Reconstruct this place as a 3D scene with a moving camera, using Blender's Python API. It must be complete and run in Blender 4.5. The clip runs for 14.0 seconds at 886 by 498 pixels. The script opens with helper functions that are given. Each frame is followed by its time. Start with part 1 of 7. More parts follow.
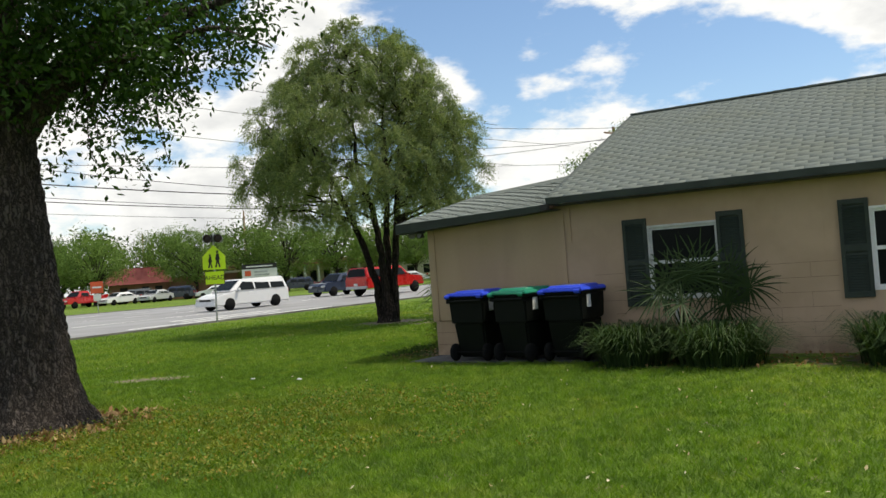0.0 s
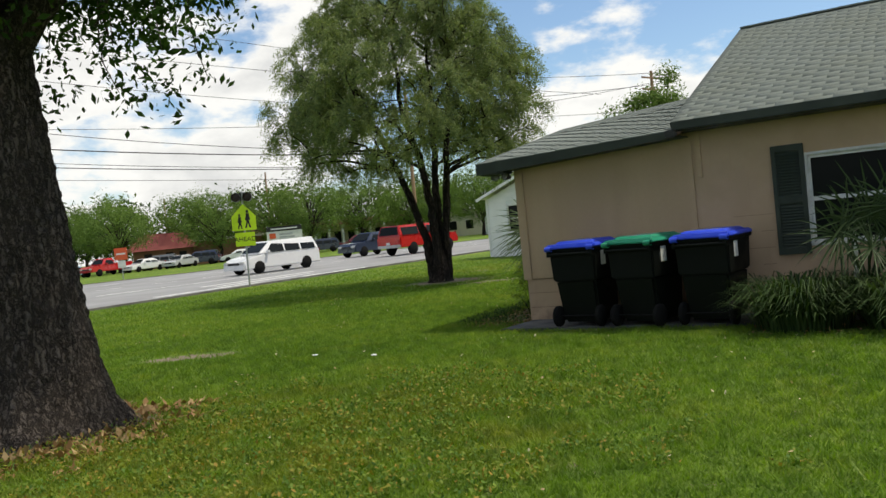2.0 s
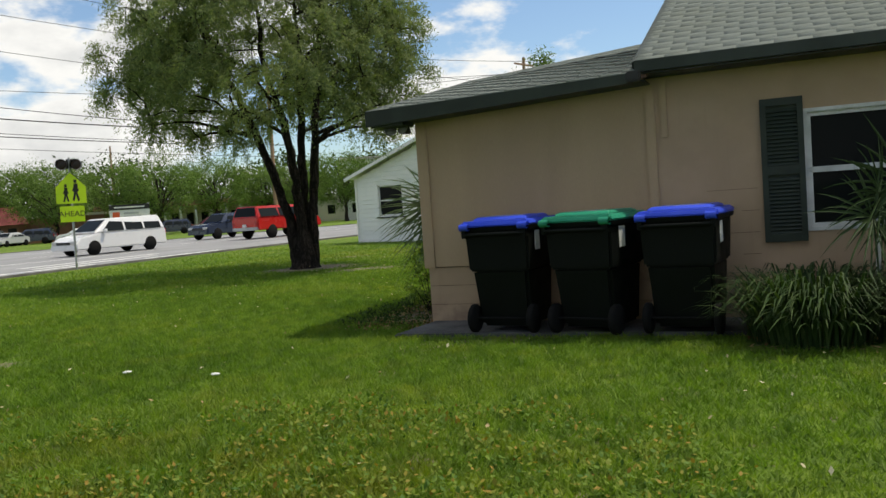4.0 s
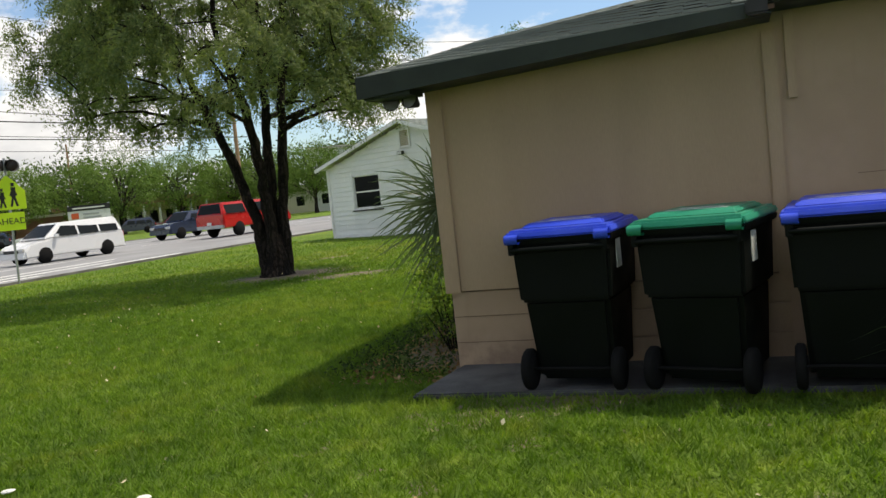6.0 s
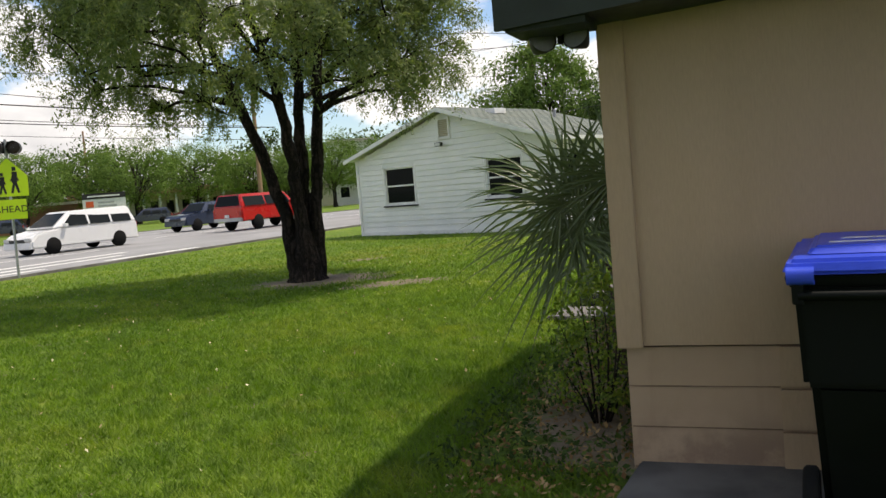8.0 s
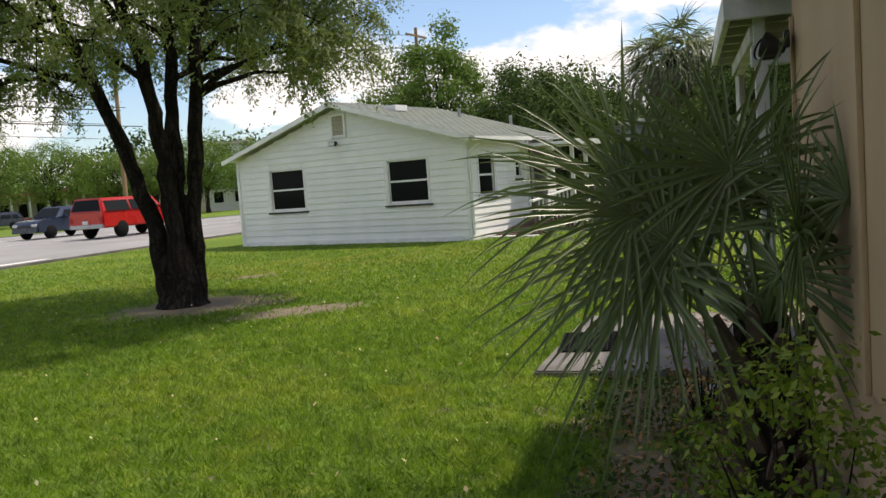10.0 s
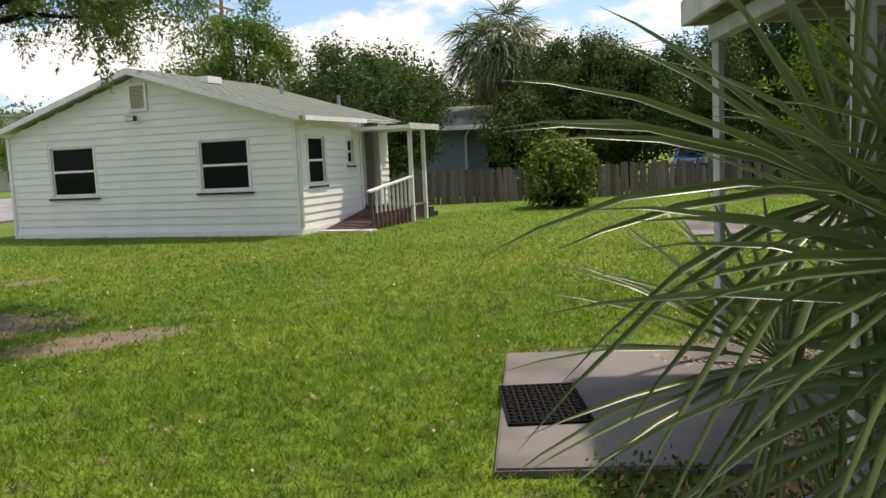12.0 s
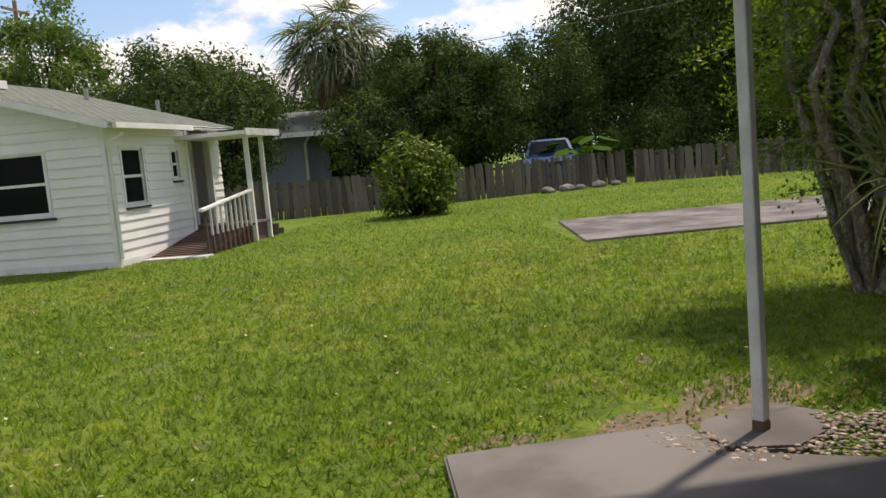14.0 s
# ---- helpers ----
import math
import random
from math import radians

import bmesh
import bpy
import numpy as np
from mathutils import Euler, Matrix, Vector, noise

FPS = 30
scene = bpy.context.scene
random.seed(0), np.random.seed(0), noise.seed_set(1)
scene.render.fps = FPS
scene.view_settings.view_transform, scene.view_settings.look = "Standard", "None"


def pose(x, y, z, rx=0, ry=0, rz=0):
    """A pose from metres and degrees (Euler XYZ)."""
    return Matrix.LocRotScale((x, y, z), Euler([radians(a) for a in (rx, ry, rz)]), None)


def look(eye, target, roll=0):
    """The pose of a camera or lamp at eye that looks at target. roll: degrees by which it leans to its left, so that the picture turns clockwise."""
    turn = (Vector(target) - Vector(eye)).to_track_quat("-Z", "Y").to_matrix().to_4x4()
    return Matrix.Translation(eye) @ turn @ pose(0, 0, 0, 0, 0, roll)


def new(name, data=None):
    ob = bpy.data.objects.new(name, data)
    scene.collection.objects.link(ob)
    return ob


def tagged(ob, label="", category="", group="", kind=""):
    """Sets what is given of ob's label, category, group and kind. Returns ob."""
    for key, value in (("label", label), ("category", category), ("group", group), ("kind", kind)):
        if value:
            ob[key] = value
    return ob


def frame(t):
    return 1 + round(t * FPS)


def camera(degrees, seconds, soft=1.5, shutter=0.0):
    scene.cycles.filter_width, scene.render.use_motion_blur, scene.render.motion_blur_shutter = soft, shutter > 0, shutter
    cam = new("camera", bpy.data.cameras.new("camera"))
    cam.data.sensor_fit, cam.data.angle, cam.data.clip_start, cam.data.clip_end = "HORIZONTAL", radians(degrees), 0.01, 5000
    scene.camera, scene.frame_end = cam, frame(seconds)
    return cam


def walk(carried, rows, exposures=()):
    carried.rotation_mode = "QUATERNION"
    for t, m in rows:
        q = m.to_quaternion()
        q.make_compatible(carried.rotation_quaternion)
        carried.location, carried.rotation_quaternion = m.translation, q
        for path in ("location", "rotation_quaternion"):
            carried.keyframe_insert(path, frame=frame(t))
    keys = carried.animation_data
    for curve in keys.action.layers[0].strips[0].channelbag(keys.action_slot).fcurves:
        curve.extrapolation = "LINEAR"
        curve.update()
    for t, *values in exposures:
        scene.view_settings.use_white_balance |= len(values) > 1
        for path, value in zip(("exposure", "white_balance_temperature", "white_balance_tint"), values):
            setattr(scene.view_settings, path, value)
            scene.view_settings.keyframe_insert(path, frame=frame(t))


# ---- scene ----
cam = camera(56.0, 14.0)
METRES, EYE, TILT, LEAN, TURN = 17.9, 1.5, -1.0, 0.0, 0.0
ROWS = [
    (0.0, 0.0, 0.0, 0.0, 0.17, 2.3, 4.2),
    (0.5, -0.0188, 0.0316, 0.0009, 1.01, 1.66, 4.03),
    (1.0, -0.0342, 0.0655, 0.002, 2.2, -0.28, 4.24),
    (1.5, -0.0492, 0.0979, 0.0017, 1.75, -0.57, 4.36),
    (2.0, -0.0566, 0.1346, -0.001, 1.56, -0.42, 5.74),
    (2.5, -0.0667, 0.1726, -0.0027, -1.41, -0.99, 5.72),
    (3.0, -0.0648, 0.2123, -0.0078, -6.44, -1.27, 4.57),
    (3.5, -0.0675, 0.2564, -0.0088, -7.72, -1.62, 3.76),
    (6.0, -0.0738, 0.4384, 0.0029, -10.18, -3.24, 6.36),
    (6.5, -0.0731, 0.4732, 0.0056, -9.99, 1.02, 5.38),
    (7.0, -0.0798, 0.5058, 0.0054, -8.03, -0.67, 4.9),
    (9.5, -0.0962, 0.6869, 0.0109, -14.79, -4.45, 4.77),
    (10.0, -0.0965, 0.7218, 0.0098, -17.62, -3.6, 4.47),
    (10.5, -0.0972, 0.7573, 0.0115, -20.89, -4.08, 4.27),
    (11.0, -0.0925, 0.7899, 0.0124, -26.19, -4.37, 3.95),
    (11.5, -0.0869, 0.8235, 0.014, -26.81, -4.65, 3.72),
    (12.0, -0.0831, 0.8536, 0.0151, -31.11, -5.41, 3.12),
    (12.5, -0.0715, 0.8835, 0.0151, -31.71, -5.57, 3.29),
    (13.0, -0.0608, 0.9153, 0.0144, -33.88, -5.92, 3.68),
    (13.5, -0.0438, 0.9428, 0.0142, -40.56, -5.18, 5.23),
    (14.0, -0.0289, 0.9684, 0.0148, -42.45, -5.71, 5.68),
]
walk(cam, [(t, pose(0, 0, EYE, TILT, LEAN, TURN) @ pose(METRES * x, METRES * y, METRES * z, 90 + pitch, roll, yaw)) for t, x, y, z, yaw, pitch, roll in ROWS],
     exposures=((0.0, 0.34, 6900, 8), (3.5, 0.24, 6900, 8), (6.5, 0.42, 7050, 11), (10.5, 0.48, 7150, 15), (12.5, 0.53, 7250, 16), (14.0, 0.42, 7350, 18)))

# ---- world, sun ----
SUN_AZ, SUN_EL = 88.0, 65.0      # degrees clockwise from +y, degrees above the horizon


def sky_world():
    w = bpy.data.worlds.new("world")
    scene.world = w
    w.use_nodes = True
    nt = w.node_tree
    nt.nodes.clear()
    N, L = nt.nodes.new, nt.links.new
    out, bg = N("ShaderNodeOutputWorld"), N("ShaderNodeBackground")
    sky = N("ShaderNodeTexSky")
    sky.sky_type, sky.sun_disc = "NISHITA", False
    sky.sun_elevation, sky.sun_rotation = radians(SUN_EL), radians(SUN_AZ)
    sky.air_density, sky.dust_density, sky.ozone_density = 1.0, 0.6, 2.0
    tc, sep = N("ShaderNodeTexCoord"), N("ShaderNodeSeparateXYZ")
    L(tc.outputs["Generated"], sep.inputs[0])

    def m(op, a, b=None, c=None, clamp=False):
        n = N("ShaderNodeMath")
        n.operation, n.use_clamp = op, clamp
        for i, v in enumerate((a, b, c)):
            if v is None:
                continue
            if isinstance(v, (int, float)):
                n.inputs[i].default_value = v
            else:
                L(v, n.inputs[i])
        return n.outputs[0]

    # heaped clouds: the direction itself, somewhat flattened
    comb = N("ShaderNodeCombineXYZ")
    L(sep.outputs[0], comb.inputs[0])
    L(sep.outputs[1], comb.inputs[1])
    L(m("MULTIPLY", sep.outputs[2], 2.1), comb.inputs[2])

    def noise_at(scale, detail, off, rough=0.55):
        mp, n = N("ShaderNodeMapping"), N("ShaderNodeTexNoise")
        mp.inputs["Location"].default_value = off
        L(comb.outputs[0], mp.inputs[0])
        L(mp.outputs[0], n.inputs["Vector"])
        n.inputs["Scale"].default_value, n.inputs["Detail"].default_value, n.inputs["Roughness"].default_value = scale, detail, rough
        return n.outputs["Fac"]

    big = noise_at(3.3, 10, CLOUD_AT, 0.56)
    # thicker towards the horizon
    low = m("MULTIPLY", m("SUBTRACT", 0.42, sep.outputs[2], clamp=True), 0.17)
    cover = m("ADD", big, low)
    mask = N("ShaderNodeMapRange")
    mask.interpolation_type = "SMOOTHSTEP"
    mask.inputs["From Min"].default_value, mask.inputs["From Max"].default_value = 0.485, 0.555
    L(cover, mask.inputs[0])
    thick = N("ShaderNodeMapRange")
    thick.inputs["From Min"].default_value, thick.inputs["From Max"].default_value = 0.56, 0.76
    L(m("ADD", cover, m("MULTIPLY", m("SUBTRACT", noise_at(9.0, 6, (3, 1, 2)), 0.5), 0.22)), thick.inputs[0])
    shade = N("ShaderNodeMix")
    shade.data_type = "RGBA"
    shade.inputs[6].default_value, shade.inputs[7].default_value = (14.0, 14.2, 14.5, 1), (7.0, 7.4, 8.1, 1)
    L(thick.outputs[0], shade.inputs[0])
    mix = N("ShaderNodeMix")
    mix.data_type = "RGBA"
    L(mask.outputs[0], mix.inputs[0])
    gain = N("ShaderNodeMix")
    gain.data_type, gain.blend_type = "RGBA", "MULTIPLY"
    gain.inputs[0].default_value, gain.inputs[7].default_value = 1.0, (1.85, 2.02, 2.18, 1)
    L(sky.outputs[0], gain.inputs[6])
    L(gain.outputs[2], mix.inputs[6])
    L(shade.outputs[2], mix.inputs[7])
    L(mix.outputs[2], bg.inputs[0])
    bg.inputs[1].default_value = SKY_STRENGTH
    L(bg.outputs[0], out.inputs[0])


CLOUD_AT = (2.3, 1.1, 0.7)
SKY_STRENGTH = 0.058
sky_world()
sun = new("sun", bpy.data.lights.new("sun", "SUN"))
sun.data.energy, sun.data.angle, sun.data.color = 3.4, radians(2.0), (1.0, 0.94, 0.82)
_d = Vector((math.sin(radians(SUN_AZ)) * math.cos(radians(SUN_EL)), math.cos(radians(SUN_AZ)) * math.cos(radians(SUN_EL)), math.sin(radians(SUN_EL))))
sun.matrix_world = look(_d * 60, (0, 0, 0))

# ---- materials ----


class Nodes:
    """Short hand for a node tree."""

    def __init__(self, mat):
        self.t = mat.node_tree
        self.t.nodes.clear()
        self.out = self.n("ShaderNodeOutputMaterial")

    def n(self, kind, **props):
        node = self.t.nodes.new(kind)
        for k, v in props.items():
            node[k] = v
        return node

    def l(self, a, b):
        self.t.links.new(a, b)

    def put(self, socket, v):
        if isinstance(v, (int, float)):
            socket.default_value = v
        elif isinstance(v, tuple):
            socket.default_value = (*v, 1)[:4] if socket.type == "RGBA" else v
        else:
            self.l(v, socket)

    def coords(self, kind="Object", scale=(1, 1, 1)):
        if kind == "World":
            g = self.n("ShaderNodeNewGeometry")
            v = g.outputs["Position"]
        else:
            v = self.n("ShaderNodeTexCoord").outputs[kind]
        if scale != (1, 1, 1):
            mp = self.n("ShaderNodeMapping")
            self.l(v, mp.inputs[0])
            mp.inputs["Scale"].default_value = scale
            v = mp.outputs[0]
        return v

    def noise(self, v, scale, detail=4, rough=0.55, out="Fac"):
        n = self.n("ShaderNodeTexNoise")
        self.l(v, n.inputs["Vector"])
        self.put(n.inputs["Scale"], scale), self.put(n.inputs["Detail"], detail), self.put(n.inputs["Roughness"], rough)
        return n.outputs[out]

    def math(self, op, a, b=0.0, clamp=False):
        n = self.n("ShaderNodeMath")
        n.operation, n.use_clamp = op, clamp
        self.put(n.inputs[0], a), self.put(n.inputs[1], b)
        return n.outputs[0]

    def ramp(self, fac, stops):
        n = self.n("ShaderNodeValToRGB")
        while len(n.color_ramp.elements) < len(stops):
            n.color_ramp.elements.new(0.5)
        for e, (p, c) in zip(n.color_ramp.elements, stops):
            e.position, e.color = p, (*c, 1)
        self.l(fac, n.inputs[0])
        return n.outputs[0]

    def span(self, v, a, b, lo=0.0, hi=1.0, smooth=True):
        n = self.n("ShaderNodeMapRange")
        n.interpolation_type = "SMOOTHSTEP" if smooth else "LINEAR"
        self.l(v, n.inputs[0])
        for i, x in zip((1, 2, 3, 4), (a, b, lo, hi)):
            n.inputs[i].default_value = x
        return n.outputs[0]

    def mix(self, fac, a, b, blend="MIX"):
        n = self.n("ShaderNodeMix")
        n.data_type, n.blend_type = "RGBA", blend
        self.put(n.inputs[0], fac), self.put(n.inputs[6], a), self.put(n.inputs[7], b)
        return n.outputs[2]

    def bump(self, height, strength=0.3, distance=0.02):
        n = self.n("ShaderNodeBump")
        self.l(height, n.inputs["Height"])
        n.inputs["Strength"].default_value, n.inputs["Distance"].default_value = strength, distance
        return n.outputs[0]

    def finish(self, color, rough=0.7, metal=0.0, normal=None, spec=0.4, leaf=0.0, **more):
        p = self.n("ShaderNodeBsdfPrincipled")
        self.put(p.inputs["Base Color"], color), self.put(p.inputs["Roughness"], rough)
        self.put(p.inputs["Metallic"], metal), self.put(p.inputs["Specular IOR Level"], spec)
        for k, v in more.items():
            self.put(p.inputs[k.replace("_", " ")], v)
        if normal is not None:
            self.l(normal, p.inputs["Normal"])
        if leaf:
            tr, mx = self.n("ShaderNodeBsdfTranslucent"), self.n("ShaderNodeMixShader")
            self.put(tr.inputs[0], self.mix(1.0, color, (1.0, 1.15, 0.45), "MULTIPLY"))
            mx.inputs[0].default_value = leaf
            self.l(p.outputs[0], mx.inputs[1]), self.l(tr.outputs[0], mx.inputs[2])
            self.l(mx.outputs[0], self.out.inputs[0])
        else:
            self.l(p.outputs[0], self.out.inputs[0])


def blank(name):
    mat = bpy.data.materials.new(name)
    mat.use_nodes = True
    return mat, Nodes(mat)


def plain(name, a, b=None, rough=0.6, scale=6.0, fine=60.0, metal=0.0, bump=0.15, spec=0.4, stretch=(1, 1, 1), random_by=0.0, stains=0.25, space="Object", **more):
    """A surface of two tones: broad patches, fine grain, dirt, a little relief."""
    mat, g = blank(name)
    b = b or tuple(c * 0.8 for c in a)
    v = g.coords(space, stretch)
    big, small = g.noise(v, scale, 5), g.noise(v, fine, 3, 0.7)
    col = g.mix(g.span(big, 0.35, 0.65), a, b)
    col = g.mix(0.5, col, g.mix(small, (0.72, 0.72, 0.72), (1.25, 1.25, 1.25)), "MULTIPLY")
    if stains:
        st = g.noise(v, scale * 0.37, 7, 0.7)
        col = g.mix(g.span(st, 0.52, 0.75, 0, stains), col, tuple(c * 0.45 for c in a))
    if random_by:
        r = g.n("ShaderNodeObjectInfo").outputs["Random"]
        k = g.math("MULTIPLY_ADD", r, random_by * 2)
        k.node.inputs[2].default_value = 1 - random_by
        cc = g.n("ShaderNodeCombineColor")
        for i in range(3):
            g.l(k, cc.inputs[i])
        col = g.mix(1.0, col, cc.outputs[0], "MULTIPLY")
    g.finish(col, g.span(big, 0.3, 0.7, max(rough - 0.08, 0.02), min(rough + 0.1, 1)), metal, g.bump(small, bump, 0.01), spec, **more)
    return mat


def leafy(name, cols, rough=0.55, leaf=0.3, patch=1.2, spec=0.35):
    """Leaves: each its own tone, broad tone changes over the crown."""
    mat, g = blank(name)
    r = g.n("ShaderNodeNewGeometry").outputs["Random Per Island"]
    col = g.ramp(r, [(i / (len(cols) - 1), c) for i, c in enumerate(cols)])
    big = g.noise(g.coords("World"), patch, 3)
    col = g.mix(0.8, col, g.mix(big, (0.62, 0.66, 0.55), (1.4, 1.35, 1.3)), "MULTIPLY")
    g.finish(col, rough, 0, None, spec, leaf)
    return mat


def lawn_color(g, v):
    """Green, with straw-yellow and brown-orange patches where the lawn has them."""
    big, mid, small = g.noise(v, 0.35, 4), g.noise(v, 1.7, 5, 0.65), g.noise(v, 14, 3)
    col = g.ramp(big, [(0.3, (0.070, 0.122, 0.016)), (0.5, (0.098, 0.155, 0.023)), (0.7, (0.140, 0.186, 0.034))])
    col = g.mix(g.span(mid, 0.5, 0.72, 0, 0.4), col, (0.19, 0.195, 0.035))
    sep = g.n("ShaderNodeSeparateXYZ")
    g.l(v, sep.inputs[0])
    x, y = sep.outputs[0], sep.outputs[1]

    def spot(cx, cy, rx, ry):
        dx = g.math("DIVIDE", g.math("SUBTRACT", x, cx), rx)
        dy = g.math("DIVIDE", g.math("SUBTRACT", y, cy), ry)
        d = g.math("ADD", g.math("MULTIPLY", dx, dx), g.math("MULTIPLY", dy, dy))
        return g.math("SUBTRACT", 1.0, d, True)

    weeds = g.math("MULTIPLY", spot(-2.6, 8.6, 2.9, 2.2), g.span(mid, 0.35, 0.6), True)
    col = g.mix(g.math("MULTIPLY", weeds, 0.45, True), col, (0.17, 0.135, 0.02))
    worn = g.math("MAXIMUM", spot(1.0, 29.6, 6.0, 2.6), g.math("MULTIPLY", spot(7.0, 24.0, 5.5, 6.0), 0.8))
    worn = g.math("MULTIPLY", worn, g.span(g.noise(v, 1.1, 5, 0.65), 0.38, 0.62))
    col = g.mix(g.math("MULTIPLY", worn, 0.5, True), col, (0.19, 0.18, 0.045))
    clump = g.noise(v, 5.5, 4, 0.6)
    col = g.mix(1.0, col, g.mix(g.span(clump, 0.34, 0.66), (0.66, 0.72, 0.7), (1.26, 1.2, 1.1)), "MULTIPLY")
    return g.mix(0.5, col, g.mix(small, (0.75, 0.75, 0.75), (1.25, 1.25, 1.25)), "MULTIPLY"), spot, mid, small


def lawn_ground():
    mat, g = blank("lawn_soil")
    v = g.coords("World")
    col, spot, mid, small = lawn_color(g, v)
    col = g.mix(1.0, col, (1.1, 1.15, 0.95), "MULTIPLY")
    bare = spot(-1.5, 24.75, 1.5, 1.15)
    for s in ((2.3, 20.2, 0.35, 0.16), (2.9, 19.8, 0.4, 0.22), (3.6, 19.6, 0.7, 0.4), (-0.45, 23.2, 1.15, 0.5), (-0.53, 28.4, 0.6, 0.35), (-5.0, 13.9, 0.8, 0.35), (-4.8, 9.4, 1.4, 1.3), (0.7, 12.9, 1.9, 0.5), (0.0, 14.7, 0.75, 0.9), (0.4, 15.9, 0.85, 0.9), (1.0, 17.2, 0.95, 0.8), (6.5, 10.2, 2.2, 0.9)):
        bare = g.math("MAXIMUM", bare, spot(*s))
    edge = g.math("ADD", bare, g.math("MULTIPLY", g.math("SUBTRACT", g.noise(v, 2.6, 6, 0.7), 0.5), 3.2))
    col = g.mix(g.span(edge, 0.25, 0.6), col, g.mix(g.noise(v, 9, 5, 0.7), (0.10, 0.078, 0.055), (0.30, 0.25, 0.185)))
    g.finish(col, 0.95, 0, g.bump(g.noise(v, 22, 5, 0.7), 0.8, 0.05), 0.2)
    return mat


def lawn_blades():
    mat, g = blank("grass_blade")
    v = g.coords("World")
    col, *_ = lawn_color(g, v)
    r = g.n("ShaderNodeNewGeometry").outputs["Random Per Island"]
    tone = g.ramp(r, [(0.0, (1.3, 1.38, 1.15)), (0.7, (1.5, 1.55, 1.3)), (0.95, (1.75, 1.7, 1.5)), (1.0, (2.5, 2.2, 2.7))])
    g.finish(g.mix(1.0, col, tone, "MULTIPLY"), 0.6, 0, None, 0.25, 0.5)
    return mat


def shingle_mat(name, a, b):
    mat, g = blank(name)
    v = g.coords("Object")
    geo = g.n("ShaderNodeNewGeometry")
    r = g.math("FRACT", g.math("ADD", geo.outputs["Random Per Island"], g.n("ShaderNodeObjectInfo").outputs["Random"]))
    grit = g.noise(v, 220, 2, 0.8)
    col = g.mix(r, a, b)
    col = g.mix(g.span(g.noise(v, 0.8, 6, 0.6), 0.4, 0.7, 0, 0.35), col, (0.16, 0.17, 0.13))
    col = g.mix(0.8, col, g.mix(grit, (0.45, 0.45, 0.45), (1.55, 1.55, 1.55)), "MULTIPLY")
    g.finish(col, 0.95, 0, g.bump(grit, 0.5, 0.004), 0.25)
    return mat


def bark_mat(name, a, b, scale=14, strength=1.0):
    mat, g = blank(name)
    v = g.coords("Object", (1, 1, 0.13))
    vo = g.n("ShaderNodeTexVoronoi")
    vo.feature = "DISTANCE_TO_EDGE"
    warp = g.mix(0.16, v, g.noise(g.coords("Object"), 7, 5, 0.7, "Color"), "ADD")
    g.l(warp, vo.inputs["Vector"])
    vo.inputs["Scale"].default_value = scale
    fine = g.noise(v, 50, 5, 0.7)
    h = g.math("ADD", g.span(vo.outputs[0], 0.0, 0.35), g.math("MULTIPLY", fine, 0.9))
    col = g.mix(g.span(h, 0.25, 1.35), b, a)
    g.finish(col, 0.95, 0, g.bump(h, strength, 0.05), 0.15)
    return mat


def glass_mat(name, tint=(0.010, 0.012, 0.012)):
    mat, g = blank(name)
    v = g.coords("Object")
    g.finish(tint, 0.06, 0, g.bump(g.noise(v, 1.5, 2), 0.05, 0.02), 0.03)
    return mat


def block_mat():
    """Painted stucco over block, peach, with rain marks."""
    mat, g = blank("peach_stucco")
    v = g.coords("Object")
    streak = g.noise(g.coords("Object", (7, 7, 0.5)), 2.0, 5, 0.6)
    big, small = g.noise(v, 1.1, 6, 0.6), g.noise(v, 90, 4, 0.7)
    col = g.mix(g.span(big, 0.35, 0.65), (0.45, 0.325, 0.22), (0.39, 0.28, 0.185))
    col = g.mix(g.span(streak, 0.55, 0.8, 0, 0.35), col, (0.34, 0.23, 0.15))
    sep = g.n("ShaderNodeSeparateXYZ")
    g.l(v, sep.inputs[0])
    low = g.math("MULTIPLY", g.span(sep.outputs[2], 0.05, 0.35, 1, 0), g.span(g.noise(v, 3, 6, 0.7), 0.4, 0.6), True)
    col = g.mix(g.math("MULTIPLY", low, 0.6), col, (0.2, 0.13, 0.1))
    g.finish(col, 0.85, 0, g.bump(small, 0.35, 0.006), 0.25)
    return mat


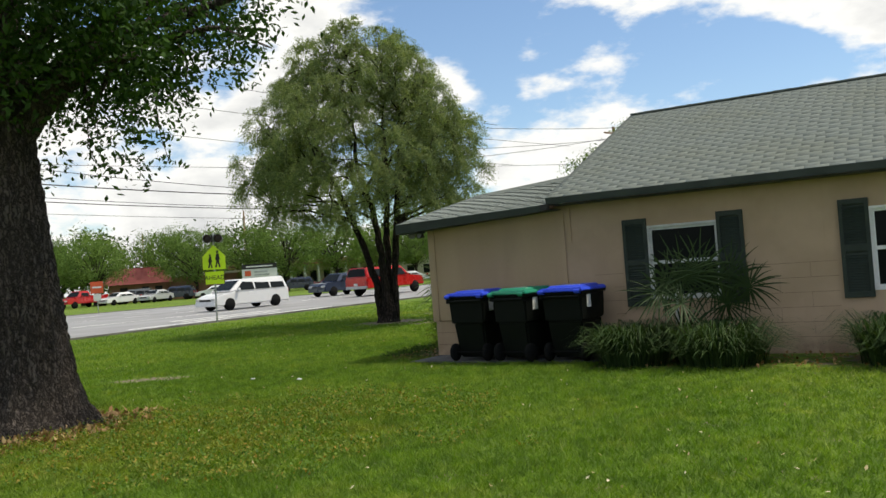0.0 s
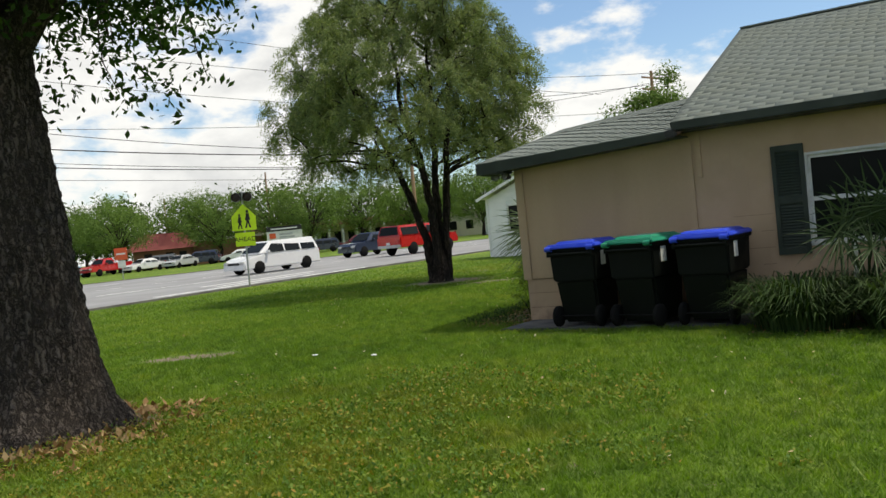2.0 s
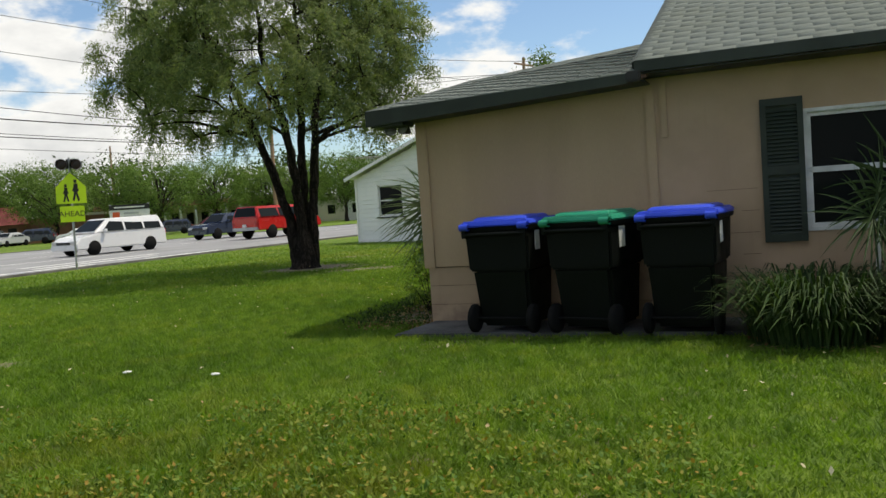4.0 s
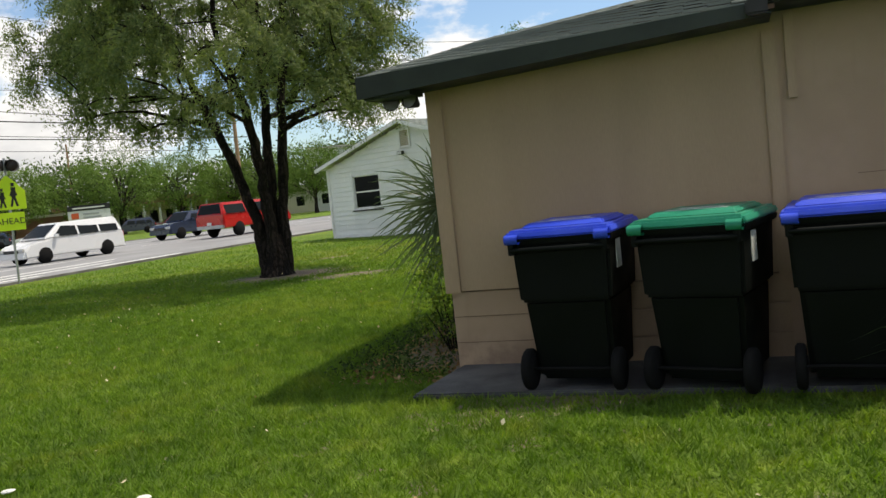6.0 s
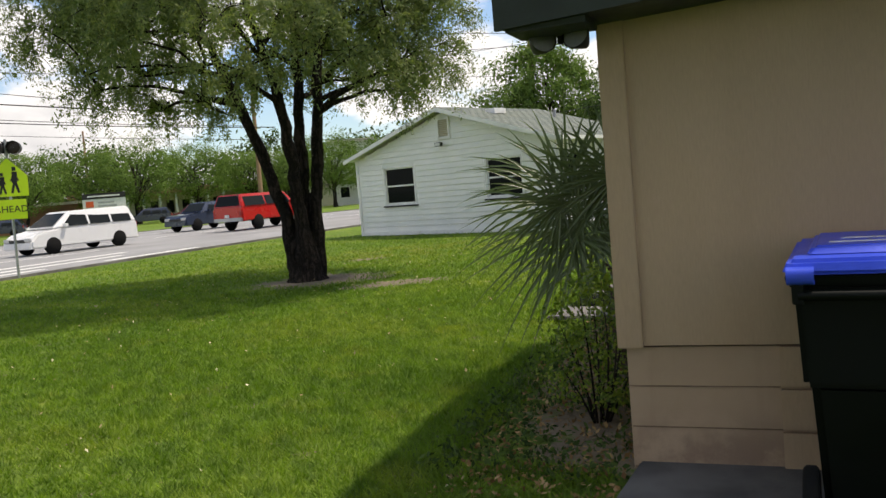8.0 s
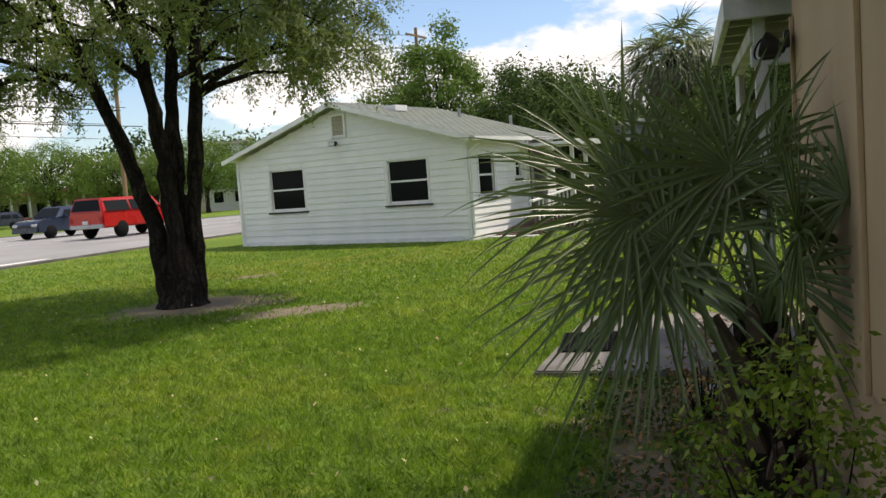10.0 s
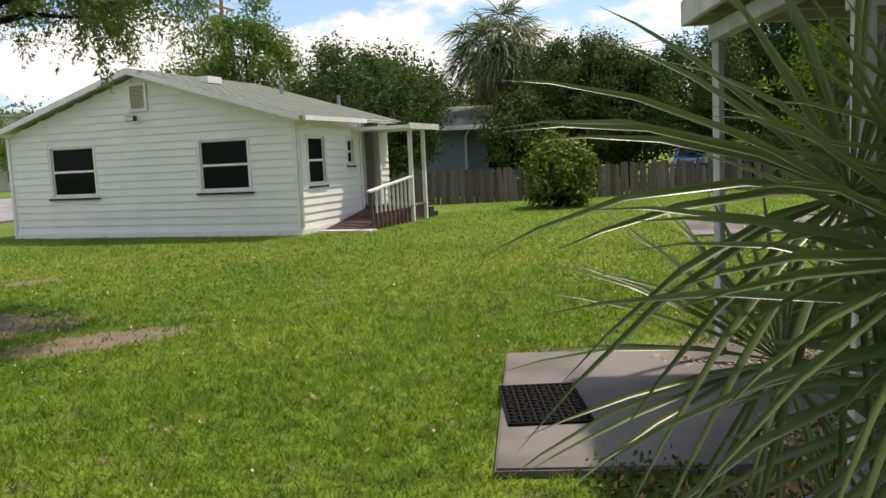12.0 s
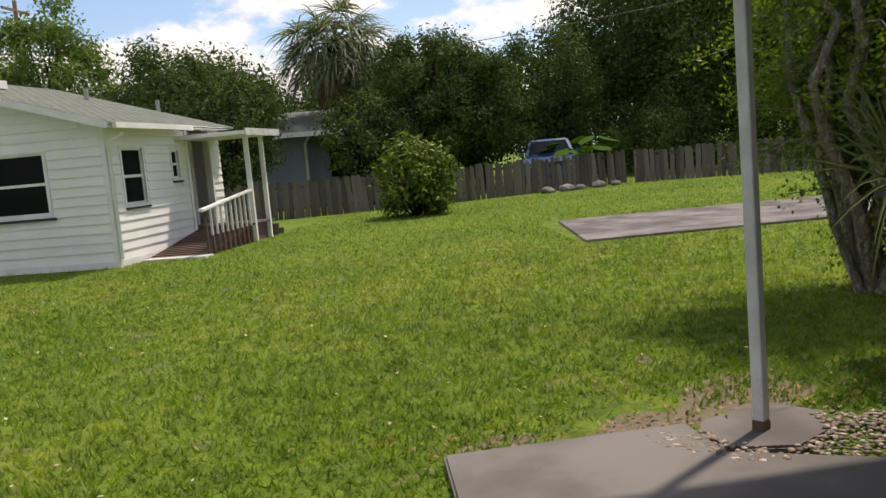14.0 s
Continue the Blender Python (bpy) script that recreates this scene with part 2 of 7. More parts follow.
M = {
    "soil": lawn_ground(), "blade": lawn_blades(), "peach": block_mat(),
    "board": plain("peach_board", (0.44, 0.315, 0.20), (0.40, 0.285, 0.18), 0.75, 1.5, 120, stretch=(1, 1, 0.15)),
    "green_trim": plain("dark_green_trim", (0.022, 0.032, 0.024), (0.017, 0.025, 0.019), 0.55, 3, 80),
    "shutter": plain("dark_green_shutter", (0.022, 0.034, 0.024), (0.017, 0.026, 0.019), 0.6, 3, 80),
    "roof": shingle_mat("grey_green_shingle", (0.158, 0.178, 0.162), (0.168, 0.189, 0.172)),
    "roof_light": shingle_mat("pale_grey_shingle", (0.140, 0.163, 0.148), (0.172, 0.195, 0.178)),
    "rafter": plain("brown_stained_wood", (0.13, 0.075, 0.05), (0.09, 0.05, 0.035), 0.8, 2, 90, stretch=(1, 1, 1)),
    "white": plain("white_house_paint", (0.80, 0.80, 0.78), (0.74, 0.75, 0.73), 0.6, 1.2, 80, stains=0.08, random_by=0.02),
    "white_trim": plain("white_trim_paint", (0.80, 0.80, 0.79), (0.72, 0.72, 0.71), 0.5, 3, 60, stains=0.12),
    "grey_paint": plain("weathered_white_paint", (0.62, 0.63, 0.62), (0.48, 0.49, 0.47), 0.6, 4, 70, stains=0.35),
    "glass": glass_mat("dark_window_glass"),
    "dark": plain("black_opening", (0.012, 0.012, 0.012), (0.02, 0.018, 0.016), 0.8, 3, 40),
    "concrete": plain("concrete", (0.175, 0.165, 0.158), (0.105, 0.098, 0.094), 0.9, 1.1, 120, bump=0.3, stains=0.3, space="World"),
    "joint": plain("block_joint_shadow", (0.24, 0.165, 0.11), (0.17, 0.115, 0.075), 0.9, 3, 60),
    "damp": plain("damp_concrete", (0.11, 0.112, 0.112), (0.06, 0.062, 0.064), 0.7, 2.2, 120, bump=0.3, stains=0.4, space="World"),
    "old": plain("old_concrete", (0.20, 0.185, 0.18), (0.085, 0.08, 0.077), 0.95, 1.3, 60, bump=0.4, stains=0.8, space="World"),
    "asphalt": plain("sun_bleached_asphalt", (0.26, 0.26, 0.265), (0.21, 0.21, 0.215), 0.92, 0.25, 30, bump=0.3, stains=0.25, space="World"),
    "marking": plain("road_paint", (0.75, 0.75, 0.73), (0.6, 0.6, 0.58), 0.7, 2, 30, space="World"),
    "bark": bark_mat("oak_bark", (0.165, 0.138, 0.118), (0.03, 0.024, 0.02), 22, 1.0),
    "bark_dark": bark_mat("juniper_bark", (0.05, 0.039, 0.032), (0.013, 0.011, 0.0095), 12, 0.9),
    "bark_pale": bark_mat("pale_bark", (0.30, 0.26, 0.21), (0.15, 0.12, 0.09), 12, 0.5),
    "oak_leaf": leafy("oak_leaf", [(0.018, 0.045, 0.010), (0.032, 0.07, 0.014), (0.055, 0.11, 0.02)], 0.7, 0.22, 1.2, 0.12),
    "juniper": leafy("juniper_foliage", [(0.115, 0.16, 0.07), (0.17, 0.215, 0.09), (0.25, 0.285, 0.125)], 0.75, 0.48, 0.9),
    "far_leaf": leafy("bright_tree_leaf", [(0.09, 0.15, 0.04), (0.12, 0.19, 0.05), (0.16, 0.235, 0.065)], 0.85, 0.3, 0.25, 0.1),
    "dark_leaf": leafy("dark_tree_leaf", [(0.026, 0.05, 0.016), (0.05, 0.085, 0.026), (0.10, 0.145, 0.045)], 0.8, 0.25, 0.28, 0.1),
    "bush_leaf": leafy("glossy_bush_leaf", [(0.03, 0.065, 0.012), (0.06, 0.11, 0.018), (0.13, 0.18, 0.025), (0.26, 0.29, 0.04)], 0.5, 0.3, 1.8, 0.2),
    "lime_leaf": leafy("yellow_green_leaf", [(0.07, 0.13, 0.015), (0.15, 0.22, 0.03), (0.27, 0.33, 0.05)], 0.5, 0.45, 1.5),
    # palmetto: the last, palest tone paints sun highlights onto some leaflets
    "palm": leafy("palmetto_leaf", [(0.034, 0.064, 0.022), (0.066, 0.108, 0.038), (0.125, 0.17, 0.072), (0.38, 0.41, 0.28)], 0.32, 0.25, 1.5, 0.5),
    "palm_dark": leafy("dark_palm_leaf", [(0.014, 0.030, 0.011), (0.028, 0.052, 0.018), (0.05, 0.08, 0.03)], 0.5, 0.15, 1.5, 0.15),
    "cabbage": leafy("cabbage_palm_leaf", [(0.06, 0.09, 0.04), (0.13, 0.16, 0.085), (0.26, 0.29, 0.18)], 0.45, 0.25, 1.5, 0.5),
    "big_leaf": leafy("big_leaf", [(0.035, 0.08, 0.015), (0.06, 0.13, 0.022)], 0.85, 0.25, 1.5, 0.05),
    "palm_dead": leafy("dead_palm_leaf", [(0.16, 0.10, 0.06), (0.30, 0.22, 0.14)], 0.8, 0.2),
    "lily": leafy("strap_leaf", [(0.016, 0.036, 0.011), (0.032, 0.062, 0.018), (0.06, 0.09, 0.033)], 0.6, 0.22, 2.0, 0.15),
    "dry": leafy("dry_leaf", [(0.16, 0.085, 0.035), (0.28, 0.16, 0.07), (0.42, 0.30, 0.16)], 0.8, 0.15, 3.0),
    "fence": plain("weathered_fence_wood", (0.135, 0.118, 0.10), (0.052, 0.044, 0.038), 0.9, 2, 60, stretch=(1, 1, 0.12), random_by=0.45),
    "bin": plain("black_green_plastic", (0.003, 0.0045, 0.0035), (0.0045, 0.006, 0.005), 0.55, 3, 90, stains=0.1, bump=0.05, spec=0.12),
    "lid_blue": plain("blue_plastic", (0.022, 0.06, 0.56), (0.03, 0.075, 0.62), 0.35, 2, 60, stains=0.1, bump=0.05),
    "lid_green": plain("green_plastic", (0.012, 0.22, 0.125), (0.016, 0.25, 0.145), 0.35, 2, 60, stains=0.1, bump=0.05),
    "paper": plain("white_sticker", (0.7, 0.7, 0.68), (0.6, 0.6, 0.58), 0.6),
    "rubber": plain("black_rubber", (0.007, 0.007, 0.007), (0.010, 0.010, 0.010), 0.85, 5, 80, spec=0.12),
    "steel": plain("galvanised_steel", (0.42, 0.43, 0.43), (0.34, 0.35, 0.35), 0.45, 3, 60, metal=0.8),
    "lime_sign": plain("fluorescent_yellow_green", (0.62, 0.85, 0.02), (0.58, 0.8, 0.02), 0.5, 3, 60, stains=0.05),
    "black": plain("black_paint", (0.015, 0.015, 0.015), (0.02, 0.02, 0.02), 0.5),
    "pole": plain("utility_pole_wood", (0.30, 0.19, 0.11), (0.22, 0.14, 0.09), 0.9, 1, 50, stretch=(1, 1, 0.1)),
    "red_roof": plain("dark_red_roof", (0.17, 0.035, 0.03), (0.13, 0.03, 0.028), 0.8, 0.3, 8),
    "brick": plain("far_brick", (0.30, 0.15, 0.10), (0.24, 0.12, 0.08), 0.9, 0.5, 12),
    "cream": plain("cream_wall", (0.58, 0.54, 0.46), (0.5, 0.46, 0.4), 0.8, 0.4, 20),
    "blue_grey": plain("blue_grey_wall", (0.23, 0.27, 0.33), (0.2, 0.235, 0.29), 0.8, 0.6, 30),
    "pebble": plain("river_pebble", (0.50, 0.40, 0.31), (0.36, 0.29, 0.24), 0.6, 8, 60, random_by=0.25),
    "weed_leaf": leafy("weed_leaf", [(0.045, 0.11, 0.012), (0.08, 0.155, 0.015), (0.13, 0.20, 0.018), (0.19, 0.21, 0.025), (0.30, 0.185, 0.03)], 0.7, 0.3, 1.5),
    "straw": leafy("straw_leaf", [(0.30, 0.20, 0.10), (0.50, 0.42, 0.25), (0.66, 0.6, 0.45)], 0.8, 0.15, 3.0),
    "vent": plain("beige_louvre", (0.50, 0.46, 0.33), (0.44, 0.4, 0.29), 0.7),
}

# ---- mesh helpers ----
RNG = np.random.default_rng(7)


def part(name, bm, material, parent=None, label="", smooth=False):
    me = bpy.data.meshes.new(name)
    bm.to_mesh(me)
    bm.free()
    if smooth:
        me.shade_smooth()
    me.materials.append(M[material])
    ob = new(name, me)
    if parent:
        ob.parent = parent
    return tagged(ob, label)


def thing(name, m, label, category, group="", kind=""):
    ob = new(name)
    ob.matrix_world = m
    ob.empty_display_size = 0.2
    return tagged(ob, label, category, group, kind)


def box(bm, x0, x1, y0, y1, z0, z1, bevel=0.0, m=None):
    """A box, its edges bevelled where asked."""
    mat = Matrix.Translation(((x0 + x1) / 2, (y0 + y1) / 2, (z0 + z1) / 2)) @ Matrix.Diagonal((x1 - x0, y1 - y0, z1 - z0, 1))
    made = bmesh.ops.create_cube(bm, size=1, matrix=(m or Matrix()) @ mat)["verts"]
    if bevel:
        edges = {e for v in made for e in v.link_edges}
        bmesh.ops.bevel(bm, geom=list(edges), offset=bevel, segments=2, affect="EDGES")
    return bm


def boxed(name, dims, material, parent=None, label="", bevel=0.004, m=None):
    return part(name, box(bmesh.new(), *dims, bevel, m), material, parent, label)


def prism(bm, outline, y0, y1, axis="y"):
    """Extrudes an outline of (a, z) along an axis."""
    def at(a, z, s):
        return (a, s, z) if axis == "y" else (s, a, z) if axis == "x" else (a, z, s)
    lo, hi = [bm.verts.new(at(a, z, y0)) for a, z in outline], [bm.verts.new(at(a, z, y1)) for a, z in outline]
    k = len(outline)
    bm.faces.new(lo), bm.faces.new(hi[::-1])
    for i in range(k):
        bm.faces.new((lo[i], hi[i], hi[(i + 1) % k], lo[(i + 1) % k]))
    bmesh.ops.recalc_face_normals(bm, faces=bm.faces)
    return bm


def raw(name, verts, faces, material, parent=None, label="", smooth=False, kind="", category=""):
    """A mesh from arrays: verts (n, 3), faces (m, 3 or 4)."""
    me = bpy.data.meshes.new(name)
    verts, faces = np.asarray(verts, np.float32), np.asarray(faces, np.int32)
    me.vertices.add(len(verts)), me.vertices.foreach_set("co", verts.ravel())
    me.loops.add(faces.size), me.loops.foreach_set("vertex_index", faces.ravel())
    me.polygons.add(len(faces)), me.polygons.foreach_set("loop_start", np.arange(len(faces), dtype=np.int32) * faces.shape[1])
    me.update(calc_edges=True)
    if smooth:
        me.shade_smooth()
    me.materials.append(M[material])
    ob = new(name, me)
    if parent:
        ob.parent = parent
    return tagged(ob, label, category, "", kind)


def patchy(x, y):
    return 0.5 + 0.5 * np.sin(x * 0.9 + 1.3 * np.sin(y * 0.7)) * np.sin(y * 1.1 + 1.7 * np.sin(x * 0.6))


def unit(v):
    return v / (np.linalg.norm(v, axis=-1, keepdims=True) + 1e-9)


def tube(points, radii, seg=8, wobble=0.0, rng=None):
    """Verts and faces of a round bar along points."""
    points, radii = np.asarray(points, float), np.asarray(radii, float)
    ways = unit(np.gradient(points, axis=0))
    ref = np.array([0.0, 0, 1]) if abs(ways[:, 2]).mean() < 0.8 else np.array([1.0, 0, 0])
    a = unit(np.cross(ways, ref))
    b = np.cross(ways, a)
    ang = np.linspace(0, 2 * np.pi, seg, endpoint=False)
    rr = radii[:, None] * (1 + (wobble * rng.standard_normal((len(points), seg)) if wobble else 0))
    v = points[:, None] + rr[..., None] * (np.cos(ang)[None, :, None] * a[:, None] + np.sin(ang)[None, :, None] * b[:, None])
    k = len(points)
    i, j = np.meshgrid(np.arange(k - 1), np.arange(seg), indexing="ij")
    n = (j + 1) % seg
    f = np.stack([i * seg + j, i * seg + n, (i + 1) * seg + n, (i + 1) * seg + j], -1).reshape(-1, 4)
    return v.reshape(-1, 3), f


def join(pieces):
    vs, fs, n = [], [], 0
    for v, f in pieces:
        vs.append(v), fs.append(f + n)
        n += len(v)
    return np.concatenate(vs), np.concatenate(fs)


def leaf_quads(at, size, rng, wide=0.45, droop=0.0, up=0.5, way=None, face=None):
    """A pointed leaf of four corners at each place; face leans the blades to a direction."""
    k = len(at)
    if face is not None:
        n = unit(unit(face) + 0.5 * rng.standard_normal((k, 3)))
        d = unit(np.cross(n, rng.standard_normal((k, 3))))
        d[:, 2] -= droop
        d = unit(d)
        side = unit(np.cross(d, n))
        s = size * rng.uniform(0.6, 1.3, (k, 1))
        v = np.stack([at, at + d * s * 0.5 + side * s * wide * 0.5, at + d * s, at + d * s * 0.5 - side * s * wide * 0.5], 1)
        return v.reshape(-1, 3), np.arange(4 * k).reshape(-1, 4)
    d = unit(rng.standard_normal((k, 3)) if way is None else way + 0.5 * rng.standard_normal((k, 3)))
    d[:, 2] -= droop
    d = unit(d)
    side = unit(np.cross(d, unit(rng.standard_normal((k, 3)) + (0, 0, up))))
    s = size * rng.uniform(0.6, 1.3, (k, 1))
    v = np.stack([at, at + d * s * 0.5 + side * s * wide * 0.5, at + d * s, at + d * s * 0.5 - side * s * wide * 0.5], 1)
    return v.reshape(-1, 3), np.arange(4 * k).reshape(-1, 4)


def in_blob(k, centre, radii, rng, hollow=0.55):
    d = unit(rng.standard_normal((k, 3)))
    r = rng.uniform(hollow, 1.0, (k, 1)) ** 0.6
    return np.asarray(centre) + d * r * np.asarray(radii)


def tree(name, at, label, height, spread, crown_low, trunk_r, bark, leaf, leaves, size, stems=1, seed=1, lumps=26, category="tree",
         droop=0.0, wide=0.45, shape=1.0, crown_off=(0, 0), split=0.25, lump_r=0.3, group="", limb_k=0.3, jitter=0.13, splay=1.0, inner=0.62):
    """A tapered trunk, or several, with limbs that carry lumps of leaves."""
    rng = np.random.default_rng(seed)
    base = thing(name, pose(*at), label, category, group)
    mid = np.array([*crown_off, (crown_low + height) / 2])
    rad = np.array([spread, spread, (height - crown_low) / 2])
    ends = []
    for i in range(lumps):
        z = 1 - 2 * (i + 0.5) / lumps
        a = i * 2.399963 + rng.uniform(-0.3, 0.3)
        r = math.sqrt(1 - z * z) ** shape
        ends.append(mid + rad * np.array([r * math.cos(a), r * math.sin(a), z]) * rng.uniform(inner, 1.04))
    ends = np.array(ends)
    limbs, trunks = [], []
    for s in range(stems):
        a = 2 * np.pi * s / stems + rng.uniform(-0.3, 0.3)
        lean = np.array([math.cos(a), math.sin(a), 0]) * (0 if stems == 1 else 1)
        foot = lean * trunk_r * 0.9
        top = np.array([*(mid[:2] + lean[:2] * spread * 0.28 * splay), crown_low + (height - crown_low) * 0.62])
        t = np.linspace(0, 1, 9)[:, None]
        pts = foot + (top - foot) * t + lean * 0.0
        pts[:, :2] += (lean[:2] * -0.25 * np.sin(t * np.pi)) * (stems > 1) + rng.normal(0, 0.05, (9, 2)) * (t > 0)
        rr = trunk_r * (1.0 if stems == 1 else 0.6) * (1 - 0.75 * t[:, 0]) * np.array([1.45, 1.08] + [1] * 7)
        trunks.append(tube(pts, rr, 14, 0.05, rng))
        mine = [e for k, e in enumerate(ends) if k % stems == s]
        for e in mine:
            f = np.clip(split + 0.5 * rng.random() * (e[2] / height), 0.2, 0.8)
            p0 = foot + (top - foot) * f
            k = 5
            tt = np.linspace(0, 1, k)[:, None]
            bend = p0 + (e - p0) * tt
            bend[:, 2] += 0.12 * np.linalg.norm(e - p0) * np.sin(tt[:, 0] * np.pi)
            bend[1:-1] += rng.normal(0, 0.05 * spread / 3, (k - 2, 3))
            limbs.append(tube(bend, np.linspace(trunk_r * limb_k, trunk_r * 0.05, k), 6))
            for _ in range(3):
                q = bend[rng.integers(2, k)]
                e2 = e + rng.normal(0, jitter, 3) * rad
                limbs.append(tube(np.array([q, (q + e2) / 2 + rng.normal(0, 0.08, 3), e2]), [trunk_r * 0.09, trunk_r * 0.06, trunk_r * 0.02], 4))
    for t in trunks:
        raw("trunk", *t, bark, base, smooth=True)
    raw("branchwork", *join(limbs), bark, base, smooth=True, kind="stuff")
    per = leaves // lumps
    spots, faces = [], []
    for e in ends:
        lump = rad.mean() * lump_r * rng.uniform(0.55, 1.2)
        twigs = in_blob(max(per // 12, 4), e, (lump, lump, lump * 0.75), rng, 0.15)
        spots.append(np.repeat(twigs, 12, 0) + rng.normal(0, size * 1.1, (len(twigs) * 12, 3)) * (1, 1, 1 + droop))
        faces.append(unit(spots[-1] - e) + unit(e - mid) * 0.6 + (0, 0, 0.5))
    raw("crown", *leaf_quads(np.concatenate(spots), size, rng, wide, droop, face=np.concatenate(faces)), leaf, base)
    return base


def fan(stem, way, radius, rng, k=26, width=0.035, spread=150, droop=0.25, fold=0.0, twist=0.0, apart=False):
    """The blade of a fan palm: long narrow segments round the end of its stalk; twist turns its plane about the stalk."""
    way = unit(np.asarray(way, float))
    side = unit(np.cross(way, (0, 0, 1.0)) + 1e-4)
    nrm = np.cross(side, way)
    ct, st = math.cos(radians(twist)), math.sin(radians(twist))
    side, nrm = side * ct + nrm * st, nrm * ct - side * st
    out = []
    f = [(j * 3 + h, j * 3 + h + 1, j * 3 + h + 4, j * 3 + h + 3) for j in range(4) for h in (0, 1)]
    for i, a in enumerate(np.radians(np.linspace(-spread, spread, k))):
        d = unit(way * math.cos(a) + side * math.sin(a) + nrm * (0.12 * math.cos(i * np.pi) + fold * abs(math.sin(a))) * 0.6 + rng.normal(0, 0.06, 3))
        ll = radius * (0.72 + 0.28 * math.cos(a * 0.6)) * rng.uniform(0.85, 1.08)
        s = unit(np.cross(d, nrm))
        t = np.array([0, 0.3, 0.62, 0.85, 1.0])
        w = width * np.array([0.25, 0.9, 0.75, 0.35, 0.03])
        c = stem + d * (t * ll)[:, None]
        c[:, 2] -= droop * ll * t ** 2.2 * rng.uniform(0.4, 1.4)
        ridge = nrm * (w * 0.35)[:, None]
        out.append((np.stack([c - s * w[:, None] / 2 + ridge, c, c + s * w[:, None] / 2 + ridge], 1).reshape(-1, 3), np.array(f)))
    return out if apart else join(out)

# ---- ground, road, slabs ----
def ground_sheet():
    bm = bmesh.new()
    xs = [-400, -150, -60, -30] + list(np.arange(-20, 21, 1.0)) + [30, 60, 150, 400]
    ys = [-300, -100, -40, -15] + list(np.arange(-5, 46, 1.0)) + [60, 90, 150, 300, 600]
    grid = [[bm.verts.new((x, y, 0.004 * noise.noise((x * 0.3, y * 0.3, 0)) if abs(x) < 21 and -6 < y < 46 else 0.0)) for x in xs] for y in ys]
    for j in range(len(ys) - 1):
        for i in range(len(xs) - 1):
            bm.faces.new((grid[j][i], grid[j][i + 1], grid[j + 1][i + 1], grid[j + 1][i]))
    g = part("ground", bm, "soil", None, "mown lawn of coarse green grass with straw patches", True)
    tagged(g, category="lawn", kind="structure")


NEAR_EDGE = [(-70, -60), (-30, 1.5), (-12.6, 27.8), (-6.6, 37.2), (0.0, 46.3), (18, 71), (60, 128)]
FAR_EDGE = [(-110, -10), (-50, 42), (-27, 60), (-12.3, 70.5), (1.6, 81), (26, 103), (80, 160)]


def road():
    def fit(pts, t):
        q = np.array(pts, float)
        return np.array([np.interp(t, np.linspace(0, 1, len(q)), q[:, 0]), np.interp(t, np.linspace(0, 1, len(q)), q[:, 1])])
    t = np.linspace(0, 1, 61)
    near, far = fit(NEAR_EDGE, t).T, fit(FAR_EDGE, t).T

    def strip(name, a, b, z, material, label, category):
        v = np.concatenate([np.c_[near + (far - near) * a, np.full(61, z)], np.c_[near + (far - near) * b, np.full(61, z)]])
        f = np.array([(i, i + 1, 62 + i, 61 + i) for i in range(60)])[:, ::-1]
        ob = raw(name, v, f, material, None, label, kind="structure", category=category)
        return ob
    strip("road", 0, 1, 0.03, "asphalt", "sun-bleached grey asphalt road of several lanes", "road")
    for nm, k, w in (("kerb", 0.0, 0.006), ("kerb", 1.0, 0.006)):
        bm = bmesh.new()
        for i in range(60):
            a, b = near[i] + (far[i] - near[i]) * k, near[i + 1] + (far[i + 1] - near[i + 1]) * k
            d = (b - a) / np.linalg.norm(b - a)
            s = np.array([-d[1], d[0]]) * (0.09 if k == 0 else -0.09)
            vs = [bm.verts.new((*(p + o), z)) for p in (a, b) for o, z in ((s, 0.03), (s, 0.07), (-s * 0.6, 0.07), (-s * 0.6, -0.02))]
            for j in range(3):
                bm.faces.new((vs[j], vs[j + 1], vs[j + 5], vs[j + 4]))
        bmesh.ops.recalc_face_normals(bm, faces=bm.faces)
        tagged(part(nm, bm, "concrete", None, "low pale concrete kerb along the road"), category="kerb", kind="structure")
    # painted lines: the edge of the turning bay, lane lines, crosswalk bars
    for a, b, lo, hi in ((0.30, 0.307, 0.335, 0.47), (0.52, 0.526, 0.2, 0.9), (0.76, 0.766, 0.2, 0.9)):
        for k in range(int(lo * 60), int(hi * 60)):
            if a != 0.30 and k % 2:
                continue
            v = [np.r_[near[k + i] + (far[k + i] - near[k + i]) * c, 0.036] for i, c in ((0, a), (1, a), (1, b), (0, b))]
            raw("lane_line", v, [(0, 1, 2, 3)], "marking", None, "worn white painted lane line", kind="structure", category="road marking")
    d = unit(np.array([0.566, 0.825]))
    nrm = np.array([-d[1], d[0]])
    for k, (s, o, ln) in enumerate([(3.0, 1.5, 5.0), (6.5, 2.7, 5.5), (7.0, 4.1, 6.5), (10.0, 1.2, 4.0)]):
        c = np.array([-12.4, 28.0]) + d * s + nrm * o
        q = [c, c + d * ln, c + d * ln + nrm * 0.35, c + nrm * 0.35]
        raw("crossing_bar", [(*p, 0.037) for p in q], [(0, 1, 2, 3)], "marking", None, "worn white crosswalk bar on asphalt", kind="structure", category="road marking")


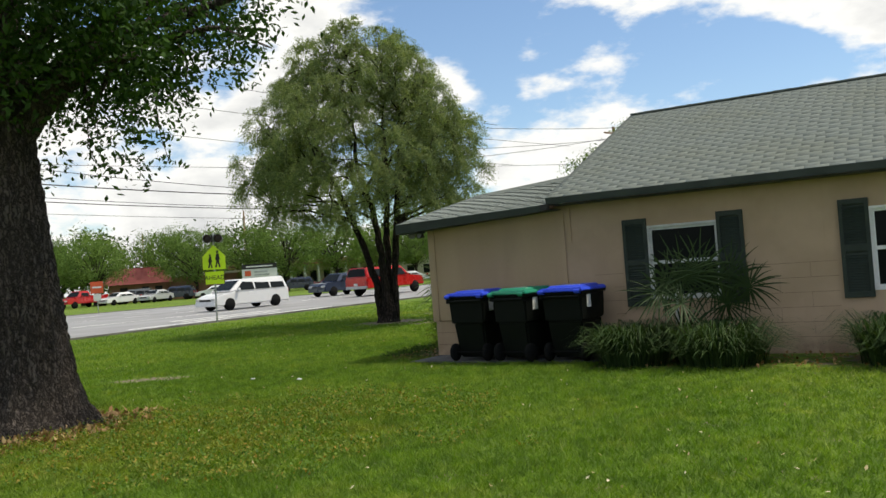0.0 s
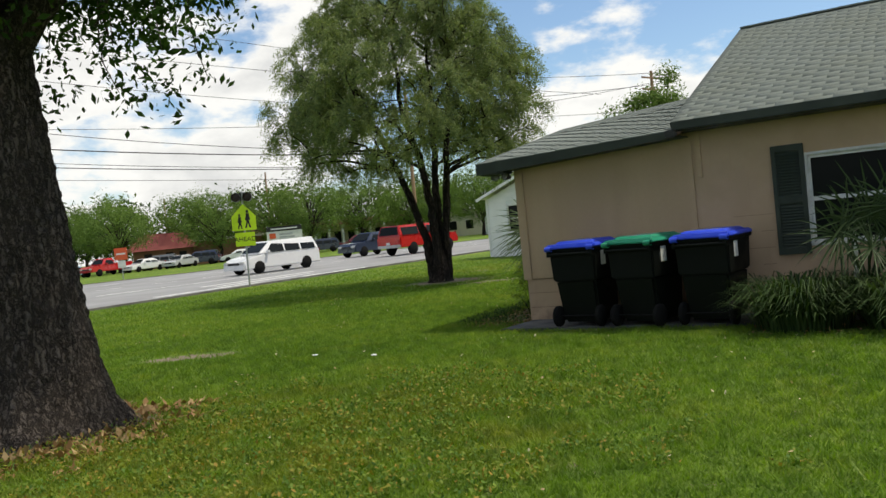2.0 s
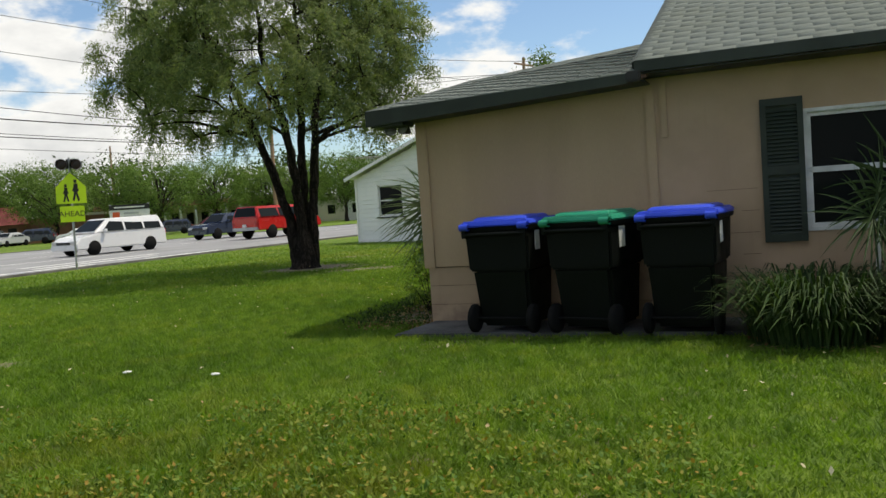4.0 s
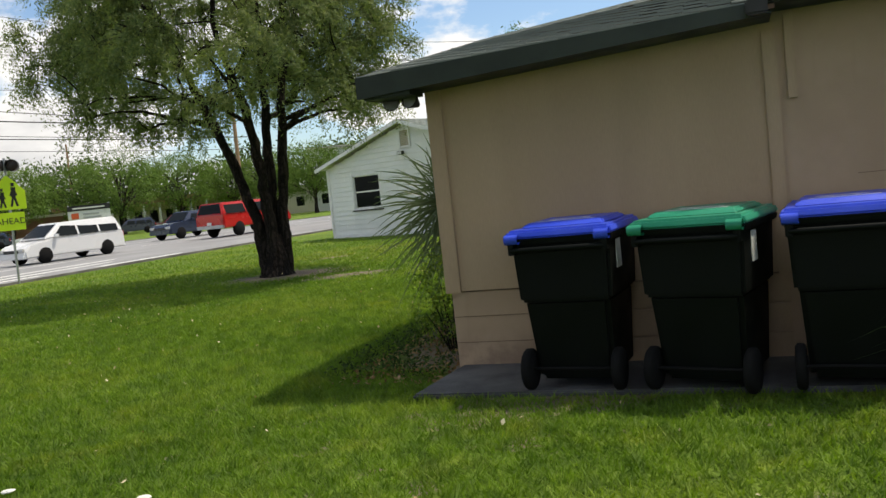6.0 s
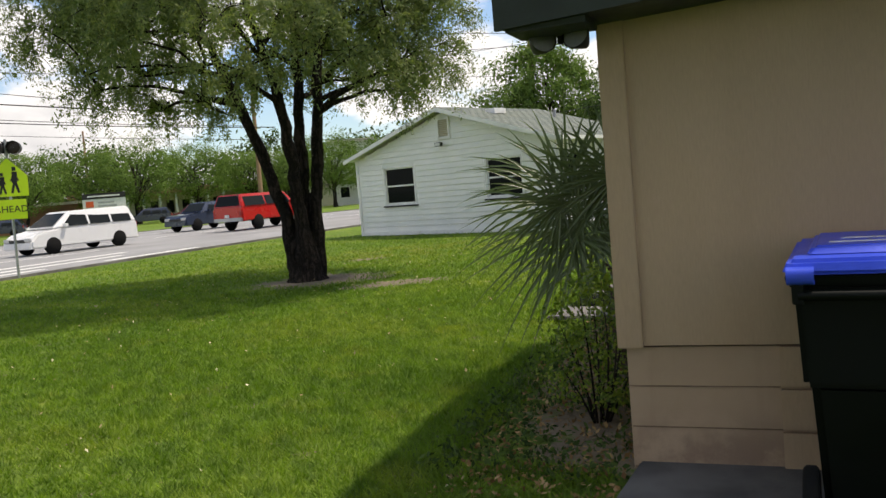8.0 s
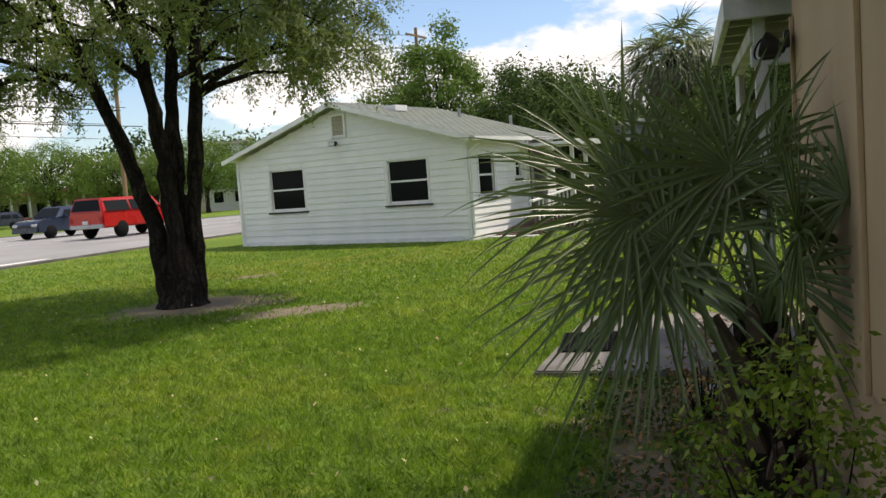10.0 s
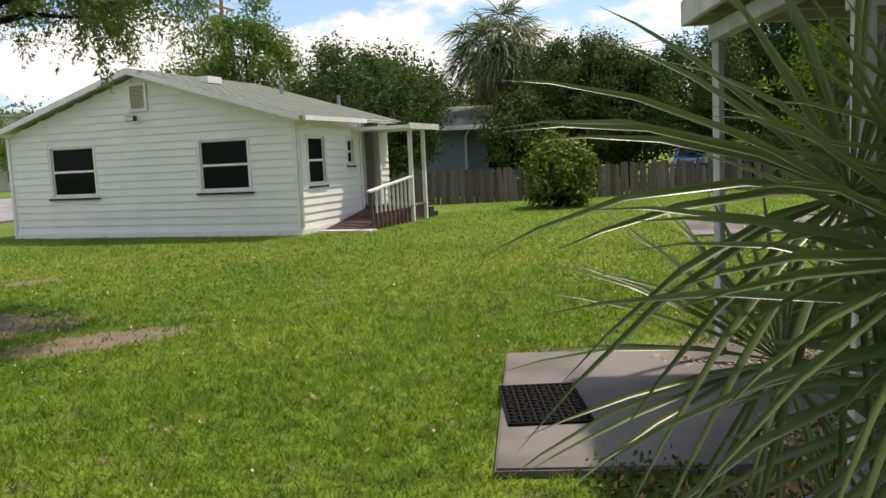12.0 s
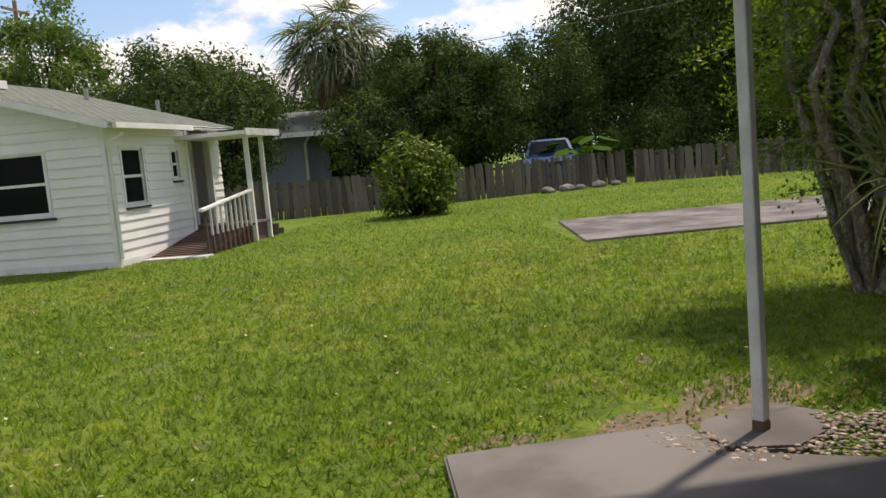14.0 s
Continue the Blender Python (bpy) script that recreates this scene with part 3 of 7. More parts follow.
def slab(name, outline, z, label, category="concrete slab", material="concrete"):
    bm = bmesh.new()
    top = [bm.verts.new((x, y, z)) for x, y in outline]
    low = [bm.verts.new((x, y, -0.1)) for x, y in outline]
    bm.faces.new(top)
    for i in range(len(top)):
        k = (i + 1) % len(top)
        bm.faces.new((top[i], low[i], low[k], top[k]))
    bmesh.ops.recalc_face_normals(bm, faces=bm.faces)
    bmesh.ops.bevel(bm, geom=[e for e in bm.edges if all(v.co.z > z - 0.01 for v in e.verts)], offset=0.012, segments=2, affect="EDGES")
    return tagged(part(name, bm, material, None, label), category=category, kind="structure")


HOUSE = pose(-0.22, 14.12, 0, 0, 0, -30)


def in_house(u, n, z=0.0):
    return (HOUSE @ Vector((u, n, z)))


def slabs():
    slab("patio", [(0.60, 18.40), (1.98, 20.24), (2.98, 19.55), (2.75, 19.2), (3.1, 18.55), (4.6, 17.6), (4.4, 15.7), (2.9, 16.3), (2.35, 17.35), (2.55, 17.9), (2.2, 18.15), (1.86, 18.0), (1.62, 17.68)], 0.05,
         "pale grey concrete patio slab beside the house")
    slab("post_footing", [(2.80, 19.22), (2.88, 19.42), (3.08, 19.52), (3.32, 19.46), (3.5, 19.3), (3.52, 19.1), (3.3, 18.96), (3.0, 18.98)], 0.042, "rough pale concrete pad round a post", "concrete footing")
    slab("parking_pad", [(9.2, 25.0), (11.7, 27.6), (17.3, 23.3), (14.6, 20.8)], 0.035, "old weathered grey-brown concrete pad in the lawn", material="old")
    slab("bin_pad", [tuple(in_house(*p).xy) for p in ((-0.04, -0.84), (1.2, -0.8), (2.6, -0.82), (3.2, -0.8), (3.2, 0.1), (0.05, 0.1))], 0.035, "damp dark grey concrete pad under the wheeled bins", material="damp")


ground_sheet()
road()
slabs()


# ---- the peach house ----
def wall_with_holes(name, x0, x1, z0, z1, thick, holes, material, parent, label, axis="x", at=0.0, slope=None):
    """A wall along x (or y), its outer face at `at`, with rectangular holes (a0, a1, z0, z1)."""
    bm = bmesh.new()
    a = sorted({x0, x1, *(h[0] for h in holes), *(h[1] for h in holes)})
    for p, q in zip(a, a[1:]):
        cuts = sorted([h[2:] for h in holes if h[0] <= p and h[1] >= q])
        z = z0
        for lo, hi in cuts + [(z1, z1)]:
            if lo > z + 1e-4:
                d = (p, q, at, at + thick, z, lo) if axis == "x" else (at, at + thick, p, q, z, lo)
                box(bm, *d)
            z = hi
    bmesh.ops.remove_doubles(bm, verts=bm.verts, dist=1e-4)
    return part(name, bm, material, parent, label)


def sash_window(parent, m, w, h, frame="white_trim", name="window", label="", proud=0.02, t=0.06):
    """A hung window of two sashes; m puts its lower left corner on the wall, y into the wall."""
    win = new(name)
    win.parent, win.matrix_local = parent, m
    tagged(win, label)
    bm = bmesh.new()
    for d in ((-t, 0, -0.0, h), (w, w + t, 0, h), (-t, w + t, h, h + t), (-t, w + t, -t, 0)):
        box(bm, d[0], d[1], -proud, 0.1, d[2], d[3], 0.004)
    part("frame", bm, frame, win)
    bm = bmesh.new()
    for d in ((0, w, h * 0.5 - 0.025, h * 0.5 + 0.025), (0, 0.03, 0, h), (w - 0.03, w, 0, h), (0, w, h - 0.035, h), (0, w, 0, 0.035)):
        box(bm, d[0], d[1], 0.02, 0.06, d[2], d[3])
    part("sash", bm, frame, win)
    boxed("pane", (0.03, w - 0.03, 0.04, 0.046, h * 0.5 + 0.025, h - 0.035), "glass", win, bevel=0)
    boxed("pane", (0.03, w - 0.03, 0.04, 0.046, 0.035, h * 0.5 - 0.025), "glass", win, bevel=0)
    return win


def shutter(parent, x, z, w, h):
    s = new("shutter")
    s.parent, s.matrix_local = parent, pose(x, -0.045, z)
    tagged(s, "dark green louvred shutter")
    bm = bmesh.new()
    for d in ((0, 0.05, 0, h), (w - 0.05, w, 0, h), (0.05, w - 0.05, 0, 0.07), (0.05, w - 0.05, h - 0.07, h), (0.05, w - 0.05, h * 0.5 - 0.04, h * 0.5 + 0.04)):
        box(bm, d[0], d[1], 0, 0.04, d[2], d[3], 0.003)
    part("stile", bm, "shutter", s)
    bm = box(bmesh.new(), 0, w - 0.1, -0.004, 0.004, -0.019, 0.019)
    me = bpy.data.meshes.new("louvre")
    bm.to_mesh(me), bm.free()
    me.materials.append(M["shutter"])
    for lo, hi in ((0.07, h * 0.5 - 0.04), (h * 0.5 + 0.04, h - 0.07)):
        for k in range(int((hi - lo) / 0.034)):
            sl = new("louvre", me)
            sl.parent, sl.matrix_local = s, pose(0.05, 0.02, lo + 0.017 + k * 0.034, -35)
    boxed("backing", (0.05, w - 0.05, 0.034, 0.039, 0.07, h - 0.07), "shutter", s, bevel=0)


def shingles(parent, u0, u1, n0, n1, z_at, material, row=0.145, tab=0.305, keep=None, seed=3, shear=0.0):
    """Rows of tabs down a slope z = z_at(u, n). Where keep says so a tab is a part of its own."""
    rng = np.random.default_rng(seed)
    sl = math.hypot(1, (z_at(0, n0 + 0.1) - z_at(0, n0)) * 10)
    step = row / sl
    rise = (z_at(0, n0 + 0.1) - z_at(0, n0)) * 10
    vs, fs, single, count = [], [], {}, 0
    rows = int((n1 - n0) / step)
    for r in range(rows + 1):
        n = n0 + r * step
        top = min(n + step * 1.25, n1)
        u = u0 - (tab / 2 if r % 2 else 0) - rng.uniform(0, 0.04)
        while u < u1:
            a, b = max(u, u0 + shear * max(n, 0.0)), min(u + tab - 0.002, u1)
            u += tab
            if b - a < 0.02:
                continue
            lift = 0.0075 + rng.uniform(0, 0.0008)
            low = n - rng.uniform(0, 0.0015)
            c = [(a, low, z_at(a, low) + 0.001), (b, low, z_at(b, low) + 0.001), (b, top, z_at(b, top) + 0.002), (a, top, z_at(a, top) + 0.002),
                 (a, low, z_at(a, low) + lift), (b, low, z_at(b, low) + lift), (b, top, z_at(b, top) + 0.004), (a, top, z_at(a, top) + 0.004)]
            f = [(4, 5, 6, 7), (0, 1, 5, 4), (1, 2, 6, 5), (3, 0, 4, 7)]
            if keep and keep(a, n) and count < 300 and b - a > 0.27:
                me = single.get("m")
                if me is None:
                    me = bpy.data.meshes.new("shingle")
                    h = tab - 0.006
                    me.from_pydata([(0, 0, 0), (h, 0, 0), (h, step * 1.25, 0.002 + rise * step * 1.25), (0, step * 1.25, 0.002 + rise * step * 1.25), (0, 0, 0.013), (h, 0, 0.013), (h, step * 1.25, 0.004 + rise * step * 1.25), (0, step * 1.25, 0.004 + rise * step * 1.25)], [], f)
                    me.materials.append(M[material])
                    single["m"] = me
                ob = new("shingle", me)
                ob.parent = parent
                ob.location = (a, low, z_at(a, low) + rng.uniform(0, 0.003))
                count += 1
                continue
            k = len(vs)
            vs += c
            fs += [tuple(k + i for i in q) for q in f]
    raw("shingle_field", vs, fs, material, parent, kind="stuff")


# heights of the two roof planes over (u, n)
def roof_main(u, n):
    return 2.44 + 0.39 * (n + 0.39) if n < 4.35 else 2.44 + 0.578 * (7.55 - n)


def roof_low(u, n):
    m = n if n < 2.4 else 4.8 - n
    return 2.27 + (u + 0.38) * 0.026 + (m + 0.39) * (0.212 + 0.02 * (u + 0.38))


def peach_house():
    h = thing("peach_house", HOUSE, "single-storey peach stucco house with grey-green shingle roof and dark green trim", "house")
    wz, E = 2.42, 12.5
    # main block: front wall with two windows, side wall, far walls
    holes = [(3.76, 4.72, 0.84, 1.86), (6.68, 7.64, 0.84, 1.86)]
    wall_with_holes("wall_front", 2.43, E, -0.05, wz, 0.2, holes, "peach", h, "peach stucco block wall with shallow joints")
    boxed("wall_side", (2.43, 2.63, 0.2, 7.2, -0.05, wz), "peach", h, bevel=0)
    boxed("wall_back", (2.63, E, 7.0, 7.2, -0.05, wz), "peach", h, bevel=0)
    boxed("wall_end", (E - 0.2, E, 0.2, 7.0, -0.05, wz), "peach", h, bevel=0)
    part("gable", prism(bmesh.new(), [(0.0, wz), (7.2, wz), (7.2, 2.6), (4.35, 4.24), (0.0, 2.55)], 2.45, 2.6, "x"), "peach", h)
    boxed("ceiling", (2.65, E - 0.2, 0.2, 7.0, 2.3, 2.34), "white_trim", h, bevel=0)
    # block courses that show through the paint
    for z in (0.22, 0.42, 0.62, 0.82, 1.02, 1.22):
        for a, b in ((2.85 + 0.3 * (z * 5 % 2), 3.33), (5.12 + 0.1 * (z * 7 % 2), 6.24), (7.9, 9.6)):
            if z > 0.4 or a > 4:
                boxed("block_joint", (a, b, -0.002, 0.0, z - 0.003, z + 0.003), "joint", h, bevel=0)
    for x, z in ((5.5, 0.52), (5.9, 0.72), (5.5, 0.92), (5.9, 1.12), (5.9, 0.32)):
        boxed("block_joint", (x - 0.002, x + 0.002, -0.002, 0.0, z - 0.1, z + 0.1), "joint", h, bevel=0)
    # roof decks
    for a, b in ((-0.39, 4.35), (7.55, 4.35)):
        lo, hi = roof_main(0, a), roof_main(0, b)
        part("roof_deck", prism(bmesh.new(), [(a, lo - 0.03), (b, hi - 0.03), (b, hi), (a, lo)], 2.36, E + 0.3, "x"), "green_trim", h)
    shingles(h, 2.34, E + 0.3, -0.41, 4.34, roof_main, "roof", row=0.127, seed=4)
    boxed("back_slope", (2.36, E + 0.3, 0, 3.72, 0, 0.012), "roof", h, bevel=0).matrix_local = Matrix.Translation((0, 4.35, roof_main(0, 4.34))) @ pose(0, 0, 0, -30.03)
    bm = bmesh.new()
    for k in range(34):
        box(bm, 2.34 + k * 0.3, 2.34 + k * 0.3 + 0.305, 4.24, 4.46, roof_main(0, 4.35) - 0.012, roof_main(0, 4.35) + 0.012 + 0.003 * (k % 2))
    part("ridge_cap", bm, "roof", h)
    # low roof of the addition, its wall of boards, its footing of block
    D = 3.1      # the side wall is turned a little from square
    side = pose(0, 0, 0, 0, 0, -4)
    bm = bmesh.new()
    rows = [[bm.verts.new((u, n, roof_low(u, n) - d)) for u in (-0.37 + 0.07 * max(n, 0), 2.44) for d in (0.03, 0.06)] for n in (-0.39, 0.3, 1.0, 1.7, 2.4, 3.0, 3.6)]
    for a, b in zip(rows, rows[1:]):
        bm.faces.new((a[0], a[2], b[2], b[0])), bm.faces.new((a[1], b[1], b[3], a[3])), bm.faces.new((a[0], b[0], b[1], a[1])), bm.faces.new((a[2], a[3], b[3], b[2]))
    bm.faces.new((rows[0][0], rows[0][1], rows[0][3], rows[0][2])), bm.faces.new((rows[-1][0], rows[-1][2], rows[-1][3], rows[-1][1]))
    bmesh.ops.recalc_face_normals(bm, faces=bm.faces)
    part("roof_deck", bm, "rafter", h)
    shingles(h, -0.39, 2.46, -0.41, 2.36, roof_low, "roof", keep=lambda u, n: n < 1.6, seed=9, shear=0.07)
    shingles(h, -0.22, 2.46, 2.36, 3.58, lambda u, n: roof_low(u, n) - 0.006, "roof", seed=10)
    for k in range(7):
        n = -0.25 + k * 0.58
        boxed("rafter_tail", (-0.36 + 0.07 * max(n, 0), 0.07 * max(n, 0) - 0.001, n, n + 0.04, roof_low(0, n) - 0.13, roof_low(0, n) - 0.03), "rafter", h, bevel=0.003)
    boxed("side_fascia", (-0.4, -0.365, 0, 2.6, -0.1, 0.0), "rafter", h, "brown-stained rake board").matrix_local = Matrix.Translation((0, -0.38, roof_low(0, -0.38) - 0.02)) @ pose(0, 0, 0, 11.95, 0, -3.2)
    # vertical board cladding with a ledge over the footing
    bm = box(bmesh.new(), 0.0, 2.43, 0, 0.1, 0.61, roof_low(0, 0) - 0.03)
    box(bm, 0.0, 0.1, 0.003, D, 0.61, 2.32, 0, side)
    part("addition_wall", bm, "board", h, "smooth peach board cladding")
    boxed("rear_wall", (0.33, 2.43, D - 0.1, D, -0.05, 2.5), "board", h, bevel=0)
    bm = box(bmesh.new(), 0.015, 2.43, 0.015, 0.2, -0.05, 0.6)
    box(bm, 0.015, 0.2, 0.03, D, -0.05, 0.6, 0, side)
    part("footing", bm, "peach", h, "low peach-painted block footing")
    for z in (0.41, 0.21, 0.01):
        boxed("footing_joint", (0.02, 0.7, 0.012, 0.018, z - 0.003, z + 0.003), "joint", h, bevel=0)
        boxed("lap_board", (0.7, 2.42, -0.012, 0.016, z + 0.006, z + 0.19), "board", h)
    for x0, x1, y0, y1 in ((-0.022, 0.10, -0.022, 0.0), (-0.022, 0.0, 0.0, 0.10), (2.36, 2.45, -0.024, 0.0), (-0.02, 0.0, 1.3, 1.36), (-0.02, 0.0, 3.04, 3.1)):
        boxed("corner_board", (x0, x1, y0, y1, 0.6, 2.2), "board", h, "peach painted corner board").matrix_local = side if y1 > 0 else Matrix()
    boxed("downpipe_batten", (2.5, 2.56, -0.03, 0.0, 1.75, 2.3), "board", h)
    # eaves: fascia boards and soffits
    part("fascia", prism(bmesh.new(), [(-0.4, 2.11), (2.37, 2.25), (2.37, 2.335), (-0.4, 2.265)], -0.415, -0.385), "green_trim", h, "dark green fascia board")
    part("soffit", prism(bmesh.new(), [(-0.38, 2.12), (2.42, 2.26), (2.42, 2.27), (-0.38, 2.13)], -0.385, 0.0), "green_trim", h)
    boxed("fascia", (2.34, E + 0.3, -0.42, -0.385, 2.335, 2.44), "green_trim", h, "dark green fascia board")
    boxed("soffit", (2.36, E + 0.3, -0.385, 0.0, 2.32, 2.33), "green_trim", h, bevel=0)
    boxed("rake_board", (2.315, 2.345, 0.02, 5.1, -0.07, 0.0), "green_trim", h).matrix_local = Matrix.Translation((0, -0.4, roof_main(0, -0.4) - 0.005)) @ pose(0, 0, 0, 21.3)
    boxed("eave_bracket", (2.27, 2.4, -0.5, -0.42, 2.25, 2.34), "black", h, "small black bracket where the two eaves meet", 0.012)
    boxed("gable_end_block", (-0.36, -0.0, -0.38, -0.1, 2.1, 2.2), "green_trim", h)
    for x in (3.76, 6.68):
        sash_window(h, pose(x, 0.0, 0.84), 0.96, 1.02, "grey_paint" if x < 5 else "white_trim", label="hung window with a thin weathered white frame and dark glass", t=0.035, proud=0.012)
        bm = bmesh.new()
        for k in range(9):
            box(bm, x + 0.62 + k * 0.035, x + 0.645 + k * 0.035, 0.12, 0.14 + 0.01 * (k % 2), 0.9, 1.8)
        part("curtain", bm, "grey_paint", h, "pale hanging curtain")
        boxed("room_backing", (x - 0.1, x + 1.06, 0.9, 0.92, 0.7, 2.0), "dark", h, bevel=0)
    for x in (3.37, 4.73, 6.29, 7.69):
        shutter(h, x, 0.72, 0.36, 1.29)
    return h


def porch_roof():
    """White-painted porch roof on a beam behind the addition, its outer corners on posts."""
    p = thing("porch_roof", pose(-0.22, 14.12, 0, 0, 0, -34), "weathered white porch roof on beams and rafters over the patio", "porch roof")
    y0, y1, z = 3.75, 6.15, 2.46
    boxed("roof_board", (-0.28, 2.4, y0, y1, z - 0.03, z), "lime_paint", p, bevel=0.002)
    boxed("roof_board", (-0.2, 2.4, 3.4, y0 - 0.043, z - 0.02, z + 0.02), "rafter", p, "brown-stained roof boards", bevel=0.002)
    boxed("fascia", (-0.32, 2.4, y0 - 0.04, y0, z - 0.14, z + 0.03), "grey_paint", p)
    boxed("fascia", (-0.32, -0.28, y0, y1 + 0.04, z - 0.14, z + 0.03), "grey_paint", p)
    boxed("fascia", (-0.28, 2.4, y1, y1 + 0.04, z - 0.14, z + 0.03), "grey_paint", p)
    boxed("beam", (-0.16, 2.4, y0 + 0.1, y0 + 0.19, 2.04, 2.17), "grey_paint", p)
    boxed("beam", (-0.16, -0.07, y0 + 0.19, y1 - 0.05, 2.2, 2.3), "grey_paint", p)
    for x in (-0.14, 0.42, 1.1):
        boxed("strut", (x, x + 0.07, y0 + 0.11, y0 + 0.18, 2.17, z - 0.03), "grey_paint", p)
    boxed("brace", (-0.03, 0.03, -0.02, 0.02, 0, 0.5), "grey_paint", p).matrix_local = pose(0.02, y0 + 0.145, 2.14, 0, 55, 0)
    for k in range(5):
        boxed("rafter", (-0.28, 2.4, y0 + 0.3 + k * 0.42, y0 + 0.35 + k * 0.42, z - 0.13, z - 0.03), "lime_paint", p)
    boxed("post", (-0.14, -0.06, y0 + 0.105, y0 + 0.185, -0.05, 2.04), "grey_paint", p, "weathered square timber post")
    return p

M["lime_paint"] = plain("pale_green_paint", (0.50, 0.51, 0.42), (0.42, 0.43, 0.34), 0.7, 2, 40)
peach_house()
porch_roof()


def security_light(name, m, label):
    s = thing(name, m, label, "outdoor light")
    v, f = tube([(0, 0, 0), (0, -0.03, 0), (0, -0.05, 0)], [0.05, 0.05, 0.045], 16)
    boxed("bracket", (-0.03, 0.03, 0.0, 0.03, -0.03, 0.06), "black", s)
    for dx, yaw in ((-0.1, 35), (0.09, -15)):
        head = new("lamp_head")
        head.parent, head.matrix_local = s, pose(dx, -0.06, -0.03, -20, 0, yaw)
        prof = [(0.02, 0.06), (0.035, 0.03), (0.058, -0.02), (0.066, -0.045), (0.066, -0.055)]
        raw("shell", *tube([(0, y, 0) for r, y in prof], [r for r, y in prof], 20), "black", head, smooth=True)
        raw("lens", *tube([(0, -0.045, 0), (0, -0.052, 0)], [0.06, 0.001], 20), "steel", head, smooth=True)
    return s


security_light("security_light", HOUSE @ pose(-0.17, -0.06, 2.1, 0, 0, 0), "black twin-headed flood lamp under the eave")

security_light("security_light", pose(-0.22, 14.12, 0, 0, 0, -34) @ pose(-0.06, 3.0, 2.06, 0, 0, -90), "black twin-headed flood lamp under the eave")


# ---- the white house ----
WHITE = pose(4.95, 31.85, 0, 0, 0, 38.6)


def white_house():
    h = thing("white_house", WHITE, "small white clapboard house with pale grey gable roof", "house")
    W, Z, LEN, pk = 7.93, 2.45, 4.75, 3.62
    sl = (pk - Z) / (W / 2)
    # back walls and the shell behind the boards; x runs along the side, y along the gable
    wall_with_holes("gable_wall", 0, W, 0.0, Z, 0.12, [(1.2, 2.42, 1.02, 2.1), (5.36, 6.62, 1.0, 2.12)], "white", h, "", "y", 0.03)
    part("gable_peak", prism(bmesh.new(), [(0, Z), (W, Z), (W / 2, pk)], 0.03, 0.15, "x"), "white", h)
    wall_with_holes("side_wall", 0.15, 3.1, 0.0, Z, 0.12, [(0.55, 1.28, 1.07, 2.08), (2.42, 2.72, 1.47, 2.03)], "white", h, "", "x", 0.03)
    boxed("recess_wall", (3.1, 3.14, 0.03, 0.5, 0.0, Z), "white", h, bevel=0)
    boxed("door_wall", (3.1, 4.3, 0.45, 0.55, 0.0, Z), "white", h, bevel=0)
    boxed("side_wall", (4.2, LEN, 0.03, 0.15, 0.0, Z), "white", h, bevel=0)
    boxed("far_wall", (0.15, LEN, W - 0.12, W, 0.0, Z), "white", h, bevel=0)
    boxed("end_wall", (LEN - 0.12, LEN, 0.15, W - 0.12, 0.0, Z), "white", h, bevel=0)
    boxed("ceiling", (0.15, LEN - 0.12, 0.55, W - 0.12, 2.38, 2.42), "white", h, bevel=0)
    boxed("footing", (-0.005, 3.1, -0.0, 0.03, -0.02, 0.12), "white_trim", h, bevel=0)
    boxed("footing", (-0.005, 0.03, 0.03, W, -0.02, 0.12), "white_trim", h, bevel=0)
    row = 0.168
    meshes = {}

    def board(a0, a1, z, axis, at=0.0):
        key = (round(a1 - a0, 2), axis)
        if key not in meshes:
            k = a1 - a0
            sec = [(0.0, 0.0), (-0.024, 0.0), (-0.004, row - 0.016), (0.0, row - 0.016)]
            me = bpy.data.meshes.new("siding_board")
            vs = [((s, p[0], p[1]) if axis == "x" else (p[0], s, p[1])) for s in (0, k) for p in sec]
            me.from_pydata(vs, [], [(0, 1, 2, 3), (7, 6, 5, 4), (0, 4, 5, 1), (1, 5, 6, 2), (2, 6, 7, 3)])
            me.materials.append(M["white"])
            meshes[key] = me
        ob = new("siding_board", meshes[key])
        ob.parent = h
        ob.location = (a0, 0.03 + at, z) if axis == "x" else (0.03, a0, z)

    def run(lo, hi, z, axis, cuts, at=0.0):
        spans = [(lo, hi)]
        for a, b, c0, c1 in cuts:
            if c0 < z + row * 0.7 and c1 > z + row * 0.3:
                spans = [s for p, q in spans for s in ((p, min(q, a)), (max(p, b), q)) if s[1] - s[0] > 0.05]
        for p, q in spans:
            board(p, q, z, axis, at)

    for k in range(21):
        z = 0.12 + k * row
        e = max(0.0, (z + row * 0.6 - Z) / sl)
        if z < pk - 0.2:
            run(0.02 + e, W - 0.02 - e, z, "y", [(1.12, 2.5, 0.96, 2.18), (5.28, 6.7, 0.94, 2.2), (3.68, 4.2, 2.86, 3.42)])
        if z + row < Z + 0.1:
            run(0.05, 3.1, z, "x", [(0.47, 1.36, 1.0, 2.16), (2.36, 2.78, 1.4, 2.09)])
            run(4.2, LEN, z, "x", [])
    for d in ((-0.014, 0.08, -0.014, 0.03), (-0.014, 0.03, 0.03, 0.08), (-0.014, 0.03, W - 0.08, W + 0.014), (3.04, 3.15, -0.014, 0.03), (4.16, 4.25, -0.014, 0.03)):
        boxed("corner_trim", (d[0], d[1], d[2], d[3], 0.0, Z), "white_trim", h)
    # roof
    ov = 0.3
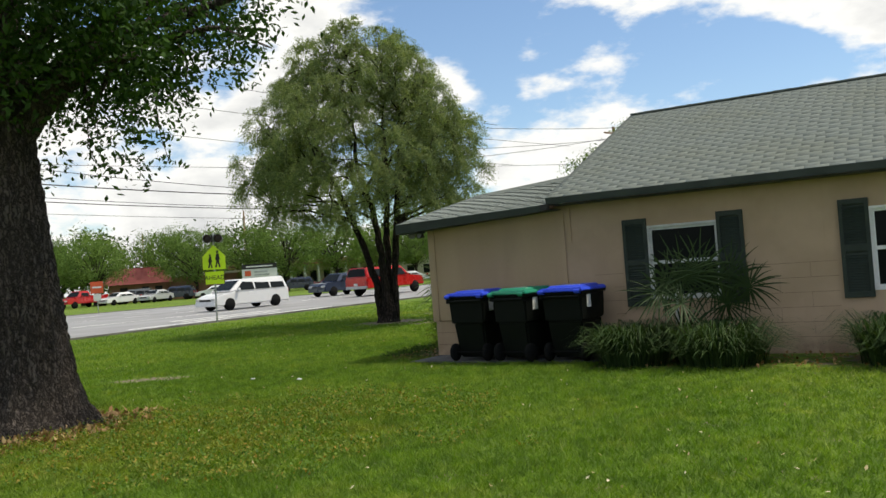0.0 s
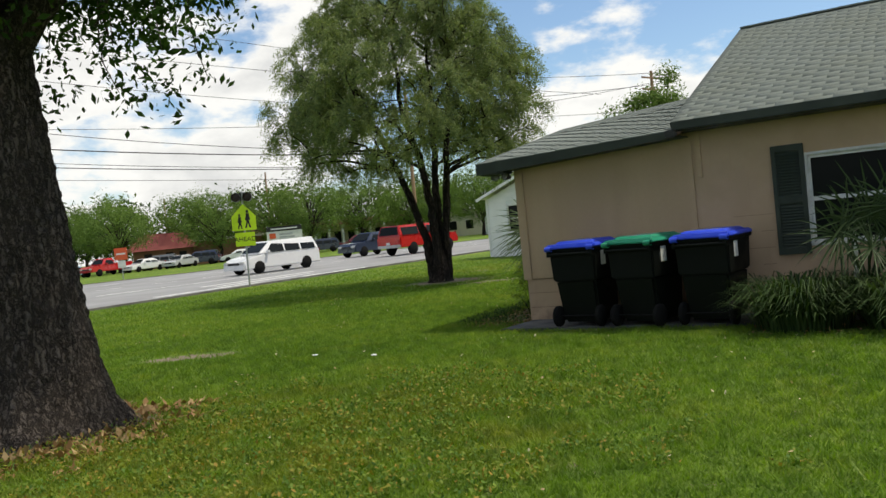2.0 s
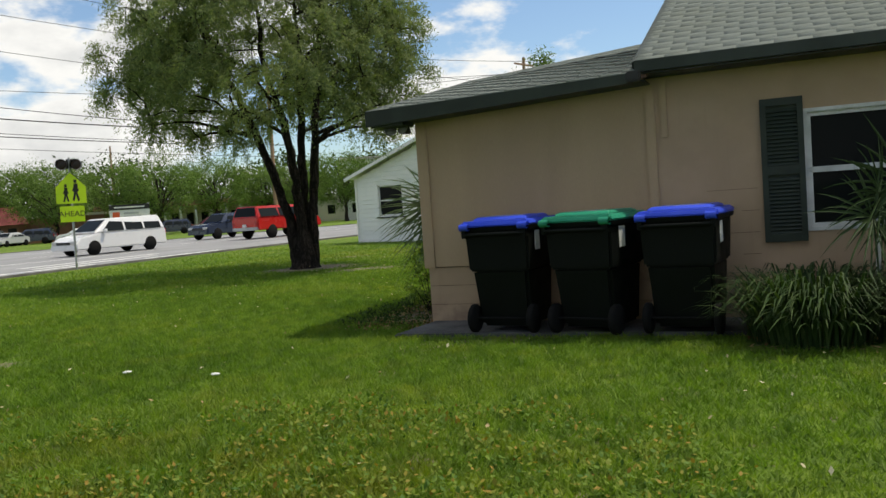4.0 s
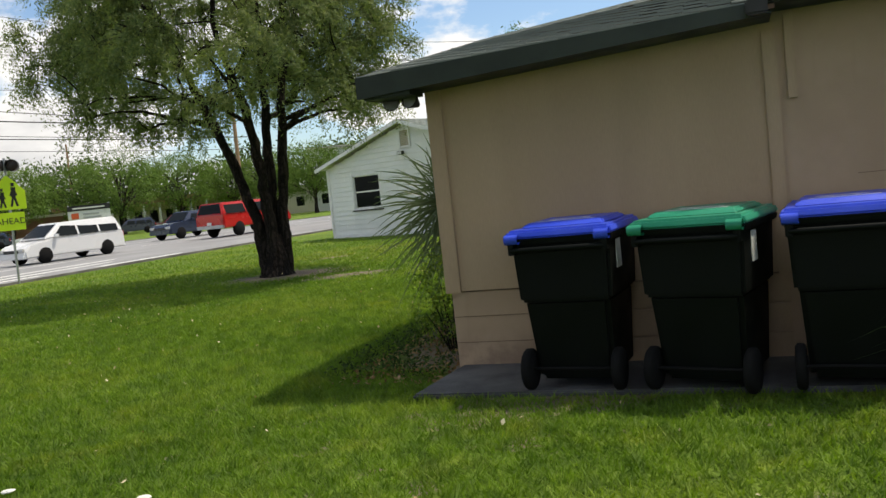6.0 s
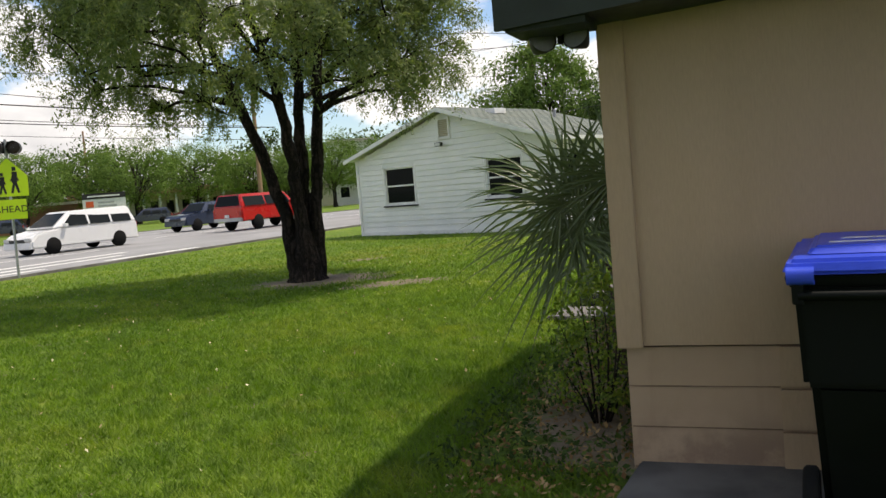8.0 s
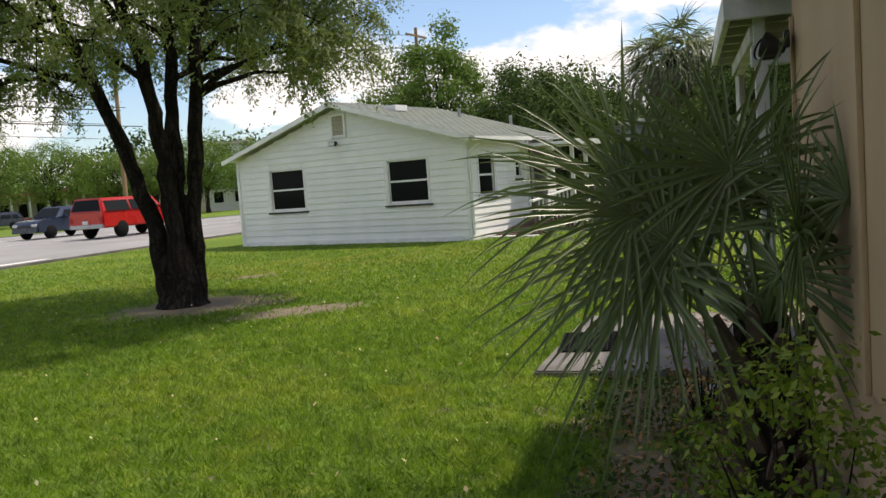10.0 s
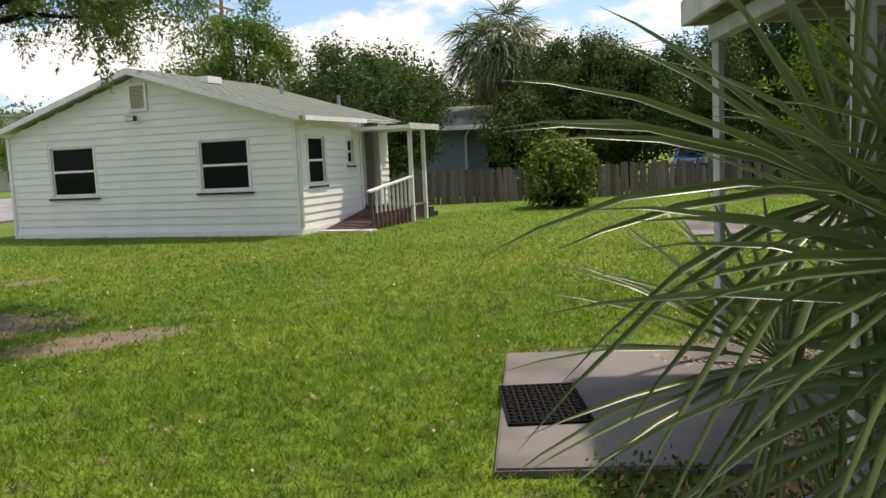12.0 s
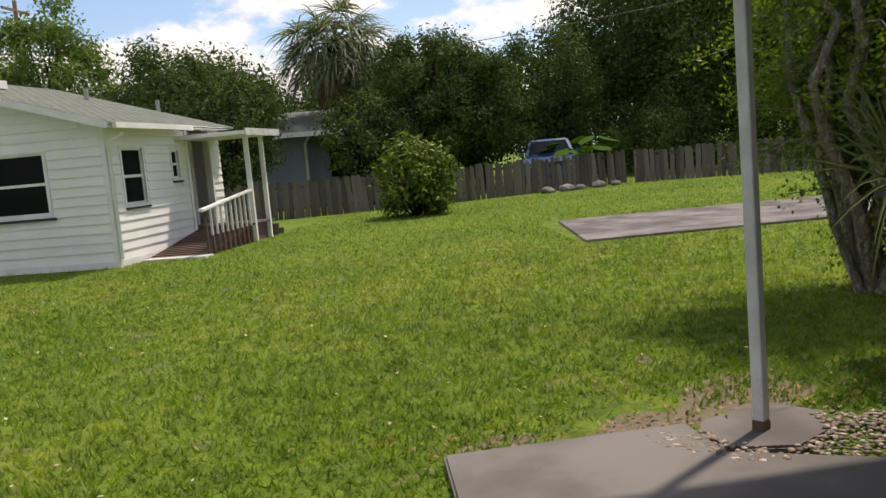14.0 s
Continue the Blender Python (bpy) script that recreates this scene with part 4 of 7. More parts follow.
    for s, (a, b) in enumerate(((-ov, W / 2), (W + ov, W / 2))):
        za, zb = Z + 0.02 - sl * ov + 0.12, pk + 0.14
        part("roof_deck", prism(bmesh.new(), [(a, za - 0.03), (b, zb - 0.03), (b, zb), (a, za)], -0.28, LEN + 0.2, "x"), "white_trim", h)

    def slope(u, n):
        return Z + 0.141 + sl * n

    roof = new("roof_face")
    roof.parent = h
    shingles(roof, -0.3, LEN + 0.2, -ov - 0.02, W / 2, slope, "roof_light", row=0.15, tab=0.32, seed=21)
    tagged(roof, "pale grey shingled slope")
    boxed("far_slope", (-0.3, LEN + 0.2, 0, W / 2 + ov + 0.05, 0, 0.012), "roof_light", h, bevel=0).matrix_local = Matrix.Translation((0, W / 2, slope(0, W / 2))) @ pose(0, 0, 0, -math.degrees(math.atan(sl)))
    ang = math.degrees(math.atan(sl))
    ln = (W / 2 + ov) / math.cos(radians(ang))
    boxed("rake_board", (-0.31, -0.275, 0, ln, -0.12, 0.0), "white_trim", h).matrix_local = Matrix.Translation((0, -ov, slope(0, -ov))) @ pose(0, 0, 0, ang)
    boxed("rake_board", (-0.31, -0.275, -ln, 0, -0.12, 0.0), "white_trim", h).matrix_local = Matrix.Translation((0, W + ov, slope(0, -ov))) @ pose(0, 0, 0, -ang)
    boxed("gutter", (-0.2, 2.7, -ov - 0.09, -ov, slope(0, -ov) - 0.11, slope(0, -ov) - 0.01), "white_trim", h)
    boxed("soffit", (-0.25, LEN, -ov, 0.03, slope(0, -ov) - 0.06, slope(0, -ov) - 0.05), "white_trim", h, bevel=0)
    v, f = tube([(0.1, -ov - 0.02, 2.33), (0.07, -0.25, 2.25), (0.05, -0.05, 2.15), (0.05, -0.05, 0.15)], [0.035] * 4, 8)
    raw("downpipe", v, f, "white_trim", h)
    for x, y in ((5.2, 1.6), (3.6, 2.4)):
        z = slope(0, y)
        raw("vent_pipe", *tube([(x, y, z - 0.05), (x, y, z + 0.25)], [0.05, 0.05], 10), "steel", h)
    boxed("roof_vent", (1.2, 1.75, 2.9, 3.25, slope(0, 3.0), slope(0, 3.2) + 0.1), "white_trim", h, "low white roof vent")
    # windows
    sill = "black"
    for y0, w, z0, hh in ((2.42, 1.22, 1.02, 1.08), (6.62, 1.26, 1.0, 1.12)):
        win = sash_window(h, Matrix.Translation((0.03, y0, z0)) @ pose(0, 0, 0, 0, 0, -90), w, hh, label="white-framed hung window with dark glass")
        boxed("window_sill", (-0.12, w + 0.12, -0.07, 0.0, -0.1, -0.055), sill, win)
    for x0, w, z0, hh in ((0.55, 0.73, 1.07, 1.01), (2.42, 0.3, 1.47, 0.56)):
        win = sash_window(h, pose(x0, 0.03, z0), w, hh, label="white-framed hung window with dark glass")
        boxed("window_sill", (-0.06, w + 0.06, -0.05, 0.0, -0.09, -0.055), sill, win)
    lv = new("gable_vent")
    lv.parent, lv.matrix_local = h, Matrix.Translation((0.0, 4.13, 2.9)) @ pose(0, 0, 0, 0, 0, -90)
    tagged(lv, "beige louvred gable vent with white surround")
    bm = bmesh.new()
    for d in ((-0.06, 0.0, -0.06, 0.56), (0.38, 0.44, -0.06, 0.56), (0, 0.38, 0.5, 0.56), (0, 0.38, -0.06, 0)):
        box(bm, d[0], d[1], -0.03, 0.03, d[2], d[3])
    part("surround", bm, "white_trim", lv)
    for k in range(9):
        boxed("louvre", (0, 0.38, -0.02, 0.0, -0.02, 0.02), "vent", lv, bevel=0).matrix_local = pose(0, 0.01, 0.03 + k * 0.055, -35)
    # door and its porch
    door = new("door")
    door.parent, door.matrix_local = h, pose(3.28, 0.43, 0.42)
    tagged(door, "dark screen door in white frame")
    boxed("door_leaf", (0, 0.78, 0, 0.03, 0, 1.95), "dark", door)
    bm = bmesh.new()
    for d in ((-0.08, 0, 0, 2.03), (0.78, 0.86, 0, 2.03), (-0.08, 0.86, 1.95, 2.03)):
        box(bm, d[0], d[1], -0.03, 0.04, d[2], d[3])
    part("door_frame", bm, "white_trim", door)
    boxed("handle", (0.68, 0.72, -0.05, 0, 0.95, 1.08), "steel", door)
    raw("gable_lamp_arm", *tube([(0.0, 4.02, 2.7), (-0.12, 4.02, 2.7)], [0.02, 0.02], 8), "black", h)
    return h


def flood_lamp():
    s = thing("wall_lamp", WHITE @ pose(-0.12, 4.05, 2.68, 0, 0, -90), "small black flood lamp on the clapboard gable", "outdoor light")
    boxed("lamp_head", (-0.12, 0.12, -0.08, 0.03, -0.06, 0.06), "black", s, bevel=0.01)
    boxed("lens", (-0.1, 0.1, -0.085, -0.079, -0.045, 0.045), "paper", s, bevel=0)


def porch():
    p = thing("porch", WHITE, "small timber porch with ramp and white railing beside the white house", "porch")
    for k in range(16):
        x = 0.95 + k * 0.14
        z = 0.03 + 0.34 * (k + 0.5) / 16
        boxed("ramp_plank", (x, x + 0.13, -1.15, -0.03, z - 0.03, z), "deck", p, bevel=0.003)
    for k in range(9):
        boxed("deck_plank", (3.2 + k * 0.14, 3.33 + k * 0.14, -1.25, 0.42 if k < 7 else -0.03, 0.36, 0.39), "deck", p, bevel=0.003)
    for y in (-1.17, -0.06):
        part("joist", prism(bmesh.new(), [(0.9, 0.0), (4.4, 0.0), (4.4, 0.36), (3.2, 0.36)], y, y + 0.04), "deck", p)
    boxed("ramp_foot", (0.65, 1.0, -1.3, -0.05, -0.02, 0.035), "grey_paint", p)
    for x in (3.3, 4.15):
        boxed("post", (x - 0.045, x + 0.045, -1.26, -1.17, 0.0, 2.22), "white_trim", p, bevel=0.006)
    for k in range(10):
        x = 1.0 + k * 0.235
        top = 0.82 + (x - 0.9) * 0.1
        boxed("baluster", (x - 0.02, x + 0.02, -1.23, -1.19, 0.36 if k else 0.0, top), "deck" if k == 0 else "grey_paint", p)
        if k:
            boxed("baluster_foot", (x - 0.025, x + 0.025, -1.235, -1.185, 0.0, 0.36), "deck", p)
    boxed("handrail", (0, 2.5, -1.26, -1.16, 0, 0.05), "white_trim", p, bevel=0.008).matrix_local = Matrix.Translation((0.85, 0, 0.82)) @ pose(0, 0, 0, 0, -5.7)
    boxed("porch_roof", (2.6, 4.5, -1.5, 0.1, 2.22, 2.3), "white_trim", p, "flat white porch roof")
    boxed("fascia", (2.58, 4.52, -1.53, -1.5, 2.2, 2.34), "grey_paint", p)
    for k, (x, z) in enumerate(((4.55, 0.26), (4.85, 0.13))):
        boxed("step", (x - 0.12, x + 0.2, -1.2, -0.3, 0.0, z), "dark", p)


M["deck"] = plain("weathered_deck_wood", (0.14, 0.09, 0.078), (0.09, 0.06, 0.052), 0.85, 2, 60, random_by=0.15)
white_house()
flood_lamp()
porch()

# ---- wheeled bins ----
def taper(bm, w0, d0, w1, d1, z0, z1, y0=0.0, y1=0.0, bevel=0.03):
    vs = [bm.verts.new((sx * w / 2, sy * d / 2 + y, z)) for w, d, y, z in ((w0, d0, y0, z0), (w1, d1, y1, z1)) for sx, sy in ((-1, -1), (1, -1), (1, 1), (-1, 1))]
    fs = [bm.faces.new(f) for f in ([vs[3], vs[2], vs[1], vs[0]], vs[4:])]
    for i in range(4):
        k = (i + 1) % 4
        fs.append(bm.faces.new((vs[i], vs[k], vs[4 + k], vs[4 + i])))
    if bevel:
        bmesh.ops.bevel(bm, geom=list({e for f in fs for e in f.edges}), offset=bevel, segments=2, affect="EDGES")
    return bm


def wheel(parent, m, r, w, tyre="rubber", rim="steel"):
    wh = new("wheel")
    wh.parent, wh.matrix_local = parent, m
    prof = [(-w / 2, r * 0.55), (-w / 2, r * 0.92), (-w * 0.3, r), (w * 0.3, r), (w / 2, r * 0.92), (w / 2, r * 0.55)]
    raw("tyre", *tube([(a, 0, 0) for a, _ in prof], [b for _, b in prof], 20), tyre, wh, smooth=True)
    prof = [(-w * 0.42, 0.01), (-w * 0.42, r * 0.5), (-w * 0.3, r * 0.56), (w * 0.3, r * 0.56), (w * 0.42, r * 0.5), (w * 0.42, 0.01)]
    raw("rim", *tube([(a, 0, 0) for a, _ in prof], [b for _, b in prof], 16), rim, wh, smooth=True)
    return wh


def wheeled_bin(m, lid, label):
    b = thing("wheeled_bin", m, label, "bin", "wheeled bins by the wall")
    bm = taper(bmesh.new(), 0.50, 0.56, 0.555, 0.68, 0.05, 0.60, 0.03, 0.0, 0.03)
    part("lower_body", bm, "bin", b)
    bm = taper(bmesh.new(), 0.60, 0.72, 0.635, 0.76, 0.58, 0.97, 0.0, 0.0, 0.02)
    part("upper_body", bm, "bin", b)
    bm = taper(bmesh.new(), 0.67, 0.80, 0.69, 0.82, 0.955, 1.0, 0.0, 0.0, 0.008)
    part("rim", bm, "bin", b)
    lidp = new("lid")
    lidp.parent, lidp.matrix_local = b, pose(0, 0, 1.0)
    tagged(lidp, "blue plastic lid" if lid == "lid_blue" else "green plastic lid")
    part("lid_shell", taper(bmesh.new(), 0.71, 0.85, 0.66, 0.80, 0.0, 0.055, 0, 0, 0.015), lid, lidp)
    part("lid_panel", taper(bmesh.new(), 0.56, 0.62, 0.50, 0.54, 0.052, 0.085, 0.02, 0.03, 0.012), lid, lidp)
    for x in (-0.29, 0.29):
        raw("hinge", *tube([(x - 0.045, -0.43, 0.0), (x + 0.045, -0.43, 0.0)], [0.032, 0.032], 12), lid, lidp, smooth=True)
    for k in range(3):
        boxed("lid_marking", (-0.2 + 0.02 * k, 0.18 - 0.03 * k, -0.14 + k * 0.07, -0.10 + k * 0.07, 0.084, 0.0865), "paper" if k != 1 else lid, lidp, bevel=0)
    raw("handle", *tube([(-0.3, -0.43, 0.93), (0.3, -0.43, 0.93)], [0.018, 0.018], 10), "bin", b, smooth=True)
    for x in (-0.3, 0.3):
        boxed("handle_bracket", (x - 0.02, x + 0.02, -0.44, -0.36, 0.90, 0.99), "bin", b)
        wheel(b, pose(x * 0.98, -0.30, 0.135), 0.135, 0.055, "rubber", "bin")
    raw("axle", *tube([(-0.3, -0.3, 0.135), (0.3, -0.3, 0.135)], [0.012, 0.012], 8), "rubber", b)
    boxed("sticker", (0.312, 0.318, -0.2, -0.08, 0.76, 0.94), "paper", b, "white paper sticker", bevel=0)
    return b


wheeled_bin(HOUSE @ pose(1.10, -0.47, 0.035, 0, 0, -5), "lid_blue", "black-green wheeled bin with blue lid beside the addition wall")
wheeled_bin(HOUSE @ pose(1.94, -0.58, 0.035, 0, 0, -14), "lid_green", "black-green wheeled bin with green lid between two others")
wheeled_bin(HOUSE @ pose(2.74, -0.60, 0.035, 0, 0, -6), "lid_blue", "black-green wheeled bin with blue lid beside the grassy clump")


# ---- plants near the walk ----
def strap_clump(at, r, h, label, seed, count=1500):
    rng = np.random.default_rng(seed)
    base = thing("strap_leaf_clump", pose(*at), label, "plant", "strap-leaved clumps under the windows")
    vs, fs = [], []
    for i in range(count):
        a = 2 * np.pi * i / count + rng.uniform(-0.3, 0.3)
        foot = np.array([math.cos(a), math.sin(a), 0]) * rng.uniform(0, 0.62) * r
        out = np.array([math.cos(a + rng.normal(0, 0.4)), math.sin(a + rng.normal(0, 0.4)), 0])
        t = np.linspace(0, 1, 6)
        ln = h * rng.uniform(0.45, 1.1)
        reach = r * rng.uniform(0.2, 0.75)
        c = foot + out * (reach * t ** 1.4)[:, None]
        c[:, 2] = ln * (t * 1.55 - 1.05 * t ** 2.4) * rng.uniform(0.85, 1.1)
        s = np.array([-out[1], out[0], 0]) * (0.0085 * np.array([0.8, 1, 1, 0.85, 0.6, 0.05]))[:, None]
        k = len(vs) * 12
        vs.append(np.stack([c - s, c + s], 1).reshape(-1, 3))
        fs += [(k + 2 * j, k + 2 * j + 1, k + 2 * j + 3, k + 2 * j + 2) for j in range(5)]
    each = count // 10
    for k in range(10):
        raw("leaf_tuft", np.concatenate(vs[k * each:(k + 1) * each]), np.array(fs[:each * 5]), "lily", base)
    return base


for u, n, r, h, sd in ((3.72, -1.0, 0.78, 0.8, 1), (4.85, -1.05, 0.9, 0.82, 2), (7.05, -1.0, 0.9, 0.85, 3)):
    p = in_house(u, n)
    strap_clump((p.x, p.y, 0), r, h, "dense clump of arching dark green strap leaves under the window", sd)


def fan_palm(name, at, label, fans, trunk=0.0, seed=1, trunk_r=0.12, boots=True, group="", leaf="palm", k=26, width=0.035):
    """Fans: (hub offset x, y, z, way x, y, z, radius)."""
    rng = np.random.default_rng(seed)
    p = thing(name, pose(*at), label, "palm", group)
    if trunk:
        v, f = tube([(0, 0, -0.05), (0.01, 0, trunk * 0.5), (0, 0.02, trunk)], [trunk_r, trunk_r * 0.95, trunk_r * 0.85], 12, 0.04, rng)
        raw("trunk", v, f, "bark_dark", p)
        if boots:
            for i in range(34):
                a, z = i * 2.4, trunk * (0.05 + 0.95 * i / 34)
                b = prism(bmesh.new(), [(-0.04, 0), (0.04, 0), (0.028, 0.15), (0.012, 0.2), (-0.02, 0.17)], -0.01, 0.016)
                ob = part("leaf_stub", b, "stub", p)
                ob.matrix_local = pose(trunk_r * 0.9 * math.cos(a), trunk_r * 0.9 * math.sin(a), z - 0.05, 28, 0, math.degrees(a) - 90 + 180)
    for hx, hy, hz, wx, wy, wz, r, twist in fans:
        fr = new("frond")
        fr.parent = p
        hub = np.array([hx, hy, hz])
        root = np.array([0, 0, trunk * 0.9])
        mid = (hub + root) / 2 + (0, 0, 0.08)
        raw("stalk", *tube(np.array([root, mid, hub, hub + unit(np.array([wx, wy, wz])) * 0.04]), [0.014, 0.011, 0.009, 0.004], 6), leaf, fr)
        for v, f in fan(hub, (wx, wy, wz), r, rng, k, width, 150, 0.26, 0.4, twist, True):
            raw("leaflet", v, f, leaf, fr)
    return p


M["stub"] = plain("palm_leaf_stub", (0.10, 0.07, 0.05), (0.06, 0.045, 0.035), 0.9)
_p = in_house(4.35, -0.75)
fan_palm("palmetto", (_p.x, _p.y, 0), "small blue-green fan palm in front of the shuttered window",
         [(-0.35, -0.2, 0.95, -0.7, 0.0, 0.5, 0.6, 70), (-0.02, -0.2, 1.15, 0.1, -0.1, 1.0, 0.74, 80), (0.42, -0.15, 1.02, 0.6, 0.0, 0.9, 0.72, 75), (0.85, -0.2, 0.95, 1.0, -0.1, 0.45, 0.55, 70), (-0.1, -0.35, 0.8, -0.7, -0.3, 0.2, 0.5, 60), (0.5, -0.3, 0.75, 0.9, -0.2, 0.1, 0.5, 60), (0.2, -0.25, 1.2, 0.35, -0.1, 1.0, 0.72, 70), (-0.2, -0.1, 1.1, -0.4, -0.1, 1.0, 0.66, 80), (0.65, -0.1, 1.1, 0.9, 0.0, 0.8, 0.66, 80)], 0.4, 5, 0.07, k=26, width=0.026, leaf="palm_dark")
boxed("garden_stake", (-0.02, 0.02, -0.02, 0.02, 0, 1.0), "paper", None, "short white plastic stake among the leaves").matrix_world = HOUSE @ pose(4.2, -0.55, 0, 2, 3, 0)
tagged(bpy.data.objects["garden_stake"], category="stake")
fan_palm("palmetto", (0.56, 15.82, 0), "large saw palmetto with wide green fans beside the peach wall",
         [(-0.30, 0.21, 1.13, -0.75, 0.55, 0.32, 0.95, 70), (0.02, -0.2, 1.15, -0.1, -0.05, 1.0, 0.66, 82), (-0.34, 0.26, 1.0, -0.5, 0.45, -0.55, 0.62, 60), (-0.12, 0.3, 1.3, -0.45, 0.35, 1.0, 0.85, 62),
          (-0.05, 0.1, 1.42, -0.1, 0.2, 1.0, 0.72, 50), (0.1, 0.4, 1.2, 0.2, 0.9, 0.6, 0.6, 60), (0.0, -0.12, 0.98, 0.05, -0.1, -1.0, 0.5, 75), 
          (0.1, -0.38, 1.28, 0.1, -0.2, 1.0, 0.42, 80), (-0.42, 0.3, 1.25, -0.8, 0.3, 0.75, 0.8, 66), (0.15, 0.1, 1.35, 0.2, 0.1, 1.0, 0.7, 35),
          (0.16, 1.12, 0.82, -0.85, 0.35, 0.1, 0.9, 40), (-0.26, 0.62, 1.38, -0.65, 0.55, 0.7, 0.9, 62)], 0.78, 6, 0.13, k=40, width=0.023)
fan_palm("palmetto", (4.75, 19.0, 0), "fan palm with narrow pale-edged leaves beside the pebble bed",
         [(-0.25, 0.1, 1.1, -0.7, 0.4, 0.5, 0.75, 60), (0.0, 0.2, 1.25, -0.1, 0.3, 1.0, 0.7, 30), (0.2, -0.1, 1.1, 0.8, -0.2, 0.4, 0.7, 60), (-0.2, -0.2, 0.95, -0.8, -0.4, 0.1, 0.7, 40)], 0.4, 7, 0.08, k=26, width=0.02)


def shrub(name, at, label, r, h, leaf, count, size, seed, stems=7, bark="bark_pale", category="bush", low=0.0, stem_r=0.02, wide=0.5, lumps=14, group=""):
    """Several stems from one root with lumps of leaves."""
    rng = np.random.default_rng(seed)
    base = thing(name, pose(*at), label, category, group)
    tubes, spots, faces = [], [], []
    for i in range(lumps):
        a, z = i * 2.4, (i + 0.5) / lumps
        rr = r * math.sqrt(max(1 - (2 * z - 0.9) ** 2, 0.05)) * 0.72
        e = np.array([rr * math.cos(a), rr * math.sin(a), low + (h - low) * (0.12 + 0.76 * z)])
        foot = np.array([math.cos(a), math.sin(a), 0]) * 0.1 * r
        mid = foot * 0.5 + e * 0.5 + rng.normal(0, 0.05, 3) * r
        tubes.append(tube(np.array([foot - (0, 0, 0.03), mid, e]), [stem_r, stem_r * 0.7, stem_r * 0.2], 6))
        lump = 0.42 * r
        tw = in_blob(max(count // lumps // 10, 3), e, (lump, lump, lump * 0.8), rng, 0.2)
        spots.append(np.repeat(tw, 10, 0) + rng.normal(0, size * 0.9, (len(tw) * 10, 3)))
        faces.append(unit(spots[-1] - e) + (0, 0, 0.6))
    raw("branchwork", *join(tubes), bark, base, smooth=True, kind="stuff")
    s = np.concatenate(spots)
    s[:, 2] = np.maximum(s[:, 2], 0.02)
    raw("foliage", *leaf_quads(s, size, rng, wide, face=np.concatenate(faces)), leaf, base)
    return base


shrub("young_bush", (-0.08, 14.92, 0), "thin sprawling young bush with small yellow-green leaves beside the wall", 0.34, 0.98, "lime_leaf", 2400, 0.035, 11, bark="bark_dark", stem_r=0.008)
shrub("young_bush", (1.02, 16.95, 0), "thin twiggy bush with reddish dry leaves beside the palmetto", 0.22, 0.6, "dry", 380, 0.035, 12, bark="bark_dark", stem_r=0.007)
shrub("round_bush", (13.2, 33.4, 0), "round yellow-green bush in front of the weathered fence", 0.98, 1.95, "bush_leaf", 7500, 0.15, 13, bark="bark_dark", stem_r=0.03, lumps=15, wide=0.42)


def crape():
    rng = np.random.default_rng(15)
    base = thing("crape_myrtle", pose(6.95, 20.02, 0), "many-stemmed pale-barked tree with ragged stubs and small yellow-green leaves", "tree")
    stems, twigs, spots = [], [], []
    for i in range(26):
        a = i * 2.4
        foot = np.array([math.cos(a), math.sin(a), 0]) * rng.uniform(0.05, 0.32)
        reach = rng.uniform(0.2, 0.85)
        top = np.array([math.cos(a) * reach - 0.25, math.sin(a) * reach, rng.uniform(2.2, 4.2)])
        t = np.linspace(0, 1, 8)[:, None]
        pts = foot + (top - foot) * t + np.concatenate([np.zeros((1, 3)), rng.normal(0, 0.07, (7, 3))])
        pts[:, :2] += (foot[:2] * 0.8 + (top - foot)[:2] * 0.12) * np.sin(t * np.pi)
        stems.append(tube(pts, np.array([0.06, 0.045, 0.04, 0.045, 0.035, 0.034, 0.024, 0.010]) * rng.uniform(0.7, 1.15), 9, 0.22, rng))
        for _ in range(12):
            q = foot + (top - foot) * rng.uniform(0.15, 0.75)
            e = q + unit(rng.normal(0, 1, 3) + (0, 0, 0.9)) * rng.uniform(0.1, 0.28)
            twigs.append(tube(np.array([q, (q + e) / 2 + rng.normal(0, 0.02, 3), e]), [0.028, 0.02, 0.01], 5, 0.2, rng))
        for _ in range(9):
            q = foot + (top - foot) * rng.uniform(0.35, 1.0)
            e = q + unit(rng.normal(0, 1, 3) + (-0.15, 0, 0.5)) * rng.uniform(0.5, 1.15)
            m = (q + e) / 2 + rng.normal(0, 0.06, 3)
            twigs.append(tube(np.array([q, m, e]), [0.011, 0.007, 0.003], 4))
            for f in np.linspace(0.25, 1.0, 9):
                spots.append(q + (e - q) * f + rng.normal(0, 0.07, (26, 3)))
    for k in range(10):
        a = rng.uniform(0, 6.28)
        q = np.array([math.cos(a) * 0.25, math.sin(a) * 0.25, 0.0])
        e = q * 2.2 + (0, 0, rng.uniform(0.5, 1.1))
        twigs.append(tube(np.array([q, (q + e) / 2, e]), [0.01, 0.007, 0.003], 4))
        for f in np.linspace(0.3, 1.0, 6):
            spots.append(q + (e - q) * f + rng.normal(0, 0.08, (22, 3)))
    for t in stems:
        raw("stem", *t, "bark_crape", base, smooth=True)
    raw("branchwork", *join(twigs), "bark_crape", base, smooth=True, kind="stuff")
    at = np.concatenate(spots)
    raw("foliage", *leaf_quads(at, 0.045, rng, 0.5, face=rng.normal(0, 0.5, (len(at), 3)) + (0.5, 0.2, 0.9)), "lime_leaf", base)


M["bark_crape"] = bark_mat("lichened_bark", (0.50, 0.46, 0.39), (0.21, 0.185, 0.15), 16, 0.8)
crape()

